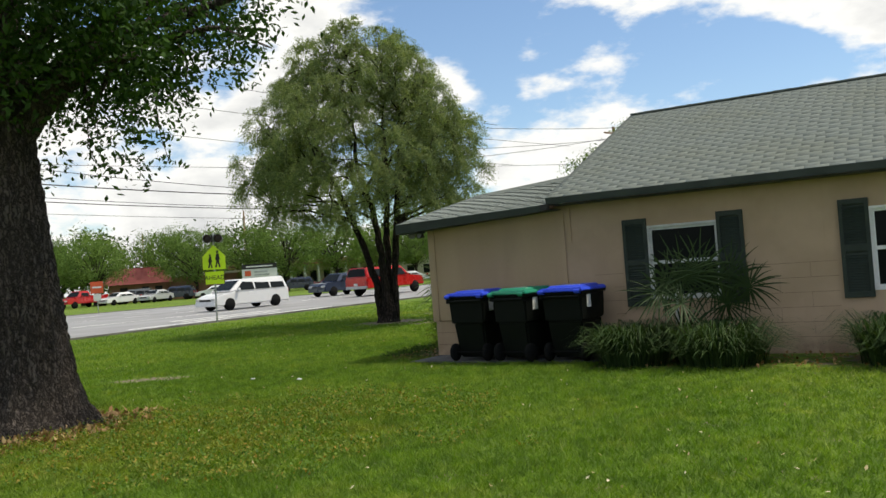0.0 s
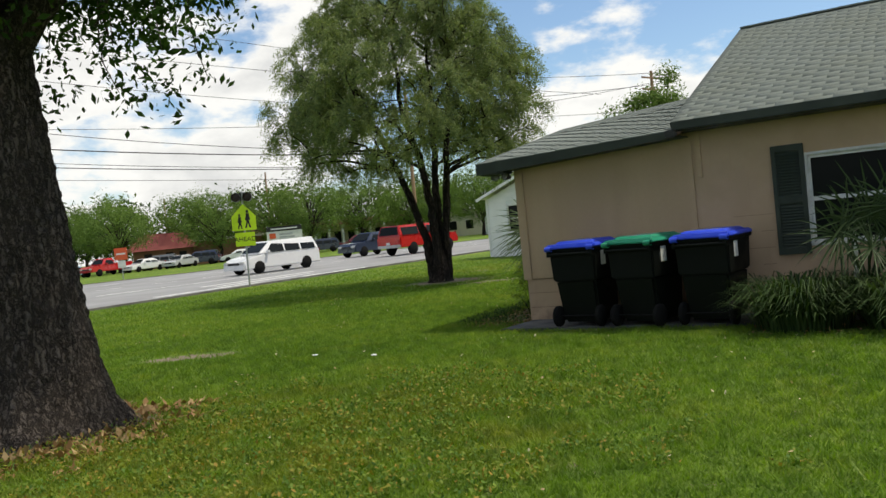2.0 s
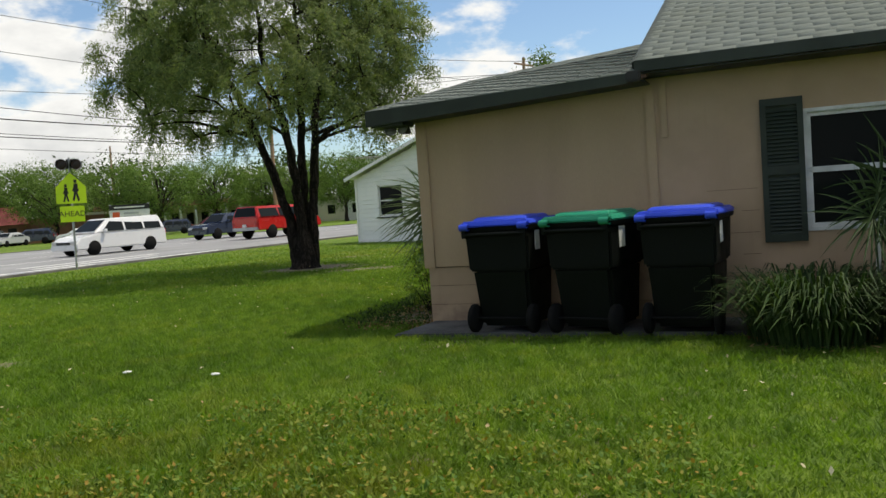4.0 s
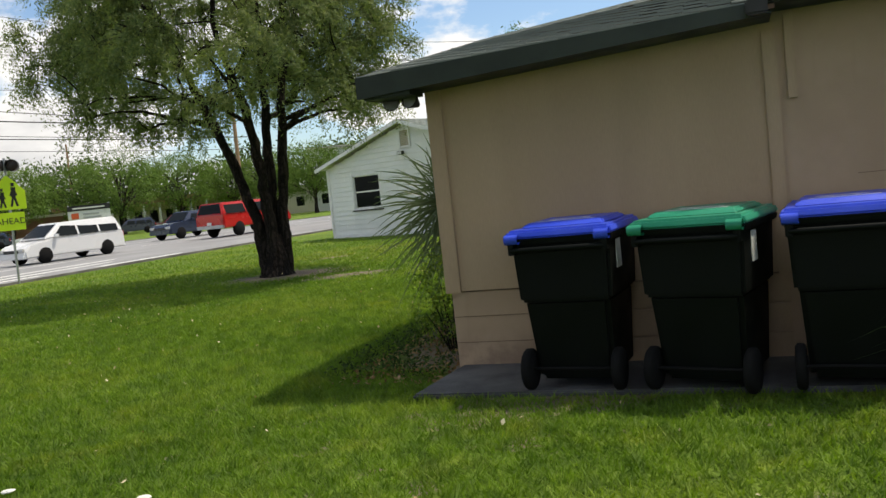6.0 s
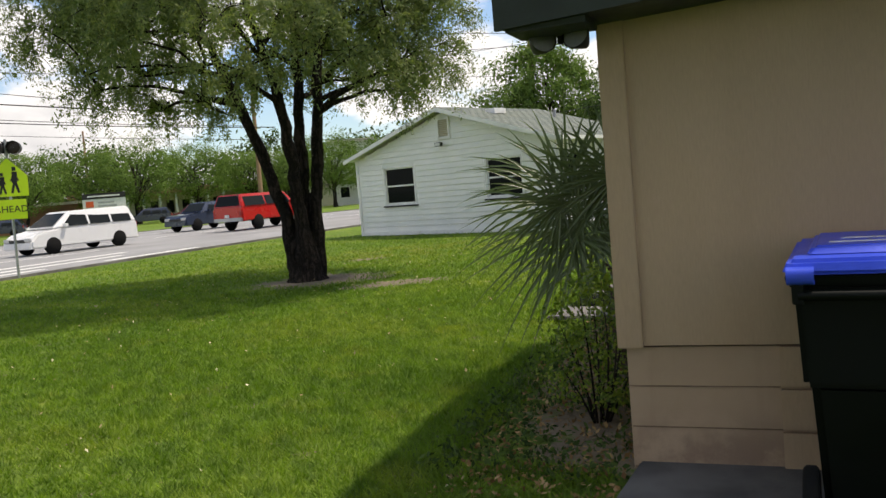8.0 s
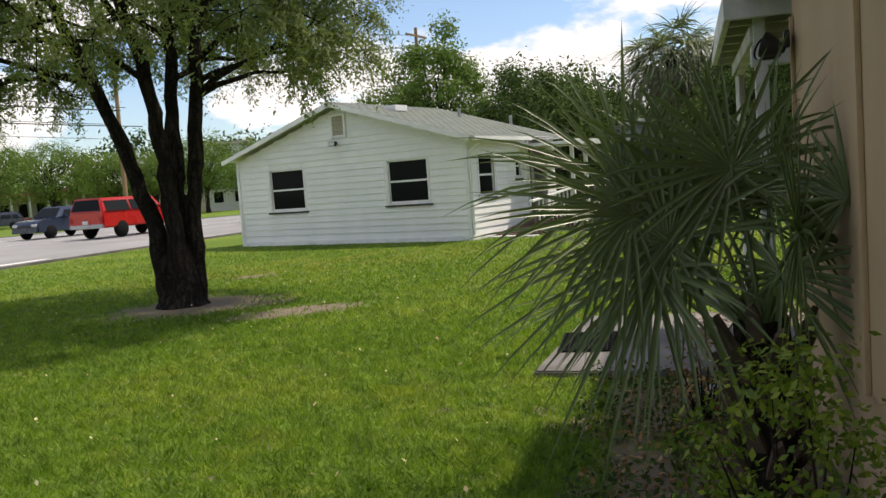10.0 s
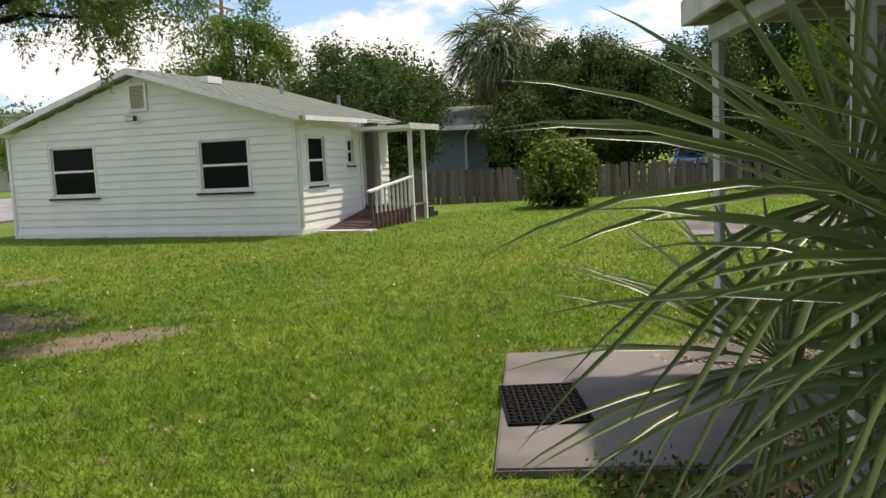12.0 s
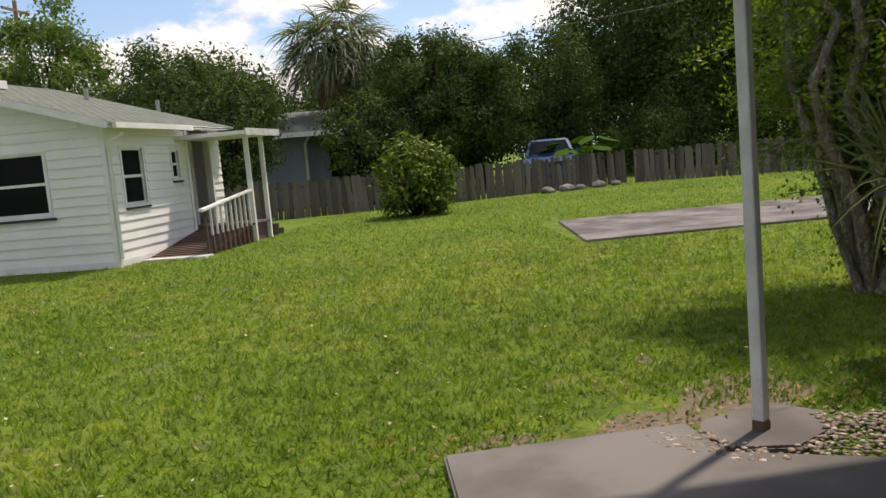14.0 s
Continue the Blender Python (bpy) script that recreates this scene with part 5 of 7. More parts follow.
# ---- trees ----
def juniper():
    """A low trunk that parts into dark stems, and a domed crown of drooping sprays, open beneath."""
    rng = np.random.default_rng(5)
    base = thing("juniper_tree", pose(-1.77, 25.05, 0), "large round-crowned juniper with several dark trunks on the lawn", "tree")
    raw("root_flare", *tube([(-0.02, 0.04, -0.1), (-0.02, 0.04, 0.06), (-0.02, 0.04, 0.25), (0, 0.04, 0.6), (0, 0.04, 1.05)], [0.46, 0.34, 0.28, 0.23, 0.1], 22, 0.07, rng), "bark_dark", base, smooth=True)
    stems = [[(-0.18, 0, 0.1), (-0.26, 0, 1.0), (-0.52, 0.1, 2.0), (-0.9, 0.1, 3.1), (-1.4, 0.1, 4.4), (-1.9, 0, 5.8)],
             [(-0.03, -0.1, 0.1), (-0.05, -0.1, 1.0), (-0.07, -0.12, 2.0), (-0.2, -0.2, 3.1), (-0.55, -0.3, 4.6), (-0.7, -0.3, 6.8)],
             [(0.17, 0.05, 0.1), (0.22, 0.05, 1.0), (0.32, 0.05, 2.0), (0.43, 0.1, 3.1), (0.6, 0.2, 4.5), (0.9, 0.2, 6.6)],
             [(0.06, 0.2, 0.1), (0.06, 0.25, 1.0), (0.08, 0.36, 2.0), (0.1, 0.5, 3.2), (0.2, 0.9, 4.8), (0.2, 1.0, 6.9)]]
    nodes = []
    for q in stems:
        q = np.array(q)
        t = np.linspace(0, 5, 26)
        pts = np.stack([np.interp(t, np.arange(6), q[:, c]) for c in range(3)], 1)
        pts[1:, :2] += rng.normal(0, 0.018, (25, 2))
        raw("trunk", *tube(pts, np.interp(t, np.arange(6), [0.15, 0.115, 0.1, 0.088, 0.06, 0.02]), 14, 0.09, rng), "bark_dark", base, smooth=True)
        nodes += [(p, 0) for p in pts if p[2] > 2.5]
    heights = [2.9, 3.4, 3.95, 4.8, 5.8, 7.0, 8.0, 8.7, 9.0]
    reach = [2.85, 3.35, 3.7, 3.85, 3.6, 2.85, 2.1, 1.35, 0.7]
    lumps = []
    while len(lumps) < 300:
        z = rng.uniform(3.0, 8.85)
        rim = float(np.interp(z, heights, reach)) - 0.28
        if rng.random() > rim / 3.3:
            continue
        a, r = rng.uniform(0, 2 * np.pi), max(rim, 0.1) * rng.uniform(0.12, 1.0) ** 0.42
        if z < 4.5 and r < 1.9 + 0.9 * (4.5 - z) / 1.5:
            continue
        e = np.array([-0.5 + r * math.cos(a), r * math.sin(a), z])
        if all(np.linalg.norm(e - k) > 0.38 for k in lumps):
            lumps.append(e)
    limbs = []
    for e in sorted(lumps, key=lambda k: np.hypot(k[0] + 0.3, k[1]) + 0.3 * abs(k[2] - 5)):
        p, order = min(nodes, key=lambda q: np.linalg.norm(q[0] - e) + 3.0 * max(q[0][2] - e[2] + 0.25, 0) + 0.15 * q[1])
        span = np.linalg.norm(e - p)
        t = np.linspace(0, 1, 6)[:, None]
        pts = p + (e - p) * t
        pts[:, 2] += 0.14 * span * np.sin(t[:, 0] * np.pi) * (1 if e[2] > 4 else 0.4)
        pts[1:-1] += rng.normal(0, 0.03, (4, 3))
        thick = 0.05 if order == 0 else 0.028 if order == 1 else 0.016
        limbs.append((order, tube(pts, np.linspace(thick, thick * 0.3, 6), 7)))
        nodes += [(pts[3], order + 1), (pts[5], order + 1)]
    for order, t in limbs:
        if order == 0:
            raw("limb", *t, "bark_dark", base, smooth=True)
    twigs, spots, faces = [t for order, t in limbs if order], [], []
    for e in lumps:
        out = unit(e - np.array([-0.5, 0, 4.8]))
        size = rng.uniform(0.34, 0.5)
        for _ in range(26):
            d = unit(out * 0.5 + rng.normal(0, 0.75, 3))
            root = e + d * size * rng.uniform(0.1, 0.75)
            ln = rng.uniform(0.22, 0.42)
            t = rng.uniform(0, 1, (52, 1))
            line = root + d * ln * t
            line[:, 2] -= ln * 0.95 * t[:, 0] ** 1.6
            spots.append(line + rng.normal(0, 0.038, (52, 3)))
            faces.append(np.repeat((out * 0.7 + d * 0.4 + rng.normal(0, 0.35, 3) + (0, 0, 0.3))[None], 52, 0))
        for _ in range(5):
            d = unit(out * 0.3 + rng.normal(0, 0.8, 3))
            twigs.append(tube(np.array([e, e + d * 0.25, e + d * 0.5 - (0, 0, 0.08)]), [0.008, 0.006, 0.002], 3))
    raw("branchwork", *join(twigs), "bark_dark", base, smooth=True, kind="stuff")
    raw("crown", *leaf_quads(np.concatenate(spots), 0.066, rng, 0.34, 0.6, face=np.concatenate(faces)), "juniper", base)


juniper()


def oak():
    rng = np.random.default_rng(2)
    base = thing("oak_tree", pose(-4.85, 9.6, 0), "old live oak with furrowed grey-brown bark and overhanging leaves", "tree")
    seg, rings = 220, 150
    z = np.linspace(-0.1, 3.6, rings)
    ang = np.linspace(0, 2 * np.pi, seg, endpoint=False)
    r = 0.455 + 0.22 * np.exp(-np.maximum(z, 0) / 0.28) + 0.10 * np.exp(-np.maximum(z, 0) / 1.1)
    rad = r[:, None] * (1 + 0.10 * np.exp(-np.maximum(z, 0) / 0.5)[:, None] * np.cos(ang * 5 + 0.6)[None] + 0.022 * np.sin(ang * 13)[None])
    zz, aa = np.meshgrid(z, ang, indexing="ij")
    w = 0.55 * np.sin(2.1 * zz + 3 * aa) + 0.4 * np.sin(5.3 * zz - 2 * aa + 1) + 0.3 * np.sin(11 * zz + 5 * aa) + 0.2 * np.sin(23 * zz - 7 * aa)
    ridge = np.abs(np.sin(15 * aa + 1.9 * w)) ** 0.6 * (0.72 + 0.28 * np.sin(17 * zz + 9 * w + 11 * aa))
    rad = rad + 0.04 * ridge + rng.normal(0, 0.0025, rad.shape)
    lean = np.stack([-0.10 * z, 0.02 * z], 1)
    v = np.stack([lean[:, 0:1] + rad * np.cos(ang), lean[:, 1:2] + rad * np.sin(ang), np.repeat(z[:, None], seg, 1)], -1).reshape(-1, 3)
    i, j = np.meshgrid(np.arange(rings - 1), np.arange(seg), indexing="ij")
    n = (j + 1) % seg
    f = np.stack([i * seg + j, i * seg + n, (i + 1) * seg + n, (i + 1) * seg + j], -1).reshape(-1, 4)
    raw("trunk", v, f, "bark", base, smooth=True)
    limbs, spots = [], []
    fork = np.array([-0.36, 0.07, 3.4])
    ends = [(-2.2, 1.5, 6.5), (0.6, 0.2, 7.0), (2.1, 0.9, 5.4), (-1.5, -1.8, 6.2), (1.4, -2.6, 6.0), (-3.6, -0.5, 5.6), (0.3, 2.2, 6.2), (2.7, 0.2, 4.9)]
    for e in ends:
        e = np.array(e)
        mid = fork + (e - fork) * 0.5 + (0, 0, 0.35)
        limbs.append(tube(np.array([fork - (0, 0, 0.4), fork + (e - fork) * 0.2, mid, e]), [0.27, 0.16, 0.09, 0.03], 10, 0.03, rng))
        for _ in range(8):
            q = fork + (e - fork) * rng.uniform(0.35, 1.0)
            w = q + unit(rng.normal(0, 1, 3) * (1, 1, 0.6)) * rng.uniform(0.6, 1.3)
            limbs.append(tube(np.array([q, (q + w) / 2 + rng.normal(0, 0.08, 3), w]), [0.04, 0.025, 0.01], 5))
            for _ in range(4):
                c = w + rng.normal(0, 0.42, 3)
                spots.append(c + rng.normal(0, 0.16, (70, 3)))
    # hanging twigs on the lit side
    for k, (x, y, zt, zb) in enumerate(((1.45, 0.3, 4.6, 3.0), (1.15, 0.1, 4.4, 3.2), (1.75, 0.5, 4.7, 3.75), (0.85, -0.2, 4.3, 3.3), (0.7, 0.1, 4.2, 2.9), (2.3, 0.5, 4.9, 4.0))):
        t = np.linspace(0, 1, 6)[:, None]
        pts = np.array([x, y, zt]) + (np.array([x + 0.2, y, zb]) - np.array([x, y, zt])) * t + rng.normal(0, 0.03, (6, 3))
        limbs.append(tube(pts, np.linspace(0.012, 0.004, 6), 4))
        for q in pts:
            spots.append(q + rng.normal(0, 0.085, (20, 3)))
    raw("branchwork", *join(limbs), "bark", base, smooth=True, kind="stuff")
    for _ in range(620):
        c = np.array([rng.uniform(-3.4, 2.1), rng.uniform(-2.2, 1.6), 0])
        c[2] = 3.6 + 0.25 * max(c[0] + 0.6, 0) + rng.uniform(0, 2.6)
        spots.append(c + rng.normal(0, 0.17, (70, 3)))
    at = np.concatenate(spots)
    raw("crown", *leaf_quads(at, 0.095, rng, 0.45, 0.2), "oak_leaf", base)


oak()

# bright trees along the far side of the road, and the belt behind them
_k = 0
for x, y, h, s in ((-47, 108, 9.5, 5), (-42, 100, 8, 4.5), (-37, 112, 9.5, 5), (-31, 104, 8.6, 4.6), (-26, 112, 9, 5), (-20.5, 108, 9.2, 5), (-15, 116, 9.6, 5), (-9, 122, 8, 4.5), (-4, 118, 8, 4), (1.5, 110, 8.5, 4.2), (7, 118, 8, 4.5),
                   (-55, 104, 9, 5), (13, 122, 9, 5)):
    tree("street_tree", (x, y, 0), "broad bright green tree beside the car park", h, s, 2.2, 0.22, "bark_dark", "far_leaf", 13000, 0.24, seed=100 + _k, lumps=34, lump_r=0.36, group="trees beyond the road")
    _k += 1
for i in range(17):
    x = -85 + i * 8.5
    tree("background_tree", (x, 150 + 8 * math.sin(i * 1.7), 0), "tall dark tree in the belt beyond the car park", 10.5 + 2.0 * math.sin(i * 2.3), 6.5, 2, 0.3, "bark_dark", "dark_leaf", 2400, 0.75, seed=200 + i, lumps=20, lump_r=0.36, group="belt of far trees")
# back yard: dark trees behind the fence
for x, y, h, s, lf, lv, sz in ((19.9, 39.9, 6.1, 2.5, "dark_leaf", 13000, 0.2), (21.7, 39.6, 5.2, 1.9, "dark_leaf", 9000, 0.2), (16.3, 39.6, 3.6, 1.3, "dark_leaf", 4000, 0.18), (12.6, 41.6, 4.6, 1.7, "dark_leaf", 7000, 0.2),
                               (13.6, 46.5, 6.2, 3.0, "dark_leaf", 14000, 0.24), (17.0, 50, 5.6, 2.8, "dark_leaf", 12000, 0.24), (25.0, 46, 6.6, 2.8, "dark_leaf", 12000, 0.24), (22, 41.5, 5.2, 2.4, "dark_leaf", 9000, 0.22), (28.0, 41.5, 6.2, 2.6, "dark_leaf", 9000, 0.24),
                               (38, 42, 12, 5.5, "dark_leaf", 15000, 0.34), (36, 37, 13, 6, "dark_leaf", 17000, 0.34), (34, 31, 11, 5, "dark_leaf", 14000, 0.32), (33, 25, 10, 4.5, "dark_leaf", 12000, 0.32), (49, 47, 13, 7, "dark_leaf", 9000, 0.45), (30, 56, 7, 4.5, "dark_leaf", 9000, 0.45), (46, 30, 13, 7, "dark_leaf", 9000, 0.45), (20, 58, 7.5, 5, "dark_leaf", 8000, 0.4),
                               (12.3, 56.6, 9.8, 2.9, "far_leaf", 12000, 0.3), (10.5, 58, 7.4, 3.2, "far_leaf", 7000, 0.3)):
    tree("yard_tree" if lf == "dark_leaf" else "tall_green_tree", (x, y, 0), "dense dark green tree behind the fence" if lf == "dark_leaf" else "bright green tree rising behind the white house", h, s, 0.9 if h < 9 else 2.0, 0.2, "bark_dark", lf, int(lv * 1.6), sz * 0.74, seed=300 + _k, lumps=34, lump_r=0.34, group="trees behind the fence" if lf == "dark_leaf" else "")
    _k += 1
for x, y, h in ((31, 50, 6.2), (37, 45, 9), (41, 38, 10), (43, 30, 10), (41, 22, 9), (36, 18, 8), (27, 50, 5.8), (23, 52, 5.2), (50, 50, 11), (5.5, 60, 4.2), (15.5, 64, 5), (50, 62, 9), (58, 44, 11), (60, 20, 11), (52, 8, 11), (40, 66, 8)):
    tree("yard_tree", (x, y, 0), "dense dark green tree in the next yards", h, h * 0.55, 0.6, 0.2, "bark_dark", "dark_leaf", 9000, 0.33, seed=330 + _k, lumps=30, lump_r=0.4, group="trees behind the fence")
    _k += 1


for i, (x, y, h) in enumerate(((28.5, 36, 2.6), (30.5, 33, 3.6), (31.5, 29.5, 3.8), (32, 26, 3.8), (33, 22, 3.8), (33.5, 18, 3.8), (29.5, 40, 3.0), (34.5, 38, 4.5))):
    tree("hedge_tree", (x, y, 0), "low dark leafy growth just beyond the fence", h, h * 0.7, 0.1, 0.07, "bark_dark", "dark_leaf", 9000, 0.15, seed=400 + i, lumps=22, lump_r=0.42, group="growth beyond the fence")


def cabbage_palm():
    rng = np.random.default_rng(31)
    p = thing("cabbage_palm", pose(18.75, 44.0, 0), "tall cabbage palm with grey-green fans and a skirt of dead leaves", "palm")
    raw("trunk", *tube([(0, 0, 0), (0.1, 0, 2.5), (0, 0, 5.9)], [0.28, 0.24, 0.3], 12, 0.06, rng), "bark_dark", p)
    live, dead = [], []
    head = np.array([0, 0, 6.1])
    for i in range(58):
        a, up = i * 2.4, 1.25 - 1.95 * (i / 58) ** 0.6
        way = np.array([math.cos(a) * math.cos(up), math.sin(a) * math.cos(up), math.sin(up)])
        hub = head + way * rng.uniform(0.8, 1.8) - (0, 0, 0.12)
        live.append(tube(np.array([head, (head + hub) / 2 + (0, 0, 0.08), hub]), [0.03, 0.022, 0.014], 5))
        live.append(fan(hub, way - (0, 0, 0.2), rng.uniform(1.3, 1.6), rng, 22, 0.065, 115, 0.55, 0.25, rng.uniform(-35, 35)))
    for i in range(40):
        a = i * 2.4
        way = np.array([math.cos(a) * 0.45, math.sin(a) * 0.45, -1.0])
        hub = np.array([math.cos(a) * 0.55, math.sin(a) * 0.55, rng.uniform(4.1, 5.6)])
        dead.append(fan(hub, way, rng.uniform(0.7, 1.1), rng, 9, 0.07, 60, 0.2))
    raw("crown", *join(live), "cabbage", p)
    raw("dead_leaves", *join(dead), "palm_dead", p)

cabbage_palm()


def elephant_ear(at, label, seed, n=6, r=0.75):
    rng = np.random.default_rng(seed)
    p = thing("elephant_ear_plant", pose(*at), label, "plant")
    for i in range(n):
        a = 2 * np.pi * i / n + rng.uniform(-0.3, 0.3)
        hub = np.array([math.cos(a) * 0.5, math.sin(a) * 0.5, rng.uniform(1.1, 1.7)])
        raw("stalk", *tube(np.array([(0, 0, 0), hub * (0.5, 0.5, 0.7), hub]), [0.03, 0.02, 0.015], 6), "big_leaf", p)
        d, s = np.array([math.cos(a), math.sin(a), -0.35]), np.array([-math.sin(a), math.cos(a), 0.15])
        outline = [(-0.25, 0.0), (-0.4, 0.25), (-0.05, 0.42), (0.35, 0.32), (0.8, 0.0), (0.35, -0.32), (-0.05, -0.42), (-0.4, -0.25)]
        v = [hub] + [hub + r * (d * x + s * y) + (0, 0, -0.12 * abs(y)) for x, y in outline]
        raw("leaf", np.array(v), np.array([(0, 1 + k, 1 + (k + 1) % 8) for k in range(8)]), "big_leaf", p)


elephant_ear((17.0, 41.2, 0.1), "big-leaved pale green plant beside the blue-grey house", 1)
elephant_ear((24.9, 36.8, 0.1), "big-leaved green plant rising over the fence", 2, 7)
elephant_ear((23.7, 37.2, 0.0), "big-leaved green plant rising over the fence", 3, 5)


# ---- fence ----
def fence(points, seed, height=1.12):
    rng = np.random.default_rng(seed)
    f = thing("picket_fence", pose(0, 0, 0), "weathered grey-brown board fence with uneven gaps", "fence")
    shapes = []
    for k in range(5):
        w = 0.125 + 0.008 * k
        bm = prism(bmesh.new(), [(0, 0), (w, 0), (w, height - 0.04), (w * 0.75, height), (w * 0.25, height + 0.005 * k), (0, height - 0.03)], 0, 0.018)
        me = bpy.data.meshes.new("fence_board")
        bm.to_mesh(me), bm.free()
        me.materials.append(M["fence"])
        shapes.append(me)
    for (ax, ay), (bx, by) in zip(points, points[1:]):
        d, ln = math.degrees(math.atan2(by - ay, bx - ax)), math.hypot(bx - ax, by - ay)
        s = 0.0
        base = pose(ax, ay, 0, 0, 0, d)
        while s < ln - 0.1:
            ob = new("fence_board", shapes[rng.integers(5)])
            ob.parent = f
            ob.matrix_local = base @ pose(s, 0, -0.02 - rng.uniform(0, 0.1) * (rng.random() < 0.7), rng.normal(0, 1.5), rng.normal(0, 1.8), 0)
            s += 0.15 + (0.03 if rng.random() < 0.06 else 0.0) + rng.uniform(0, 0.012)
        for z in (0.25, 0.85):
            boxed("rail", (0, ln, 0.03, 0.07, z, z + 0.08), "fence", f).matrix_local = base
        for k in range(int(ln / 2.4) + 1):
            boxed("post", (k * 2.4 - 0.045, k * 2.4 + 0.045, 0.03, 0.12, -0.1, height - 0.05), "fence", f).matrix_local = base


fence([(9.0, 40.4), (16.4, 35.9), (22.9, 33.9)], 1)
fence([(23.02, 33.6), (25.2, 30.0), (29.0, 24.4), (30.5, 15.0)], 2)


# ---- post, mat, pebbles ----
def metal_post():
    p = thing("porch_post", pose(3.10, 19.22, 0.0), "white-painted square metal post with a rusty foot", "post")
    boxed("shaft", (-0.029, 0.029, -0.029, 0.029, 0.09, 2.35), "grey_paint", p)
    boxed("foot", (-0.032, 0.032, -0.032, 0.032, 0.04, 0.09), "rafter", p, "rusted brown foot")


metal_post()


def door_mat():
    m = thing("door_mat", Matrix.Translation((1.21, 18.74, 0.052)) @ pose(0, 0, 0, 0, 0, 59.3), "black rubber door mat with scrollwork holes on the patio", "mat")
    bm = bmesh.new()
    nx, ny = 12, 6
    L, W = 0.745, 0.45
    for i in range(nx + 1):
        box(bm, i * L / nx - 0.008, i * L / nx + 0.008, -W / 2, W / 2, 0.002 if i % 2 else 0.0, 0.014)
    for j in range(ny + 1):
        box(bm, 0, L, -W / 2 + j * W / ny - 0.007, -W / 2 + j * W / ny + 0.007, 0.001, 0.016)
    for i in range(nx):
        for j in range(ny):
            c = Matrix.Translation(((i + 0.5) * L / nx, -W / 2 + (j + 0.5) * W / ny, 0.008))
            if (i + j) % 2:
                box(bm, -0.03, 0.03, -0.008, 0.008, -0.006, 0.009, 0, c @ pose(0, 0, 0, 0, 0, 45))
            else:
                bmesh.ops.create_cone(bm, cap_ends=True, segments=8, radius1=0.02, radius2=0.014, depth=0.014, matrix=c)
    part("mat_body", bm, "rubber", m)


door_mat()


def scatter(count, inside, seed):
    """Even random places for which inside(x, y) holds, over a box given by its first four numbers."""
    rng = np.random.default_rng(seed)
    x0, x1, y0, y1, fn = inside
    p = np.stack([rng.uniform(x0, x1, count), rng.uniform(y0, y1, count)], 1)
    return p[fn(p[:, 0], p[:, 1])]


def pebbles():
    rng = np.random.default_rng(8)
    bm = bmesh.new()
    bmesh.ops.create_icosphere(bm, subdivisions=1, radius=1)
    bv = np.array([v.co for v in bm.verts])
    bf = np.array([[v.index for v in f.verts] for f in bm.faces])
    bm.free()
    p = scatter(9000, (2.3, 5.0, 17.6, 19.6, lambda x, y: (np.abs((x - 2.75) * 0.61 + (y - 19.15) * 0.79 - 0.12 + 0.05 * np.sin(x * 9)) < 0.26) & (x > 2.65) & (x < 4.9)), 8)
    near = scatter(1500, (1.7, 2.6, 17.4, 18.3, lambda x, y: (x - 2.13) ** 2 + (y - 17.82) ** 2 < 0.15), 9)
    p = np.concatenate([p, near])
    keep = rng.random(len(p)) < 0.35 + 0.5 * patchy(p[:, 0] * 6, p[:, 1] * 6)
    p = p[keep & ((p[:, 0] - 3.15) ** 2 + (p[:, 1] - 19.24) ** 2 > 0.075)]
    vs = bv[None] * rng.uniform(0.009, 0.022, (len(p), 1, 1)) * rng.uniform((0.8, 0.6, 0.4), (1.3, 0.9, 0.6), (len(p), 3))[:, None] + rng.normal(0, 0.0015, (len(p), len(bv), 3))
    a = rng.uniform(0, 6.28, len(p))
    x = vs[..., 0] * np.cos(a)[:, None] - vs[..., 1] * np.sin(a)[:, None]
    y = vs[..., 0] * np.sin(a)[:, None] + vs[..., 1] * np.cos(a)[:, None]
    vs = np.stack([x + p[:, :1], y + p[:, 1:], vs[..., 2] + 0.045], -1)
    f = (bf[None] + (np.arange(len(p)) * len(bv))[:, None, None]).reshape(-1, 3)
    ob = raw("pebbles", vs.reshape(-1, 3), f, "pebble_bed", None, "bed of buff and pink river pebbles beside the patio", True, "stuff", "pebbles")
    return ob


def pebble_bed_mat():
    mat, g = blank("pebble_bed")
    r = g.n("ShaderNodeNewGeometry").outputs["Random Per Island"]
    g.finish(g.ramp(r, [(0, (0.10, 0.08, 0.065)), (0.4, (0.19, 0.145, 0.11)), (0.75, (0.28, 0.215, 0.16)), (1, (0.46, 0.41, 0.35))]), 0.6)
    return mat


M["pebble_bed"] = pebble_bed_mat()
pebbles()


# ---- signs, poles, wires ----
def figure(parent, x, z, s, y):
    """A plain walking pictogram: head, body, arms and legs."""
    for nm, sx, c, d, tilt in (("pictogram_head", 0.05, 0.64, 0.76, 0), ("pictogram_body", 0.07, 0.3, 0.62, 4), ("pictogram_arm", 0.025, 0.34, 0.6, 22), ("pictogram_arm", 0.025, 0.34, 0.6, -20), ("pictogram_leg", 0.035, 0.0, 0.34, 14), ("pictogram_leg", 0.035, 0.0, 0.34, -14)):
        off = 0.05 * (1 if tilt < 0 else -1) * (tilt != 0 and abs(tilt) > 5)
        boxed(nm, (-sx * s, sx * s, -0.002, 0.0, -(d - c) * s / 2, (d - c) * s / 2), "black", parent, bevel=0).matrix_local = pose(x + off * s, y, z + (c + d) / 2 * s, 0, tilt, 0)


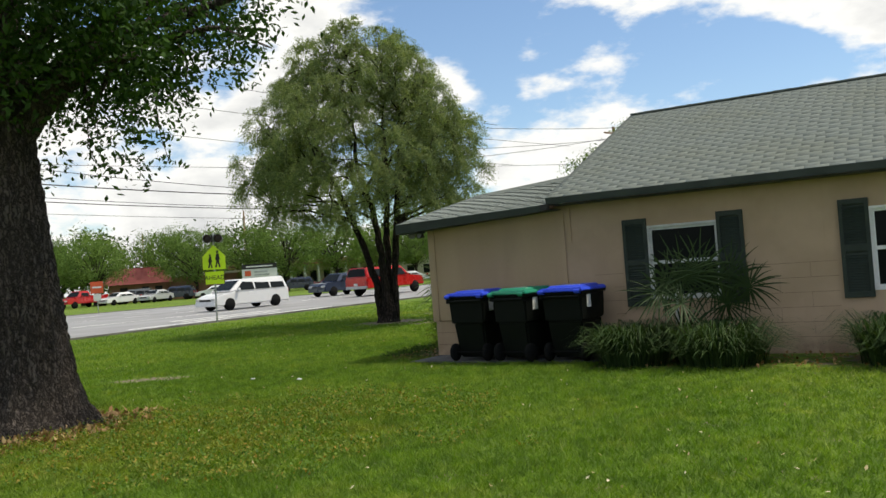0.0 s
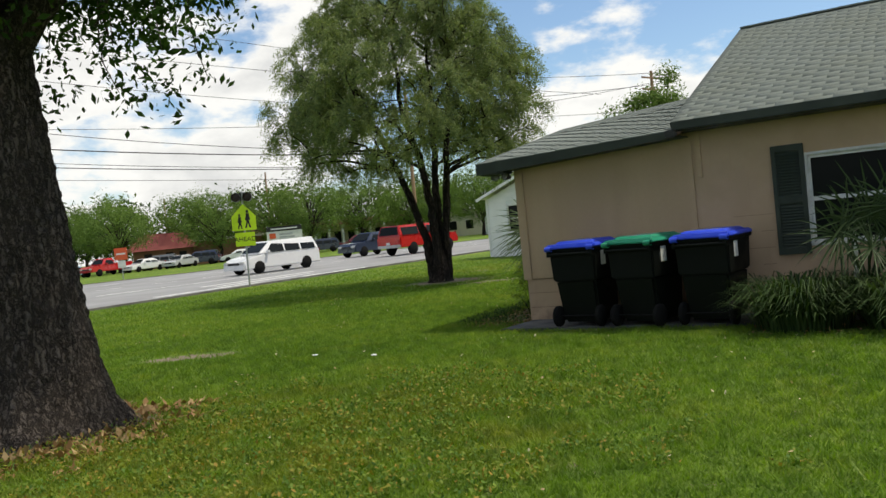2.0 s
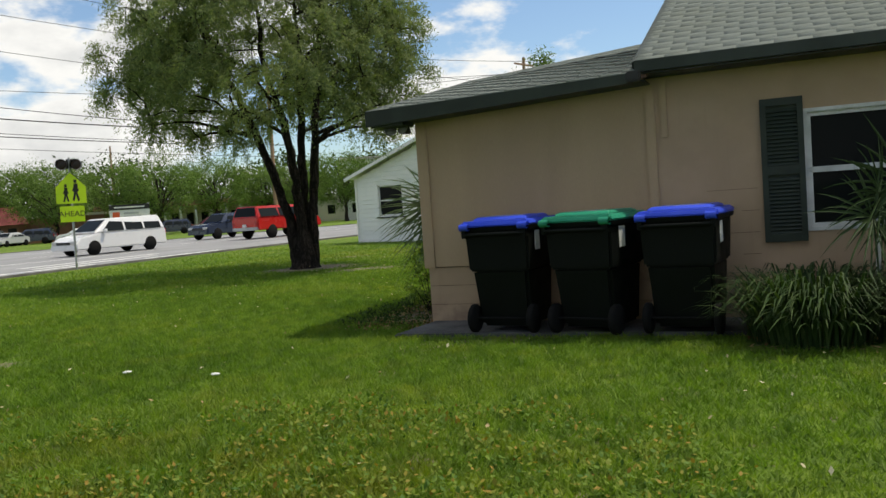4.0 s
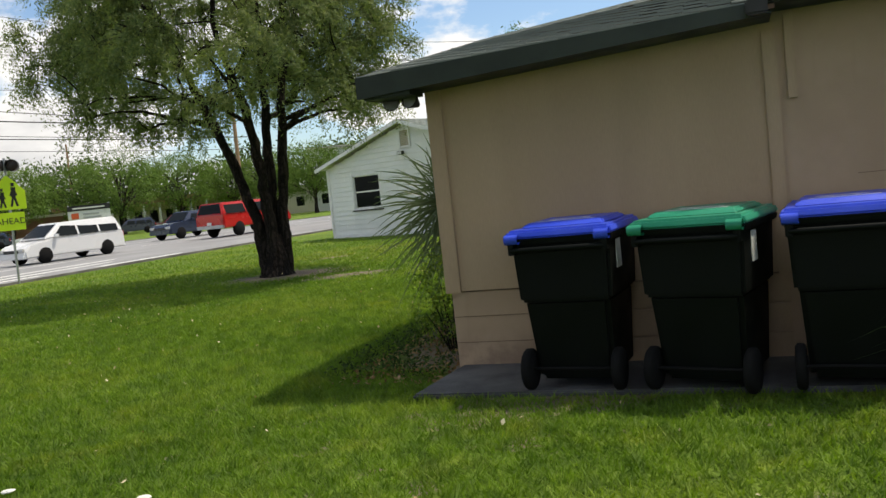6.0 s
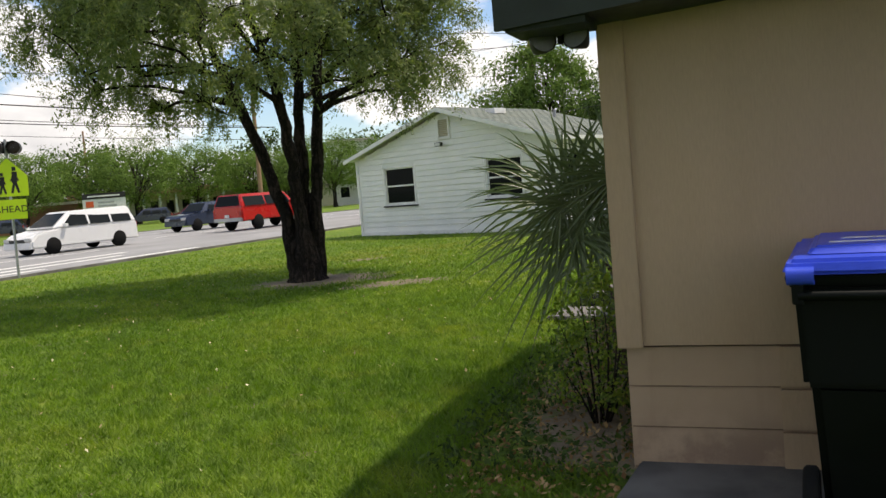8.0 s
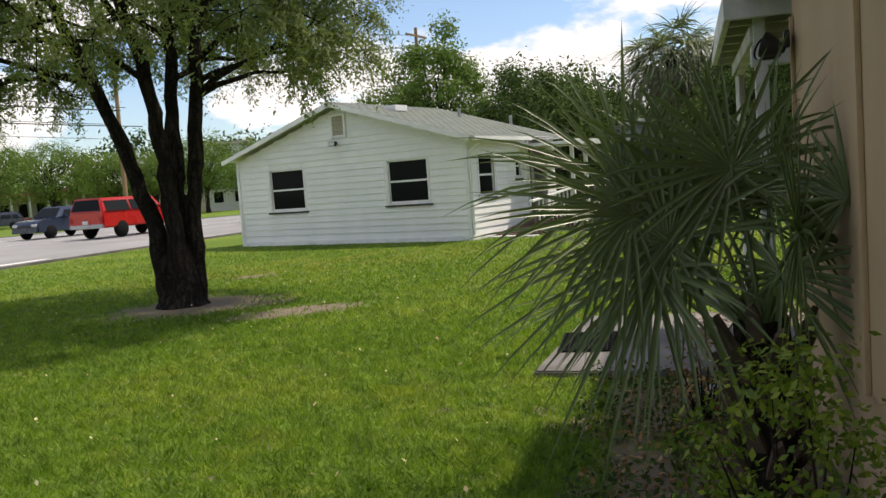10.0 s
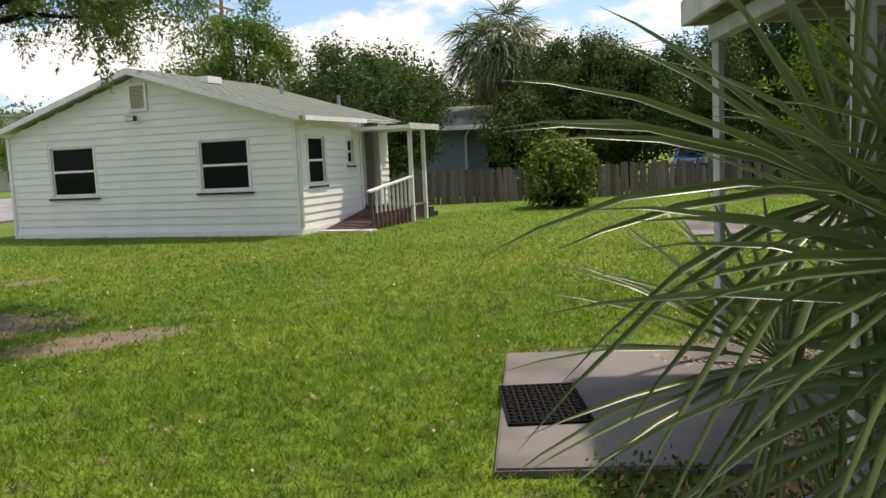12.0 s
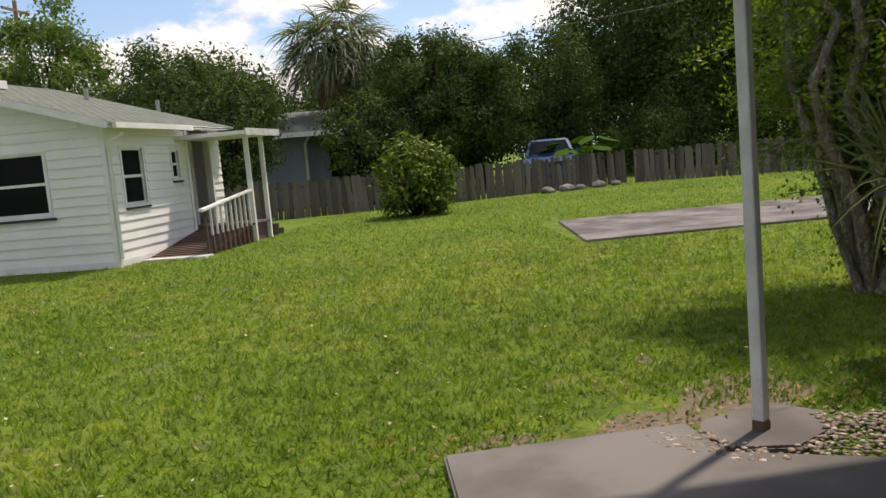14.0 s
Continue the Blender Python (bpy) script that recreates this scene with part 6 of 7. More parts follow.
def words(body, size, m, material, parent, name="lettering", width=None):
    cu = bpy.data.curves.new(name, "FONT")
    cu.body, cu.size, cu.extrude, cu.align_x, cu.align_y = body, size, 0.0015, "CENTER", "CENTER"
    tmp = bpy.data.objects.new(name, cu)
    scene.collection.objects.link(tmp)
    me = bpy.data.meshes.new_from_object(tmp.evaluated_get(bpy.context.evaluated_depsgraph_get()))
    bpy.data.objects.remove(tmp)
    me.materials.clear()
    me.materials.append(M[material])
    ob = new(name, me)
    ob.parent, ob.matrix_local = parent, m
    return ob


def school_sign():
    s = thing("school_crossing_sign", pose(-9.15, 33.1, 0, 0, 1.0, 8), "fluorescent yellow-green school crossing sign with twin beacons on a steel pole", "road sign")
    raw("pole", *tube([(0, 0, -0.1), (0, 0, 3.55)], [0.035, 0.035], 10), "steel", s)
    y = -0.05
    bm = prism(bmesh.new(), [(-0.44, 2.1), (0.44, 2.1), (0.44, 2.62), (0.0, 3.08), (-0.44, 2.62)], y, y + 0.012)
    part("sign_plate", bm, "lime_sign", s, "yellow-green pentagon plate")
    figure(s, -0.15, 2.16, 0.72, y)
    figure(s, 0.14, 2.18, 0.88, y)
    boxed("word_plate", (-0.36, 0.36, y, y + 0.012, 1.52, 2.02), "lime_sign", s)
    words("AHEAD", 0.24, pose(0, y - 0.003, 1.77, 90), "black", s)
    for x in (-0.22, 0.2):
        b = new("beacon")
        b.parent, b.matrix_local = s, pose(x, -0.02, 3.33)
        raw("housing", *tube([(0, 0.14, 0), (0, 0.1, 0), (0, -0.05, 0), (0, -0.2, 0)], [0.05, 0.17, 0.17, 0.17], 16), "black", b, smooth=True)
        raw("lens", *tube([(0, -0.04, 0), (0, -0.05, 0)], [0.15, 0.001], 16), "amber", b)
    boxed("control_box", (-0.1, 0.1, 0.03, 0.15, 3.2, 3.5), "black", s)


M["amber"] = plain("unlit_dark_lens", (0.05, 0.022, 0.012), (0.035, 0.016, 0.01), 0.3)
M["orange_red"] = plain("faded_red_sign", (0.62, 0.10, 0.03), (0.55, 0.09, 0.03), 0.5)
school_sign()


def no_entry():
    s = thing("no_entry_sign", pose(-26.9, 64.4, 0, 0, 0, 15), "faded orange-red no entry sign on a thin pole", "road sign")
    raw("pole", *tube([(0, 0, -0.1), (0, 0, 2.2)], [0.04, 0.04], 8), "steel", s)
    boxed("sign_plate", (-0.46, 0.46, -0.06, -0.045, 1.5, 2.4), "orange_red", s)
    boxed("white_bar", (-0.33, 0.33, -0.066, -0.0605, 1.9, 2.02), "paper", s, bevel=0)
    boxed("small_plate", (-0.28, 0.28, -0.06, -0.045, 0.9, 1.45), "paper", s)


no_entry()


def sign_board():
    s = thing("roadside_sign_board", pose(-21.6, 97.5, 0, 0, 0, 14), "white roadside sign board with black header and orange band", "sign board")
    for x in (-1.9, 1.9):
        boxed("post", (x - 0.1, x + 0.1, -0.1, 0.1, -0.1, 3.6), "grey_paint", s)
    boxed("board", (-2.0, 2.0, -0.12, 0.12, 0.7, 3.5), "paper", s)
    boxed("header", (-2.0, 2.0, -0.16, -0.125, 3.0, 3.55), "black", s)
    boxed("header_text", (-1.5, 1.5, -0.17, -0.165, 3.2, 3.34), "paper", s, bevel=0)
    boxed("emblem", (-1.7, -1.0, -0.14, -0.125, 2.2, 2.8), "orange_red", s)
    for k, w in enumerate((1.5, 1.7)):
        boxed("text_bar", (-0.6, -0.6 + w, -0.14, -0.125, 2.55 - k * 0.35, 2.72 - k * 0.35), "steel", s, bevel=0)
    boxed("colour_band", (-1.9, 1.9, -0.14, -0.125, 1.45, 1.95), "black", s, bevel=0)
    boxed("band_text", (-0.9, 1.0, -0.145, -0.141, 1.55, 1.85), "orange_red", s, bevel=0)
    boxed("band_text", (-1.6, 1.6, -0.145, -0.125, 0.95, 1.2), "orange_red", s, bevel=0)


sign_board()


def pole(at, h, r=0.17, arm=False, cross=0, label="brown timber utility pole", rz=15):
    p = thing("utility_pole", pose(*at, 0, 0.6, rz), label, "utility pole", "poles along the street")
    raw("shaft", *tube([(0, 0, -0.2), (0, 0, h)], [r, r * 0.65], 10), "pole", p, smooth=True)
    for k in range(cross):
        boxed("crossarm", (-1.2, 1.2, -0.08, 0.04, h - 0.6 - 0.9 * k, h - 0.48 - 0.9 * k), "pole", p)
    if arm:
        raw("lamp_arm", *tube([(0, 0, h - 6.6), (-1.6, -0.3, h - 5.9), (-3.2, -0.5, h - 6.1)], [0.05, 0.04, 0.035], 6), "steel", p)
        boxed("lamp_head", (-3.7, -3.0, -0.65, -0.35, h - 6.2, h - 6.06), "steel", p)
    return p


pole((-6.4, 98, 0), 18.0, 0.24, True)
pole((-27.5, 116, 0), 11.5, 0.16, cross=0, rz=10)
pole((14.4, 67.3, 0), 11.9, 0.17, cross=2, label="grey-brown utility pole with crossarms", rz=40)
pole((-42.5, 118, 0), 9.5, 0.13)


def wire(a, b, lo, hi, r=0.022, sag=0.6):
    a, b = np.array(a, float), np.array(b, float)
    t = np.linspace(0, 1, 14)[:, None]
    p0, p1 = a + (b - a) * lo, a + (b - a) * hi
    pts = p0 + (p1 - p0) * t
    pts[:, 2] += sag * ((2 * t[:, 0] - 1) ** 2 - 0.5)
    ob = raw("overhead_wire", *tube(pts, [r] * 14, 4), "black")
    tagged(ob, "black overhead cable strung along the street", "cable", "overhead cables")


for a, b, lo, hi, r in (((-29.7, 78.5, 12.4), (-18.5, 81.9, 10.9), -1.2, 2.2, 0.03), ((-29.7, 78.5, 11.4), (-8.8, 88.7, 9.6), -0.9, 1.15, 0.05), ((-29.9, 78.5, 9.9), (-10, 88, 8.4), -1.0, 1.3, 0.04), ((-29.9, 78.5, 10.2), (-10, 86, 8.3), -1.0, 1.2, 0.025),
                        ((-29.3, 78.7, 17.0), (-18.6, 81.9, 15.5), -1.5, 3.5, 0.022), ((-25.6, 80, 22.2), (-16.3, 82.4, 20.4), -2, 3.5, 0.022), ((-26.4, 75.5, 18.9), (-16.3, 78.3, 17.4), -2, 4.0, 0.022),
                        ((-29.7, 79, 13.4), (-18.5, 82, 13.0), -1, 5, 0.022), ((-29, 79, 8.8), (-12, 86, 7.6), -1.6, 2.2, 0.02), ((5.5, 79.8, 14.8), (18.1, 80, 13.4), -1.6, 1.0, 0.022), ((5.5, 79.8, 12.9), (18.1, 80, 12.4), -1.6, 1.0, 0.022), ((5.5, 79.8, 12.2), (18.1, 80, 12.6), -1.6, 1.0, 0.02)):
    wire(a, b, lo, hi, r)
wire((13.0, 44, 4.6), (30, 35, 6.8), -0.4, 1.4, 0.012, 0.5)


# ---- vehicles ----
M["car_glass"] = glass_mat("car_glass", (0.015, 0.018, 0.02))
for _n, _c in (("white", (0.72, 0.72, 0.72)), ("red", (0.45, 0.012, 0.012)), ("maroon", (0.13, 0.015, 0.02)), ("black", (0.015, 0.016, 0.018)), ("navy", (0.02, 0.03, 0.06)), ("grey", (0.12, 0.13, 0.14)), ("silver", (0.42, 0.43, 0.44)), ("blue", (0.05, 0.11, 0.25)), ("pale_blue", (0.22, 0.36, 0.45))):
    M["paint_" + _n] = plain("car_paint_" + _n, _c, tuple(k * 0.96 for k in _c), 0.28, 1.0, 40, stains=0.0, bump=0.0, spec=0.5, Coat_Weight=0.6, Coat_Roughness=0.08)
M["lamp_clear"] = plain("clear_lamp", (0.6, 0.6, 0.58), None, 0.2, stains=0)
M["lamp_red"] = plain("red_lamp", (0.35, 0.01, 0.01), None, 0.3, stains=0)

SHAPES = {  # length, width, lower outline, cabin outline, pillars, wheel places and radius
    "sedan": (4.7, 1.8, [(0, .3), (4.7, .3), (4.7, .78), (4.2, .95), (3.7, .97), (1.35, .95), (.35, .82), (0, .6)], [(1.2, .95), (1.95, 1.40), (3.1, 1.42), (3.95, .96)], [2.6], (0.85, 3.75, 0.33)),
    "van": (5.1, 1.95, [(0, .28), (5.1, .28), (5.1, 1.05), (1.2, 1.02), (.3, .85), (0, .6)], [(1.0, 1.02), (1.95, 1.68), (4.85, 1.72), (5.08, 1.04)], [2.7, 3.8], (0.95, 4.1, 0.35)),
    "suv": (4.7, 1.9, [(0, .35), (4.7, .35), (4.7, 1.05), (1.3, 1.05), (.2, .95), (0, .7)], [(1.25, 1.05), (1.95, 1.65), (4.2, 1.68), (4.6, 1.06)], [2.7, 3.7], (0.85, 3.8, 0.37)),
    "pickup": (5.8, 1.98, [(0, .5), (5.8, .5), (5.8, 1.22), (1.5, 1.2), (.2, 1.1), (0, .8)], [(1.45, 1.2), (2.1, 1.86), (3.15, 1.88), (3.3, 1.22)], [], (1.0, 4.6, 0.40)),
    "cap_pickup": (5.8, 1.98, [(0, .5), (5.8, .5), (5.8, 1.2), (1.5, 1.2), (.2, 1.1), (0, .8)], [(1.45, 1.2), (2.1, 1.86), (5.6, 1.86), (5.78, 1.2)], [3.1, 3.9], (1.0, 4.6, 0.40)),
}


def vehicle(name, kind, m, paint, label, group=""):
    """Nose towards -x; m at the middle of its footprint."""
    L, W, low, cab, pillars, (w0, w1, wr) = SHAPES[kind]
    car = thing(name, m @ pose(-L / 2, 0, 0), label, "vehicle", group)
    bm = prism(bmesh.new(), low, -W / 2, W / 2)
    bmesh.ops.bevel(bm, geom=list(bm.edges), offset=0.06, segments=2, affect="EDGES")
    part("body", bm, paint, car, smooth=False)
    k = (W / 2 - 0.12) / (W / 2)
    bm = bmesh.new()
    rows = []
    for s in (-1, 1):
        rows.append([bm.verts.new((x, s * W / 2 * (0.97 if z < 1.25 else k * 0.86), z)) for x, z in cab])
    bm.faces.new(rows[0]), bm.faces.new(rows[1][::-1])
    for i in range(4):
        bm.faces.new((rows[0][i], rows[1][i], rows[1][(i + 1) % 4], rows[0][(i + 1) % 4]))
    bmesh.ops.recalc_face_normals(bm, faces=bm.faces)
    bmesh.ops.bevel(bm, geom=list(bm.edges), offset=0.05, segments=2, affect="EDGES")
    part("cabin", bm, paint, car)
    z0, z1 = cab[0][1] + 0.05, cab[1][1] - 0.1
    cuts = [cab[0][0] + 0.38] + pillars + [cab[3][0] - 0.22]
    for s in (-1, 1):
        for a, b in zip(cuts, cuts[1:]):
            fa, fb = a + 0.05, b - 0.05
            ta = max(fa, cab[1][0] + 0.06) if a == cuts[0] else fa
            tb = min(fb, cab[2][0] - 0.05) if b == cuts[-1] else fb
            lo, hi = s * (W / 2 * 0.97 + 0.012), s * (W / 2 * k * 0.86 + 0.03)
            raw("side_window", [(fa, lo, z0), (fb, lo, z0), (tb, hi, z1), (ta, hi, z1)], [(0, 1, 2, 3)], "car_glass", car)
    for (xa, za), (xb, zb), nm in ((cab[0], cab[1], "windscreen"), (cab[3], cab[2], "rear_window")):
        sg = -0.02 if nm == "windscreen" else 0.02
        h0, h1 = W / 2 * 0.82, W / 2 * k * 0.76
        p = np.array([(xa + (xb - xa) * 0.12 + sg, -h0, za + (zb - za) * 0.12 + 0.012), (xa + (xb - xa) * 0.12 + sg, h0, za + (zb - za) * 0.12 + 0.012), (xa + (xb - xa) * 0.88 + sg, h1, za + (zb - za) * 0.88 + 0.012), (xa + (xb - xa) * 0.88 + sg, -h1, za + (zb - za) * 0.88 + 0.012)])
        raw(nm, p, [(0, 1, 2, 3)], "car_glass", car)
    if kind == "pickup":
        boxed("bed_floor", (3.5, 5.7, -0.85, 0.85, 1.2, 1.235), "dark", car, bevel=0)
        for s in (-1, 1):
            boxed("bed_rail", (3.45, 5.75, s * 0.93 - 0.05, s * 0.93 + 0.05, 1.19, 1.3), paint, car)
        boxed("tailgate", (5.7, 5.8, -0.9, 0.9, 1.0, 1.3), paint, car)
    for x in (w0, w1):
        for s in (-1, 1):
            wheel(car, pose(x, s * (W / 2 - 0.09), wr, 0, 0, 90), wr, 0.22)
            boxed("wheel_arch", (x - wr * 1.12, x + wr * 1.12, s * (W / 2 - 0.2) - 0.2, s * (W / 2 - 0.2) + 0.202, low[0][1] - 0.02, wr * 1.9), "rubber", car, bevel=wr * 0.35)
    for s in (-1, 1):
        boxed("headlight", (-0.02, 0.1, s * (W / 2 - 0.28) - 0.18, s * (W / 2 - 0.28) + 0.18, low[-1][1] - 0.02, low[-1][1] + 0.12), "lamp_clear", car, bevel=0.02)
        boxed("tail_light", (L - 0.08, L + 0.015, s * (W / 2 - 0.14) - 0.1, s * (W / 2 - 0.14) + 0.1, 0.75, 1.02), "lamp_red", car, bevel=0.02)
        boxed("mirror", (cab[0][0] + 0.42, cab[0][0] + 0.58, s * (W / 2 + 0.09) - 0.09, s * (W / 2 + 0.09) + 0.09, cab[0][1] + 0.03, cab[0][1] + 0.17), paint, car, bevel=0.02)
    boxed("grille", (-0.015, 0.05, -0.5, 0.5, low[-1][1] - 0.05, low[-1][1] + 0.08), "black", car)
    boxed("bumper", (-0.05, 0.1, -W / 2 + 0.05, W / 2 - 0.05, low[0][1], low[0][1] + 0.18), paint if kind != "cap_pickup" else "steel", car, bevel=0.03)
    boxed("bumper", (L - 0.1, L + 0.05, -W / 2 + 0.05, W / 2 - 0.05, low[0][1], low[0][1] + 0.18), "steel" if "pickup" in kind else paint, car, bevel=0.03)
    boxed("number_plate", (L + 0.05, L + 0.06, -0.15, 0.15, low[0][1] + 0.2, low[0][1] + 0.35), "paper", car, bevel=0)
    return car


RZ = 38
vehicle("minivan", "van", pose(-11.6, 47.7, 0.03, 0, 0, 50), "paint_white", "white minivan driving on the road")
vehicle("pickup_truck", "cap_pickup", pose(-4.0, 56.0, 0.03, 0, 0, 233), "paint_red", "red pickup truck with a camper top on the road")
vehicle("sport_utility_car", "suv", pose(-7.9, 62.5, 0.03, 0, 0, 50), "paint_navy", "dark blue sport utility car on the road")
_row = [("suv", "navy"), ("van", "maroon"), ("sedan", "blue"), ("sedan", "white"), ("sedan", "black"), ("suv", "grey"), ("sedan", "navy"), ("sedan", "white"), ("sedan", "silver"), ("pickup", "red"), ("sedan", "pale_blue"), ("van", "silver"), ("sedan", "pale_blue"), ("sedan", "white")]
_names = {"suv": "sport_utility_car", "van": "minivan", "sedan": "sedan_car", "pickup": "pickup_truck"}
_words = {"navy": "dark blue", "maroon": "dark red", "pale_blue": "pale blue"}
for i, (k, c) in enumerate([("sedan", "white"), ("sedan", "blue"), ("van", "maroon"), ("suv", "navy"), ("sedan", "black"), ("sedan", "white"), ("suv", "navy"), ("suv", "grey"), ("sedan", "silver"), ("sedan", "white"), ("pickup", "red"), ("sedan", "pale_blue"), ("sedan", "pale_blue"), ("van", "silver")]):
    x = -4.5 - 4.6 * i if i < 8 else -33.5 - 3.6 * (i - 8)
    y = 104.5 - 0.9 * i if i < 8 else 96.5 - 1.6 * (i - 8)
    vehicle(_names[k], k, pose(x, y, 0.0, 0, 0, 5 + (i % 3) * 4 if i < 8 else 60 + (i % 3) * 6), "paint_" + c, f"{_words.get(c, c)} {_names[k].replace('_', ' ')} parked beyond the road verge", "parked cars beyond the road")
vehicle("sport_utility_car", "suv", pose(24.1, 38.2, 0.05, 0, 0, 41), "paint_blue", "blue car parked behind the weathered fence")


# ---- buildings in the distance ----
def colonnade():
    b = thing("colonnade_building", pose(-20, 127.5, 0, 0, 0, 2), "long low cream building with columns and a dark flat roof", "building")
    boxed("wall", (-12, 16, 3, 12, 0, 3.6), "cream", b, bevel=0)
    boxed("roof", (-13, 17, 0, 13, 3.6, 4.3), "brick", b, bevel=0.05)
    for k in range(14):
        boxed("column", (-12 + k * 2.1, -11.75 + k * 2.1, 0.4, 0.65, 0, 3.6), "paper", b)
        if k < 13:
            boxed("window", (-11.4 + k * 2.1, -10.4 + k * 2.1, 2.95, 3.05, 0.9, 2.6), "glass", b, bevel=0)


def red_roof_house():
    b = thing("red_roof_building", pose(-39, 106, 0, 0, 0, 20), "brick building with a dark red hipped roof", "building")
    boxed("wall", (-3.5, 3.5, 0, 6, 0, 2.3), "brick", b, bevel=0)
    part("roof", taper(bmesh.new(), 8.6, 7.4, 5.6, 1.2, 2.3, 4.4, 3.0, 3.0, 0), "red_roof", b)
    for x in (-2.2, 0.4, 2.0):
        boxed("window", (x, x + 0.9, -0.04, 0.02, 0.8, 1.9), "dark", b, bevel=0)
    boxed("wing", (3.5, 13, 1, 6, 0, 2.9), "brick", b, bevel=0)
    boxed("wing_roof", (3.5, 13.3, 0.6, 6.4, 2.9, 3.2), "cream", b, bevel=0)


def far_block(at, w, d, h, mat_name, label, rz=0):
    b = thing("far_building", pose(*at, 0, 0, rz), label, "building", "buildings far beyond the road")
    boxed("wall", (-w / 2, w / 2, 0, d, 0, h), mat_name, b, bevel=0)
    boxed("roof", (-w / 2 - 0.4, w / 2 + 0.4, -0.4, d + 0.4, h, h + 0.35), "cream", b)
    for k in range(int(w / 2.5)):
        boxed("window", (-w / 2 + 0.8 + k * 2.5, -w / 2 + 1.9 + k * 2.5, -0.05, 0.02, 1.0, 2.3), "glass", b, bevel=0)


def blue_house():
    b = thing("blue_grey_house", pose(16.6, 43.6, 0, 0, 0, -32), "blue-grey house behind the fence with a white downpipe", "house")
    boxed("wall", (-6, 0.2, 0, 7, 0, 2.75), "blue_grey", b, bevel=0)
    boxed("side_wall", (0.2, 4, 0.6, 7, 0, 2.6), "blue_grey", b, bevel=0)
    part("roof", prism(bmesh.new(), [(-0.6, 2.65), (7.6, 2.65), (3.5, 3.7)], -6.4, 2.0, "x"), "roof", b)
    boxed("fascia", (-6.4, 2.0, -0.66, -0.6, 2.55, 2.72), "white_trim", b)
    raw("downpipe", *tube([(0.25, -0.5, 2.55), (0.1, -0.1, 2.3), (0.1, -0.06, 0.1)], [0.05] * 3, 8), "white_trim", b)
    boxed("window", (1.0, 1.6, 0.55, 0.62, 1.0, 2.2), "glass", b, bevel=0)


colonnade()
red_roof_house()
far_block((1.5, 128, 0), 16, 8, 3.4, "cream", "low cream building beyond the road")
far_block((4.5, 118, 0), 5.5, 5, 8.0, "paper", "tall pale building rising behind the white house")
blue_house()


# ---- lawn: blades, weeds, fallen leaves ----
def on_lawn(x, y):
    u = (x + 0.22) * math.cos(radians(30)) - (y - 14.12) * math.sin(radians(30))
    n = (x + 0.22) * math.sin(radians(30)) + (y - 14.12) * math.cos(radians(30))
    ok = ~((u > -0.05) & (n > -0.35) & (n < 3.3)) & ~((u > 2.2) & (n > -0.3) & (n < 7.4)) & ~((u > -0.06) & (u < 3.22) & (n > -0.84) & (n < 0.1)) & ~((u > 3.2) & (n > -1.5) & (n < 0.2))
    ok &= ~((n > 0) & (n < 4.0) & (u > -0.85))
    a, b = (x - 0.66) * 0.61 + (y - 18.52) * 0.79, (x - 0.66) * 0.79 - (y - 18.52) * 0.61
    ok &= ~((a > -0.02) & (a < 2.25) & (b > 0.0) & (b < 6) & ~((b > 1.25) & (a > 1.5)))
    ok &= ~(((x - 3.2) ** 2 + (y - 19.2) ** 2 < 0.2) | ((x > 2.7) & (x < 5) & (np.abs(y - 19.2 + 0.78 * (x - 2.75)) < 0.42)))
    xs, ys = (x - 4.95) * 0.781 + (y - 31.85) * 0.624, -(x - 4.95) * 0.624 + (y - 31.85) * 0.781
    ok &= ~((xs > -0.02) & (ys > -1.2) & (ys < 8) & (xs > 0.6)) & ~((xs > -0.02) & (ys > 0))
    ok &= ~(((x + 1.77) / 0.75) ** 2 + ((y - 25.05) / 0.6) ** 2 < 1) & ~(((x + 4.85) / 0.95) ** 2 + ((y - 9.6) / 0.95) ** 2 < 1)
    pa, pb = (x - 9.2) * 0.77 - (y - 25.0) * 0.64, (x - 9.2) * 0.64 + (y - 25.0) * 0.77
    ok &= ~((pa > -0.1) & (pa < 7.1) & (pb > -0.1) & (pb < 3.7))
    edge = (x + 12.6) * 0.825 - (y - 27.8) * 0.566
    return ok & ((edge > 0.25) | (y < 24))


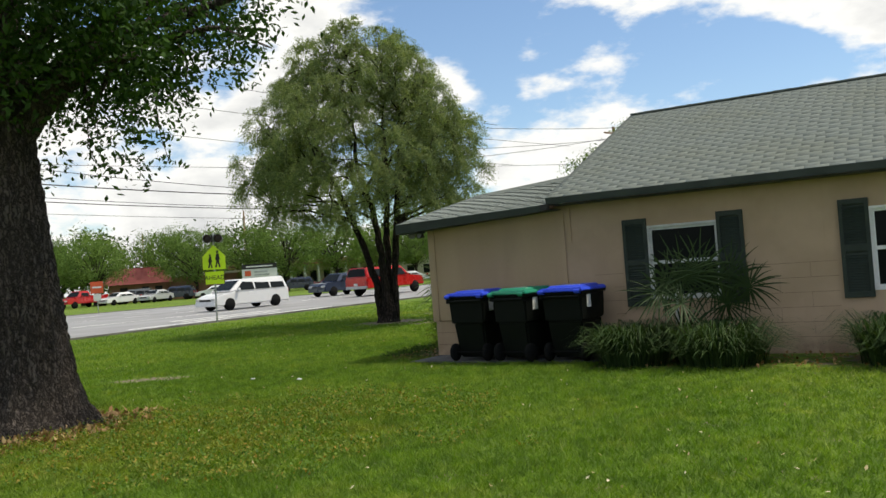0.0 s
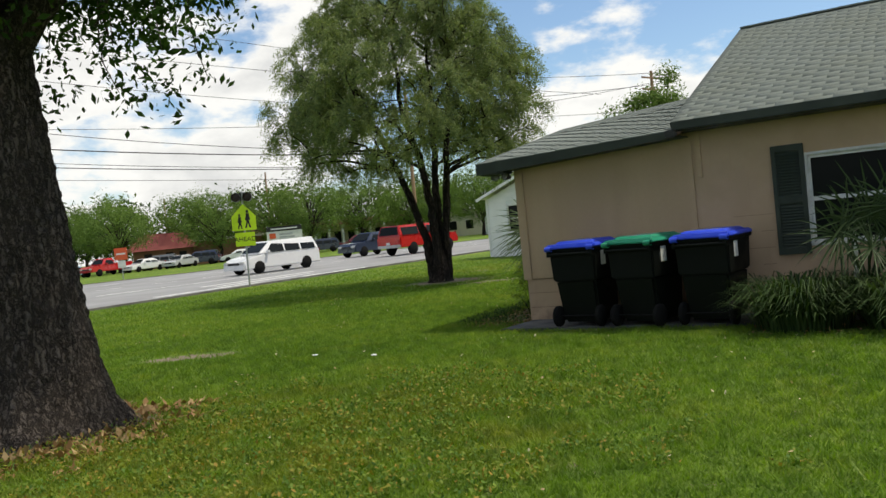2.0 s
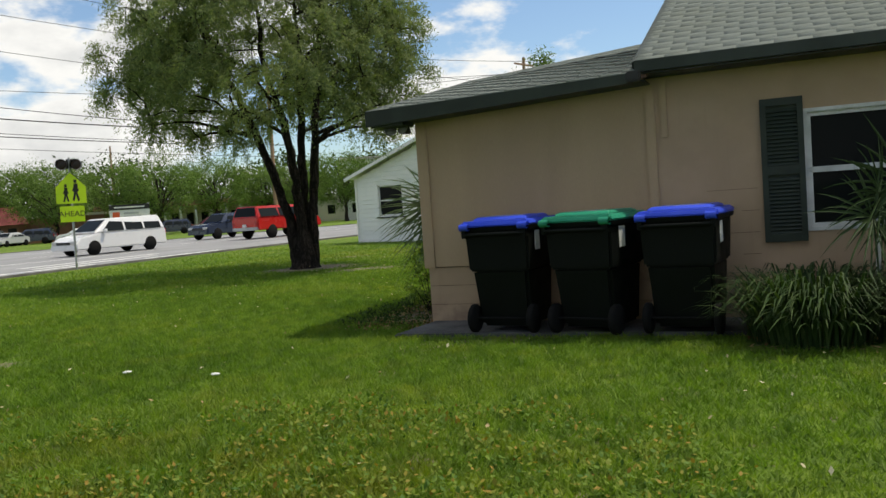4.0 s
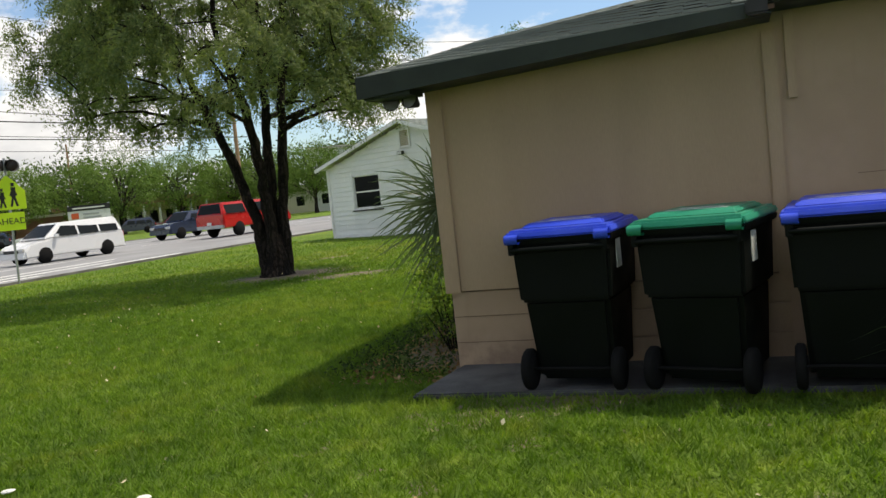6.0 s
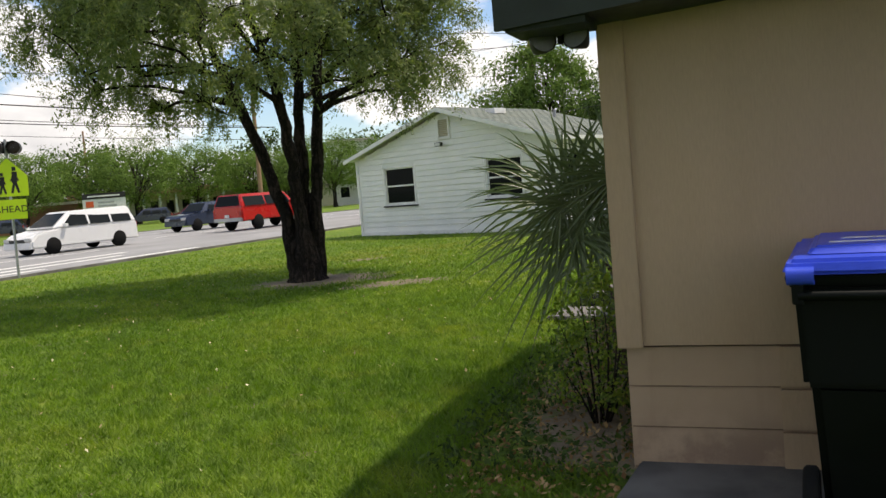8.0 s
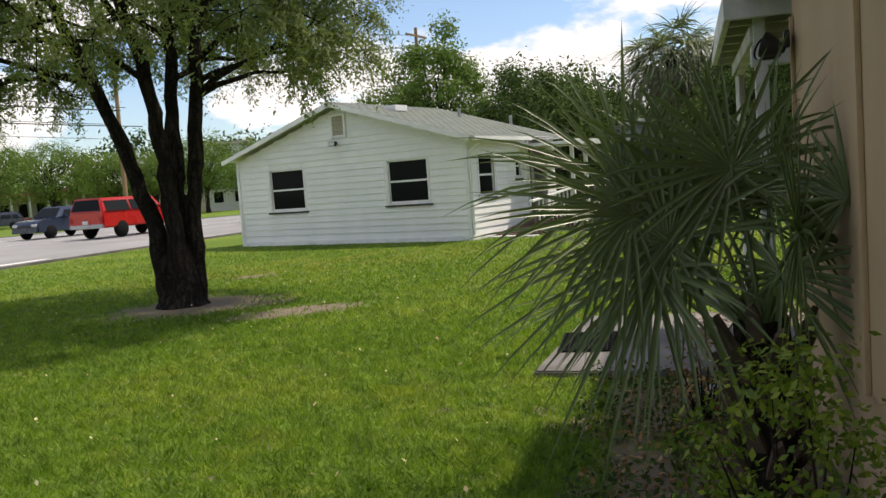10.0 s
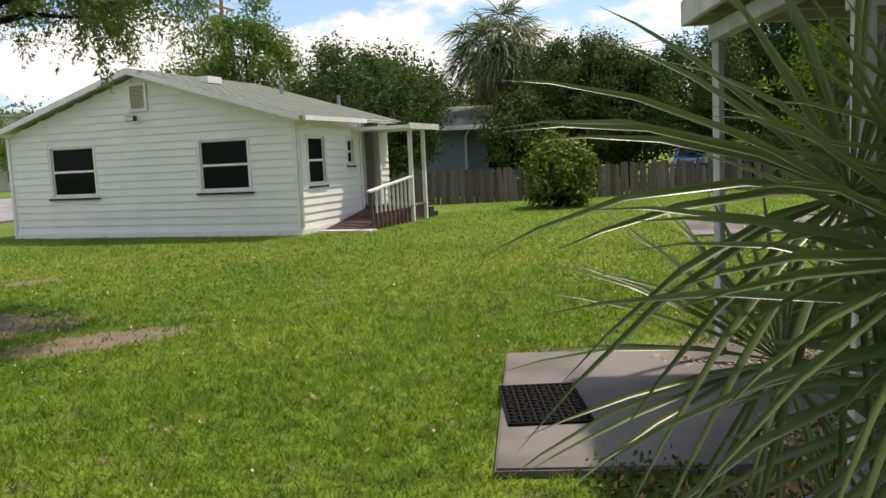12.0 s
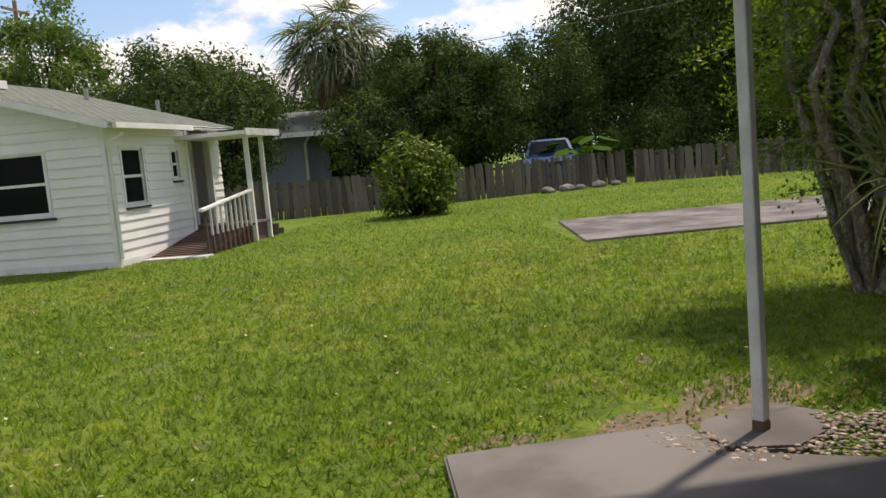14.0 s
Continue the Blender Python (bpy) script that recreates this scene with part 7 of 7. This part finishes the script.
def lawn_grass():
    """Blades thick on the ground along the walk, thinner and broader the farther they stand from it."""
    rng = np.random.default_rng(41)
    p = np.stack([rng.uniform(-18, 24, 7800000), rng.uniform(-3, 46, 7800000)], 1)
    x, y = p[:, 0], p[:, 1]
    far = np.hypot(x + 1.1, np.maximum(y - 16.0, 0) + 1.2 * np.maximum(4.0 - y, 0))
    keep = rng.random(len(p)) < 1 / (1 + (far / 4.0) ** 2)
    p, far = p[keep], far[keep]
    ok = on_lawn(p[:, 0], p[:, 1])
    p, far = p[ok], far[ok]
    x, y = p[:, 0], p[:, 1]
    bare = np.minimum.reduce([((x + 1.75) / 1.5) ** 2 + ((y - 24.9) / 1.2) ** 2, ((x + 0.45) / 1.0) ** 2 + ((y - 23.2) / 0.45) ** 2, ((x + 5.0) / 1.0) ** 2 + ((y - 13.9) / 0.45) ** 2, ((x - 2.9) / 0.7) ** 2 + ((y - 19.85) / 0.35) ** 2, ((x + 0.53) / 0.5) ** 2 + ((y - 28.4) / 0.3) ** 2])
    ok = rng.random(len(p)) < np.clip(bare * 1.1 - 0.25, 0.1, 1)
    p, far = p[ok], far[ok]
    k = len(p)
    a = rng.uniform(0, 2 * np.pi, k)
    tuft = 0.7 + 0.35 * patchy(p[:, 0] * 3, p[:, 1] * 3) + 0.45 * patchy(p[:, 0] * 11, p[:, 1] * 11)
    h = 0.05 * rng.uniform(0.4, 1.15, k) * tuft
    w = np.minimum(0.0095 * (1 + far / 9), 0.022) * rng.uniform(0.6, 1.25, k)
    side = np.stack([np.cos(a), np.sin(a)], 1) * w[:, None] / 2
    tip = rng.normal(0, 0.7, (k, 2)) * h[:, None]
    v = np.stack([np.c_[p - side, np.zeros(k)], np.c_[p + side, np.zeros(k)], np.c_[p + tip, h]], 1).reshape(-1, 3)
    raw("lawn_grass", v, np.arange(3 * k).reshape(-1, 3), "blade", None, "short coarse green lawn grass", kind="stuff", category="grass")


lawn_grass()


def ground_litter(name, count, region, size, seed, material, label, category="leaves", lift=0.035):
    rng = np.random.default_rng(seed)
    p = scatter(count, region, seed)
    at = np.c_[p, rng.uniform(0.0, lift, len(p))]
    v, f = leaf_quads(at, size, rng, 0.6, 0.0, 4.0)
    v[:, 2] = np.clip(v[:, 2], 0.003, 0.2)
    return raw(name, v, f, material, None, label, kind="stuff", category=category)


def _h(x, y):
    c, s = math.cos(radians(30)), math.sin(radians(30))
    return (x + 0.22) * c - (y - 14.12) * s, (x + 0.22) * s + (y - 14.12) * c


ground_litter("weeds", 52000, (-6.0, 2.6, 5.6, 12.0, lambda x, y: (((x + 2.3) / 3.0) ** 2 + ((y - 8.5) / 2.4) ** 2 < 1.9 * patchy(x * 1.7, y * 1.7) * patchy(x * 5 + 2, y * 4) + 0.12)), 0.032, 51, "weed_leaf", "low weeds and orange-brown leaves in the lawn", "weeds", 0.10)
ground_litter("leaf_litter", 5200, (-6.2, -3.2, 7.9, 10.6, lambda x, y: ((x + 4.85) ** 2 + (y - 9.3) ** 2 < 1.9 * patchy(x * 5, y * 5) + 0.7)), 0.08, 52, "dry", "brown fallen oak leaves round the trunk")
ground_litter("leaf_litter", 9000, (1.5, 12, 6, 14.5, lambda x, y: (_h(x, y)[0] > 3.2) & (_h(x, y)[1] < 0.0) & (_h(x, y)[1] > -1.55)), 0.06, 53, "dry", "brown leaf mulch along the house wall")
ground_litter("leaf_litter", 9000, (-1.6, 1.6, 13.5, 18.6, lambda x, y: (_h(x, y)[0] < 0.0) & (_h(x, y)[0] > -0.75 - 0.3 * patchy(x * 5, y * 5)) & (_h(x, y)[1] > -0.5) & (_h(x, y)[1] < 4.2)), 0.04, 54, "dry", "dry twigs and leaves along the side wall")
ground_litter("leaf_litter", 2600, (1.95, 5.5, 18.2, 21.2, lambda x, y: np.abs((x - 2.05) * 0.61 + (y - 20.3) * 0.79 - 0.12) < 0.1 + 0.22 * patchy(x * 5, y * 5)), 0.034, 55, "dry", "fallen leaves along the patio edge")
ground_litter("leaf_litter", 800, (2.6, 5.8, 17.6, 20.6, lambda x, y: ((x - 3.2) ** 2 + (y - 19.25) ** 2 > 0.16) & ((x - 3.5) ** 2 * 0.5 + (y - 19.5) ** 2 < 1.3 * patchy(x * 5, y * 5))), 0.032, 57, "dry", "fallen leaves round the post footing")
ground_litter("fallen_leaf_scatter", 1500, (-7, 9, 4, 30, on_lawn), 0.035, 56, "straw", "scattered dry leaves and pale bits on the lawn", "leaves", 0.08)


def low_cover(seed=60):
    rng = np.random.default_rng(seed)
    p = scatter(16000, (-1.4, 1.9, 13.6, 18.6, lambda x, y: (_h(x, y)[0] < 0.0) & (_h(x, y)[0] > -1.05) & (_h(x, y)[1] > -0.3) & (_h(x, y)[1] < 4.1)), seed)
    p = p[patchy(p[:, 0] * 4, p[:, 1] * 4) > 0.35]
    v, f = leaf_quads(np.c_[p, rng.uniform(0.01, 0.12, len(p))], 0.04, rng, 0.5, 0, 1.0)
    raw("ground_cover", v, f, "dark_leaf", None, "thin dark green ground cover beside the wall", kind="stuff", category="weeds")


low_cover()
_fl = thing("survey_flag", pose(-2.95, 5.35, 0), "small blue plastic marker flag in the grass", "marker flag")
raw("wire_stem", *tube([(0, 0, 0), (0, 0, 0.22)], [0.003, 0.003], 5), "steel", _fl)
raw("flag", [(0, 0, 0.13), (0.015, 0.01, 0.22), (0.045, 0.0, 0.19), (0.04, -0.01, 0.1)], [(0, 1, 2, 3)], "lid_blue", _fl)
for i, (x, y) in enumerate(((-2.22, 12.12), (-3.0, 12.6))):
    b = bmesh.new()
    bmesh.ops.create_icosphere(b, subdivisions=2, radius=0.028)
    for v in b.verts:
        v.co = Vector((v.co.x * 1.4, v.co.y, v.co.z * 0.4)) * (1 + 0.3 * noise.noise(v.co * 30 + Vector((i, 0, 0))))
    ob = part("paper_scrap", b, "paper", None, "crumpled scrap of white litter on the lawn")
    ob.location = (x, y, 0.045)
    tagged(ob, category="litter", group="litter scraps on the lawn")
for i, (x, y, r) in enumerate(((1.5, 17.12, 0), (1.66, 17.3, 25), (1.42, 17.3, -15), (1.78, 17.12, 60))):
    ob = boxed("slate_piece", (-0.14, 0.14, -0.09, 0.09, 0.0, 0.03), "blue_grey", None, "flat piece of grey slate lying by the patio", 0.006)
    ob.matrix_world = pose(x, y, 0.01 + 0.02 * (i % 2), 3 * i, 2, r)
    tagged(ob, category="slate", group="loose slates by the patio")
for i, (x, y, s) in enumerate(((19.3, 34.3, 0.2), (20.0, 34.1, 0.22), (20.6, 34.0, 0.16), (21.2, 33.8, 0.2), (21.9, 33.6, 0.14))):
    b = bmesh.new()
    bmesh.ops.create_icosphere(b, subdivisions=2, radius=s)
    for v in b.verts:
        v.co = Vector((v.co.x * 1.3, v.co.y, v.co.z * 0.7)) * (1 + 0.35 * noise.noise(v.co * 4 + Vector((i * 3, 0, 0))))
    ob = part("rock", b, "old", None, "rough grey rock at the foot of the fence")
    ob.location = (x, y, s * 0.35)
    tagged(ob, category="rock", group="rocks by the fence")
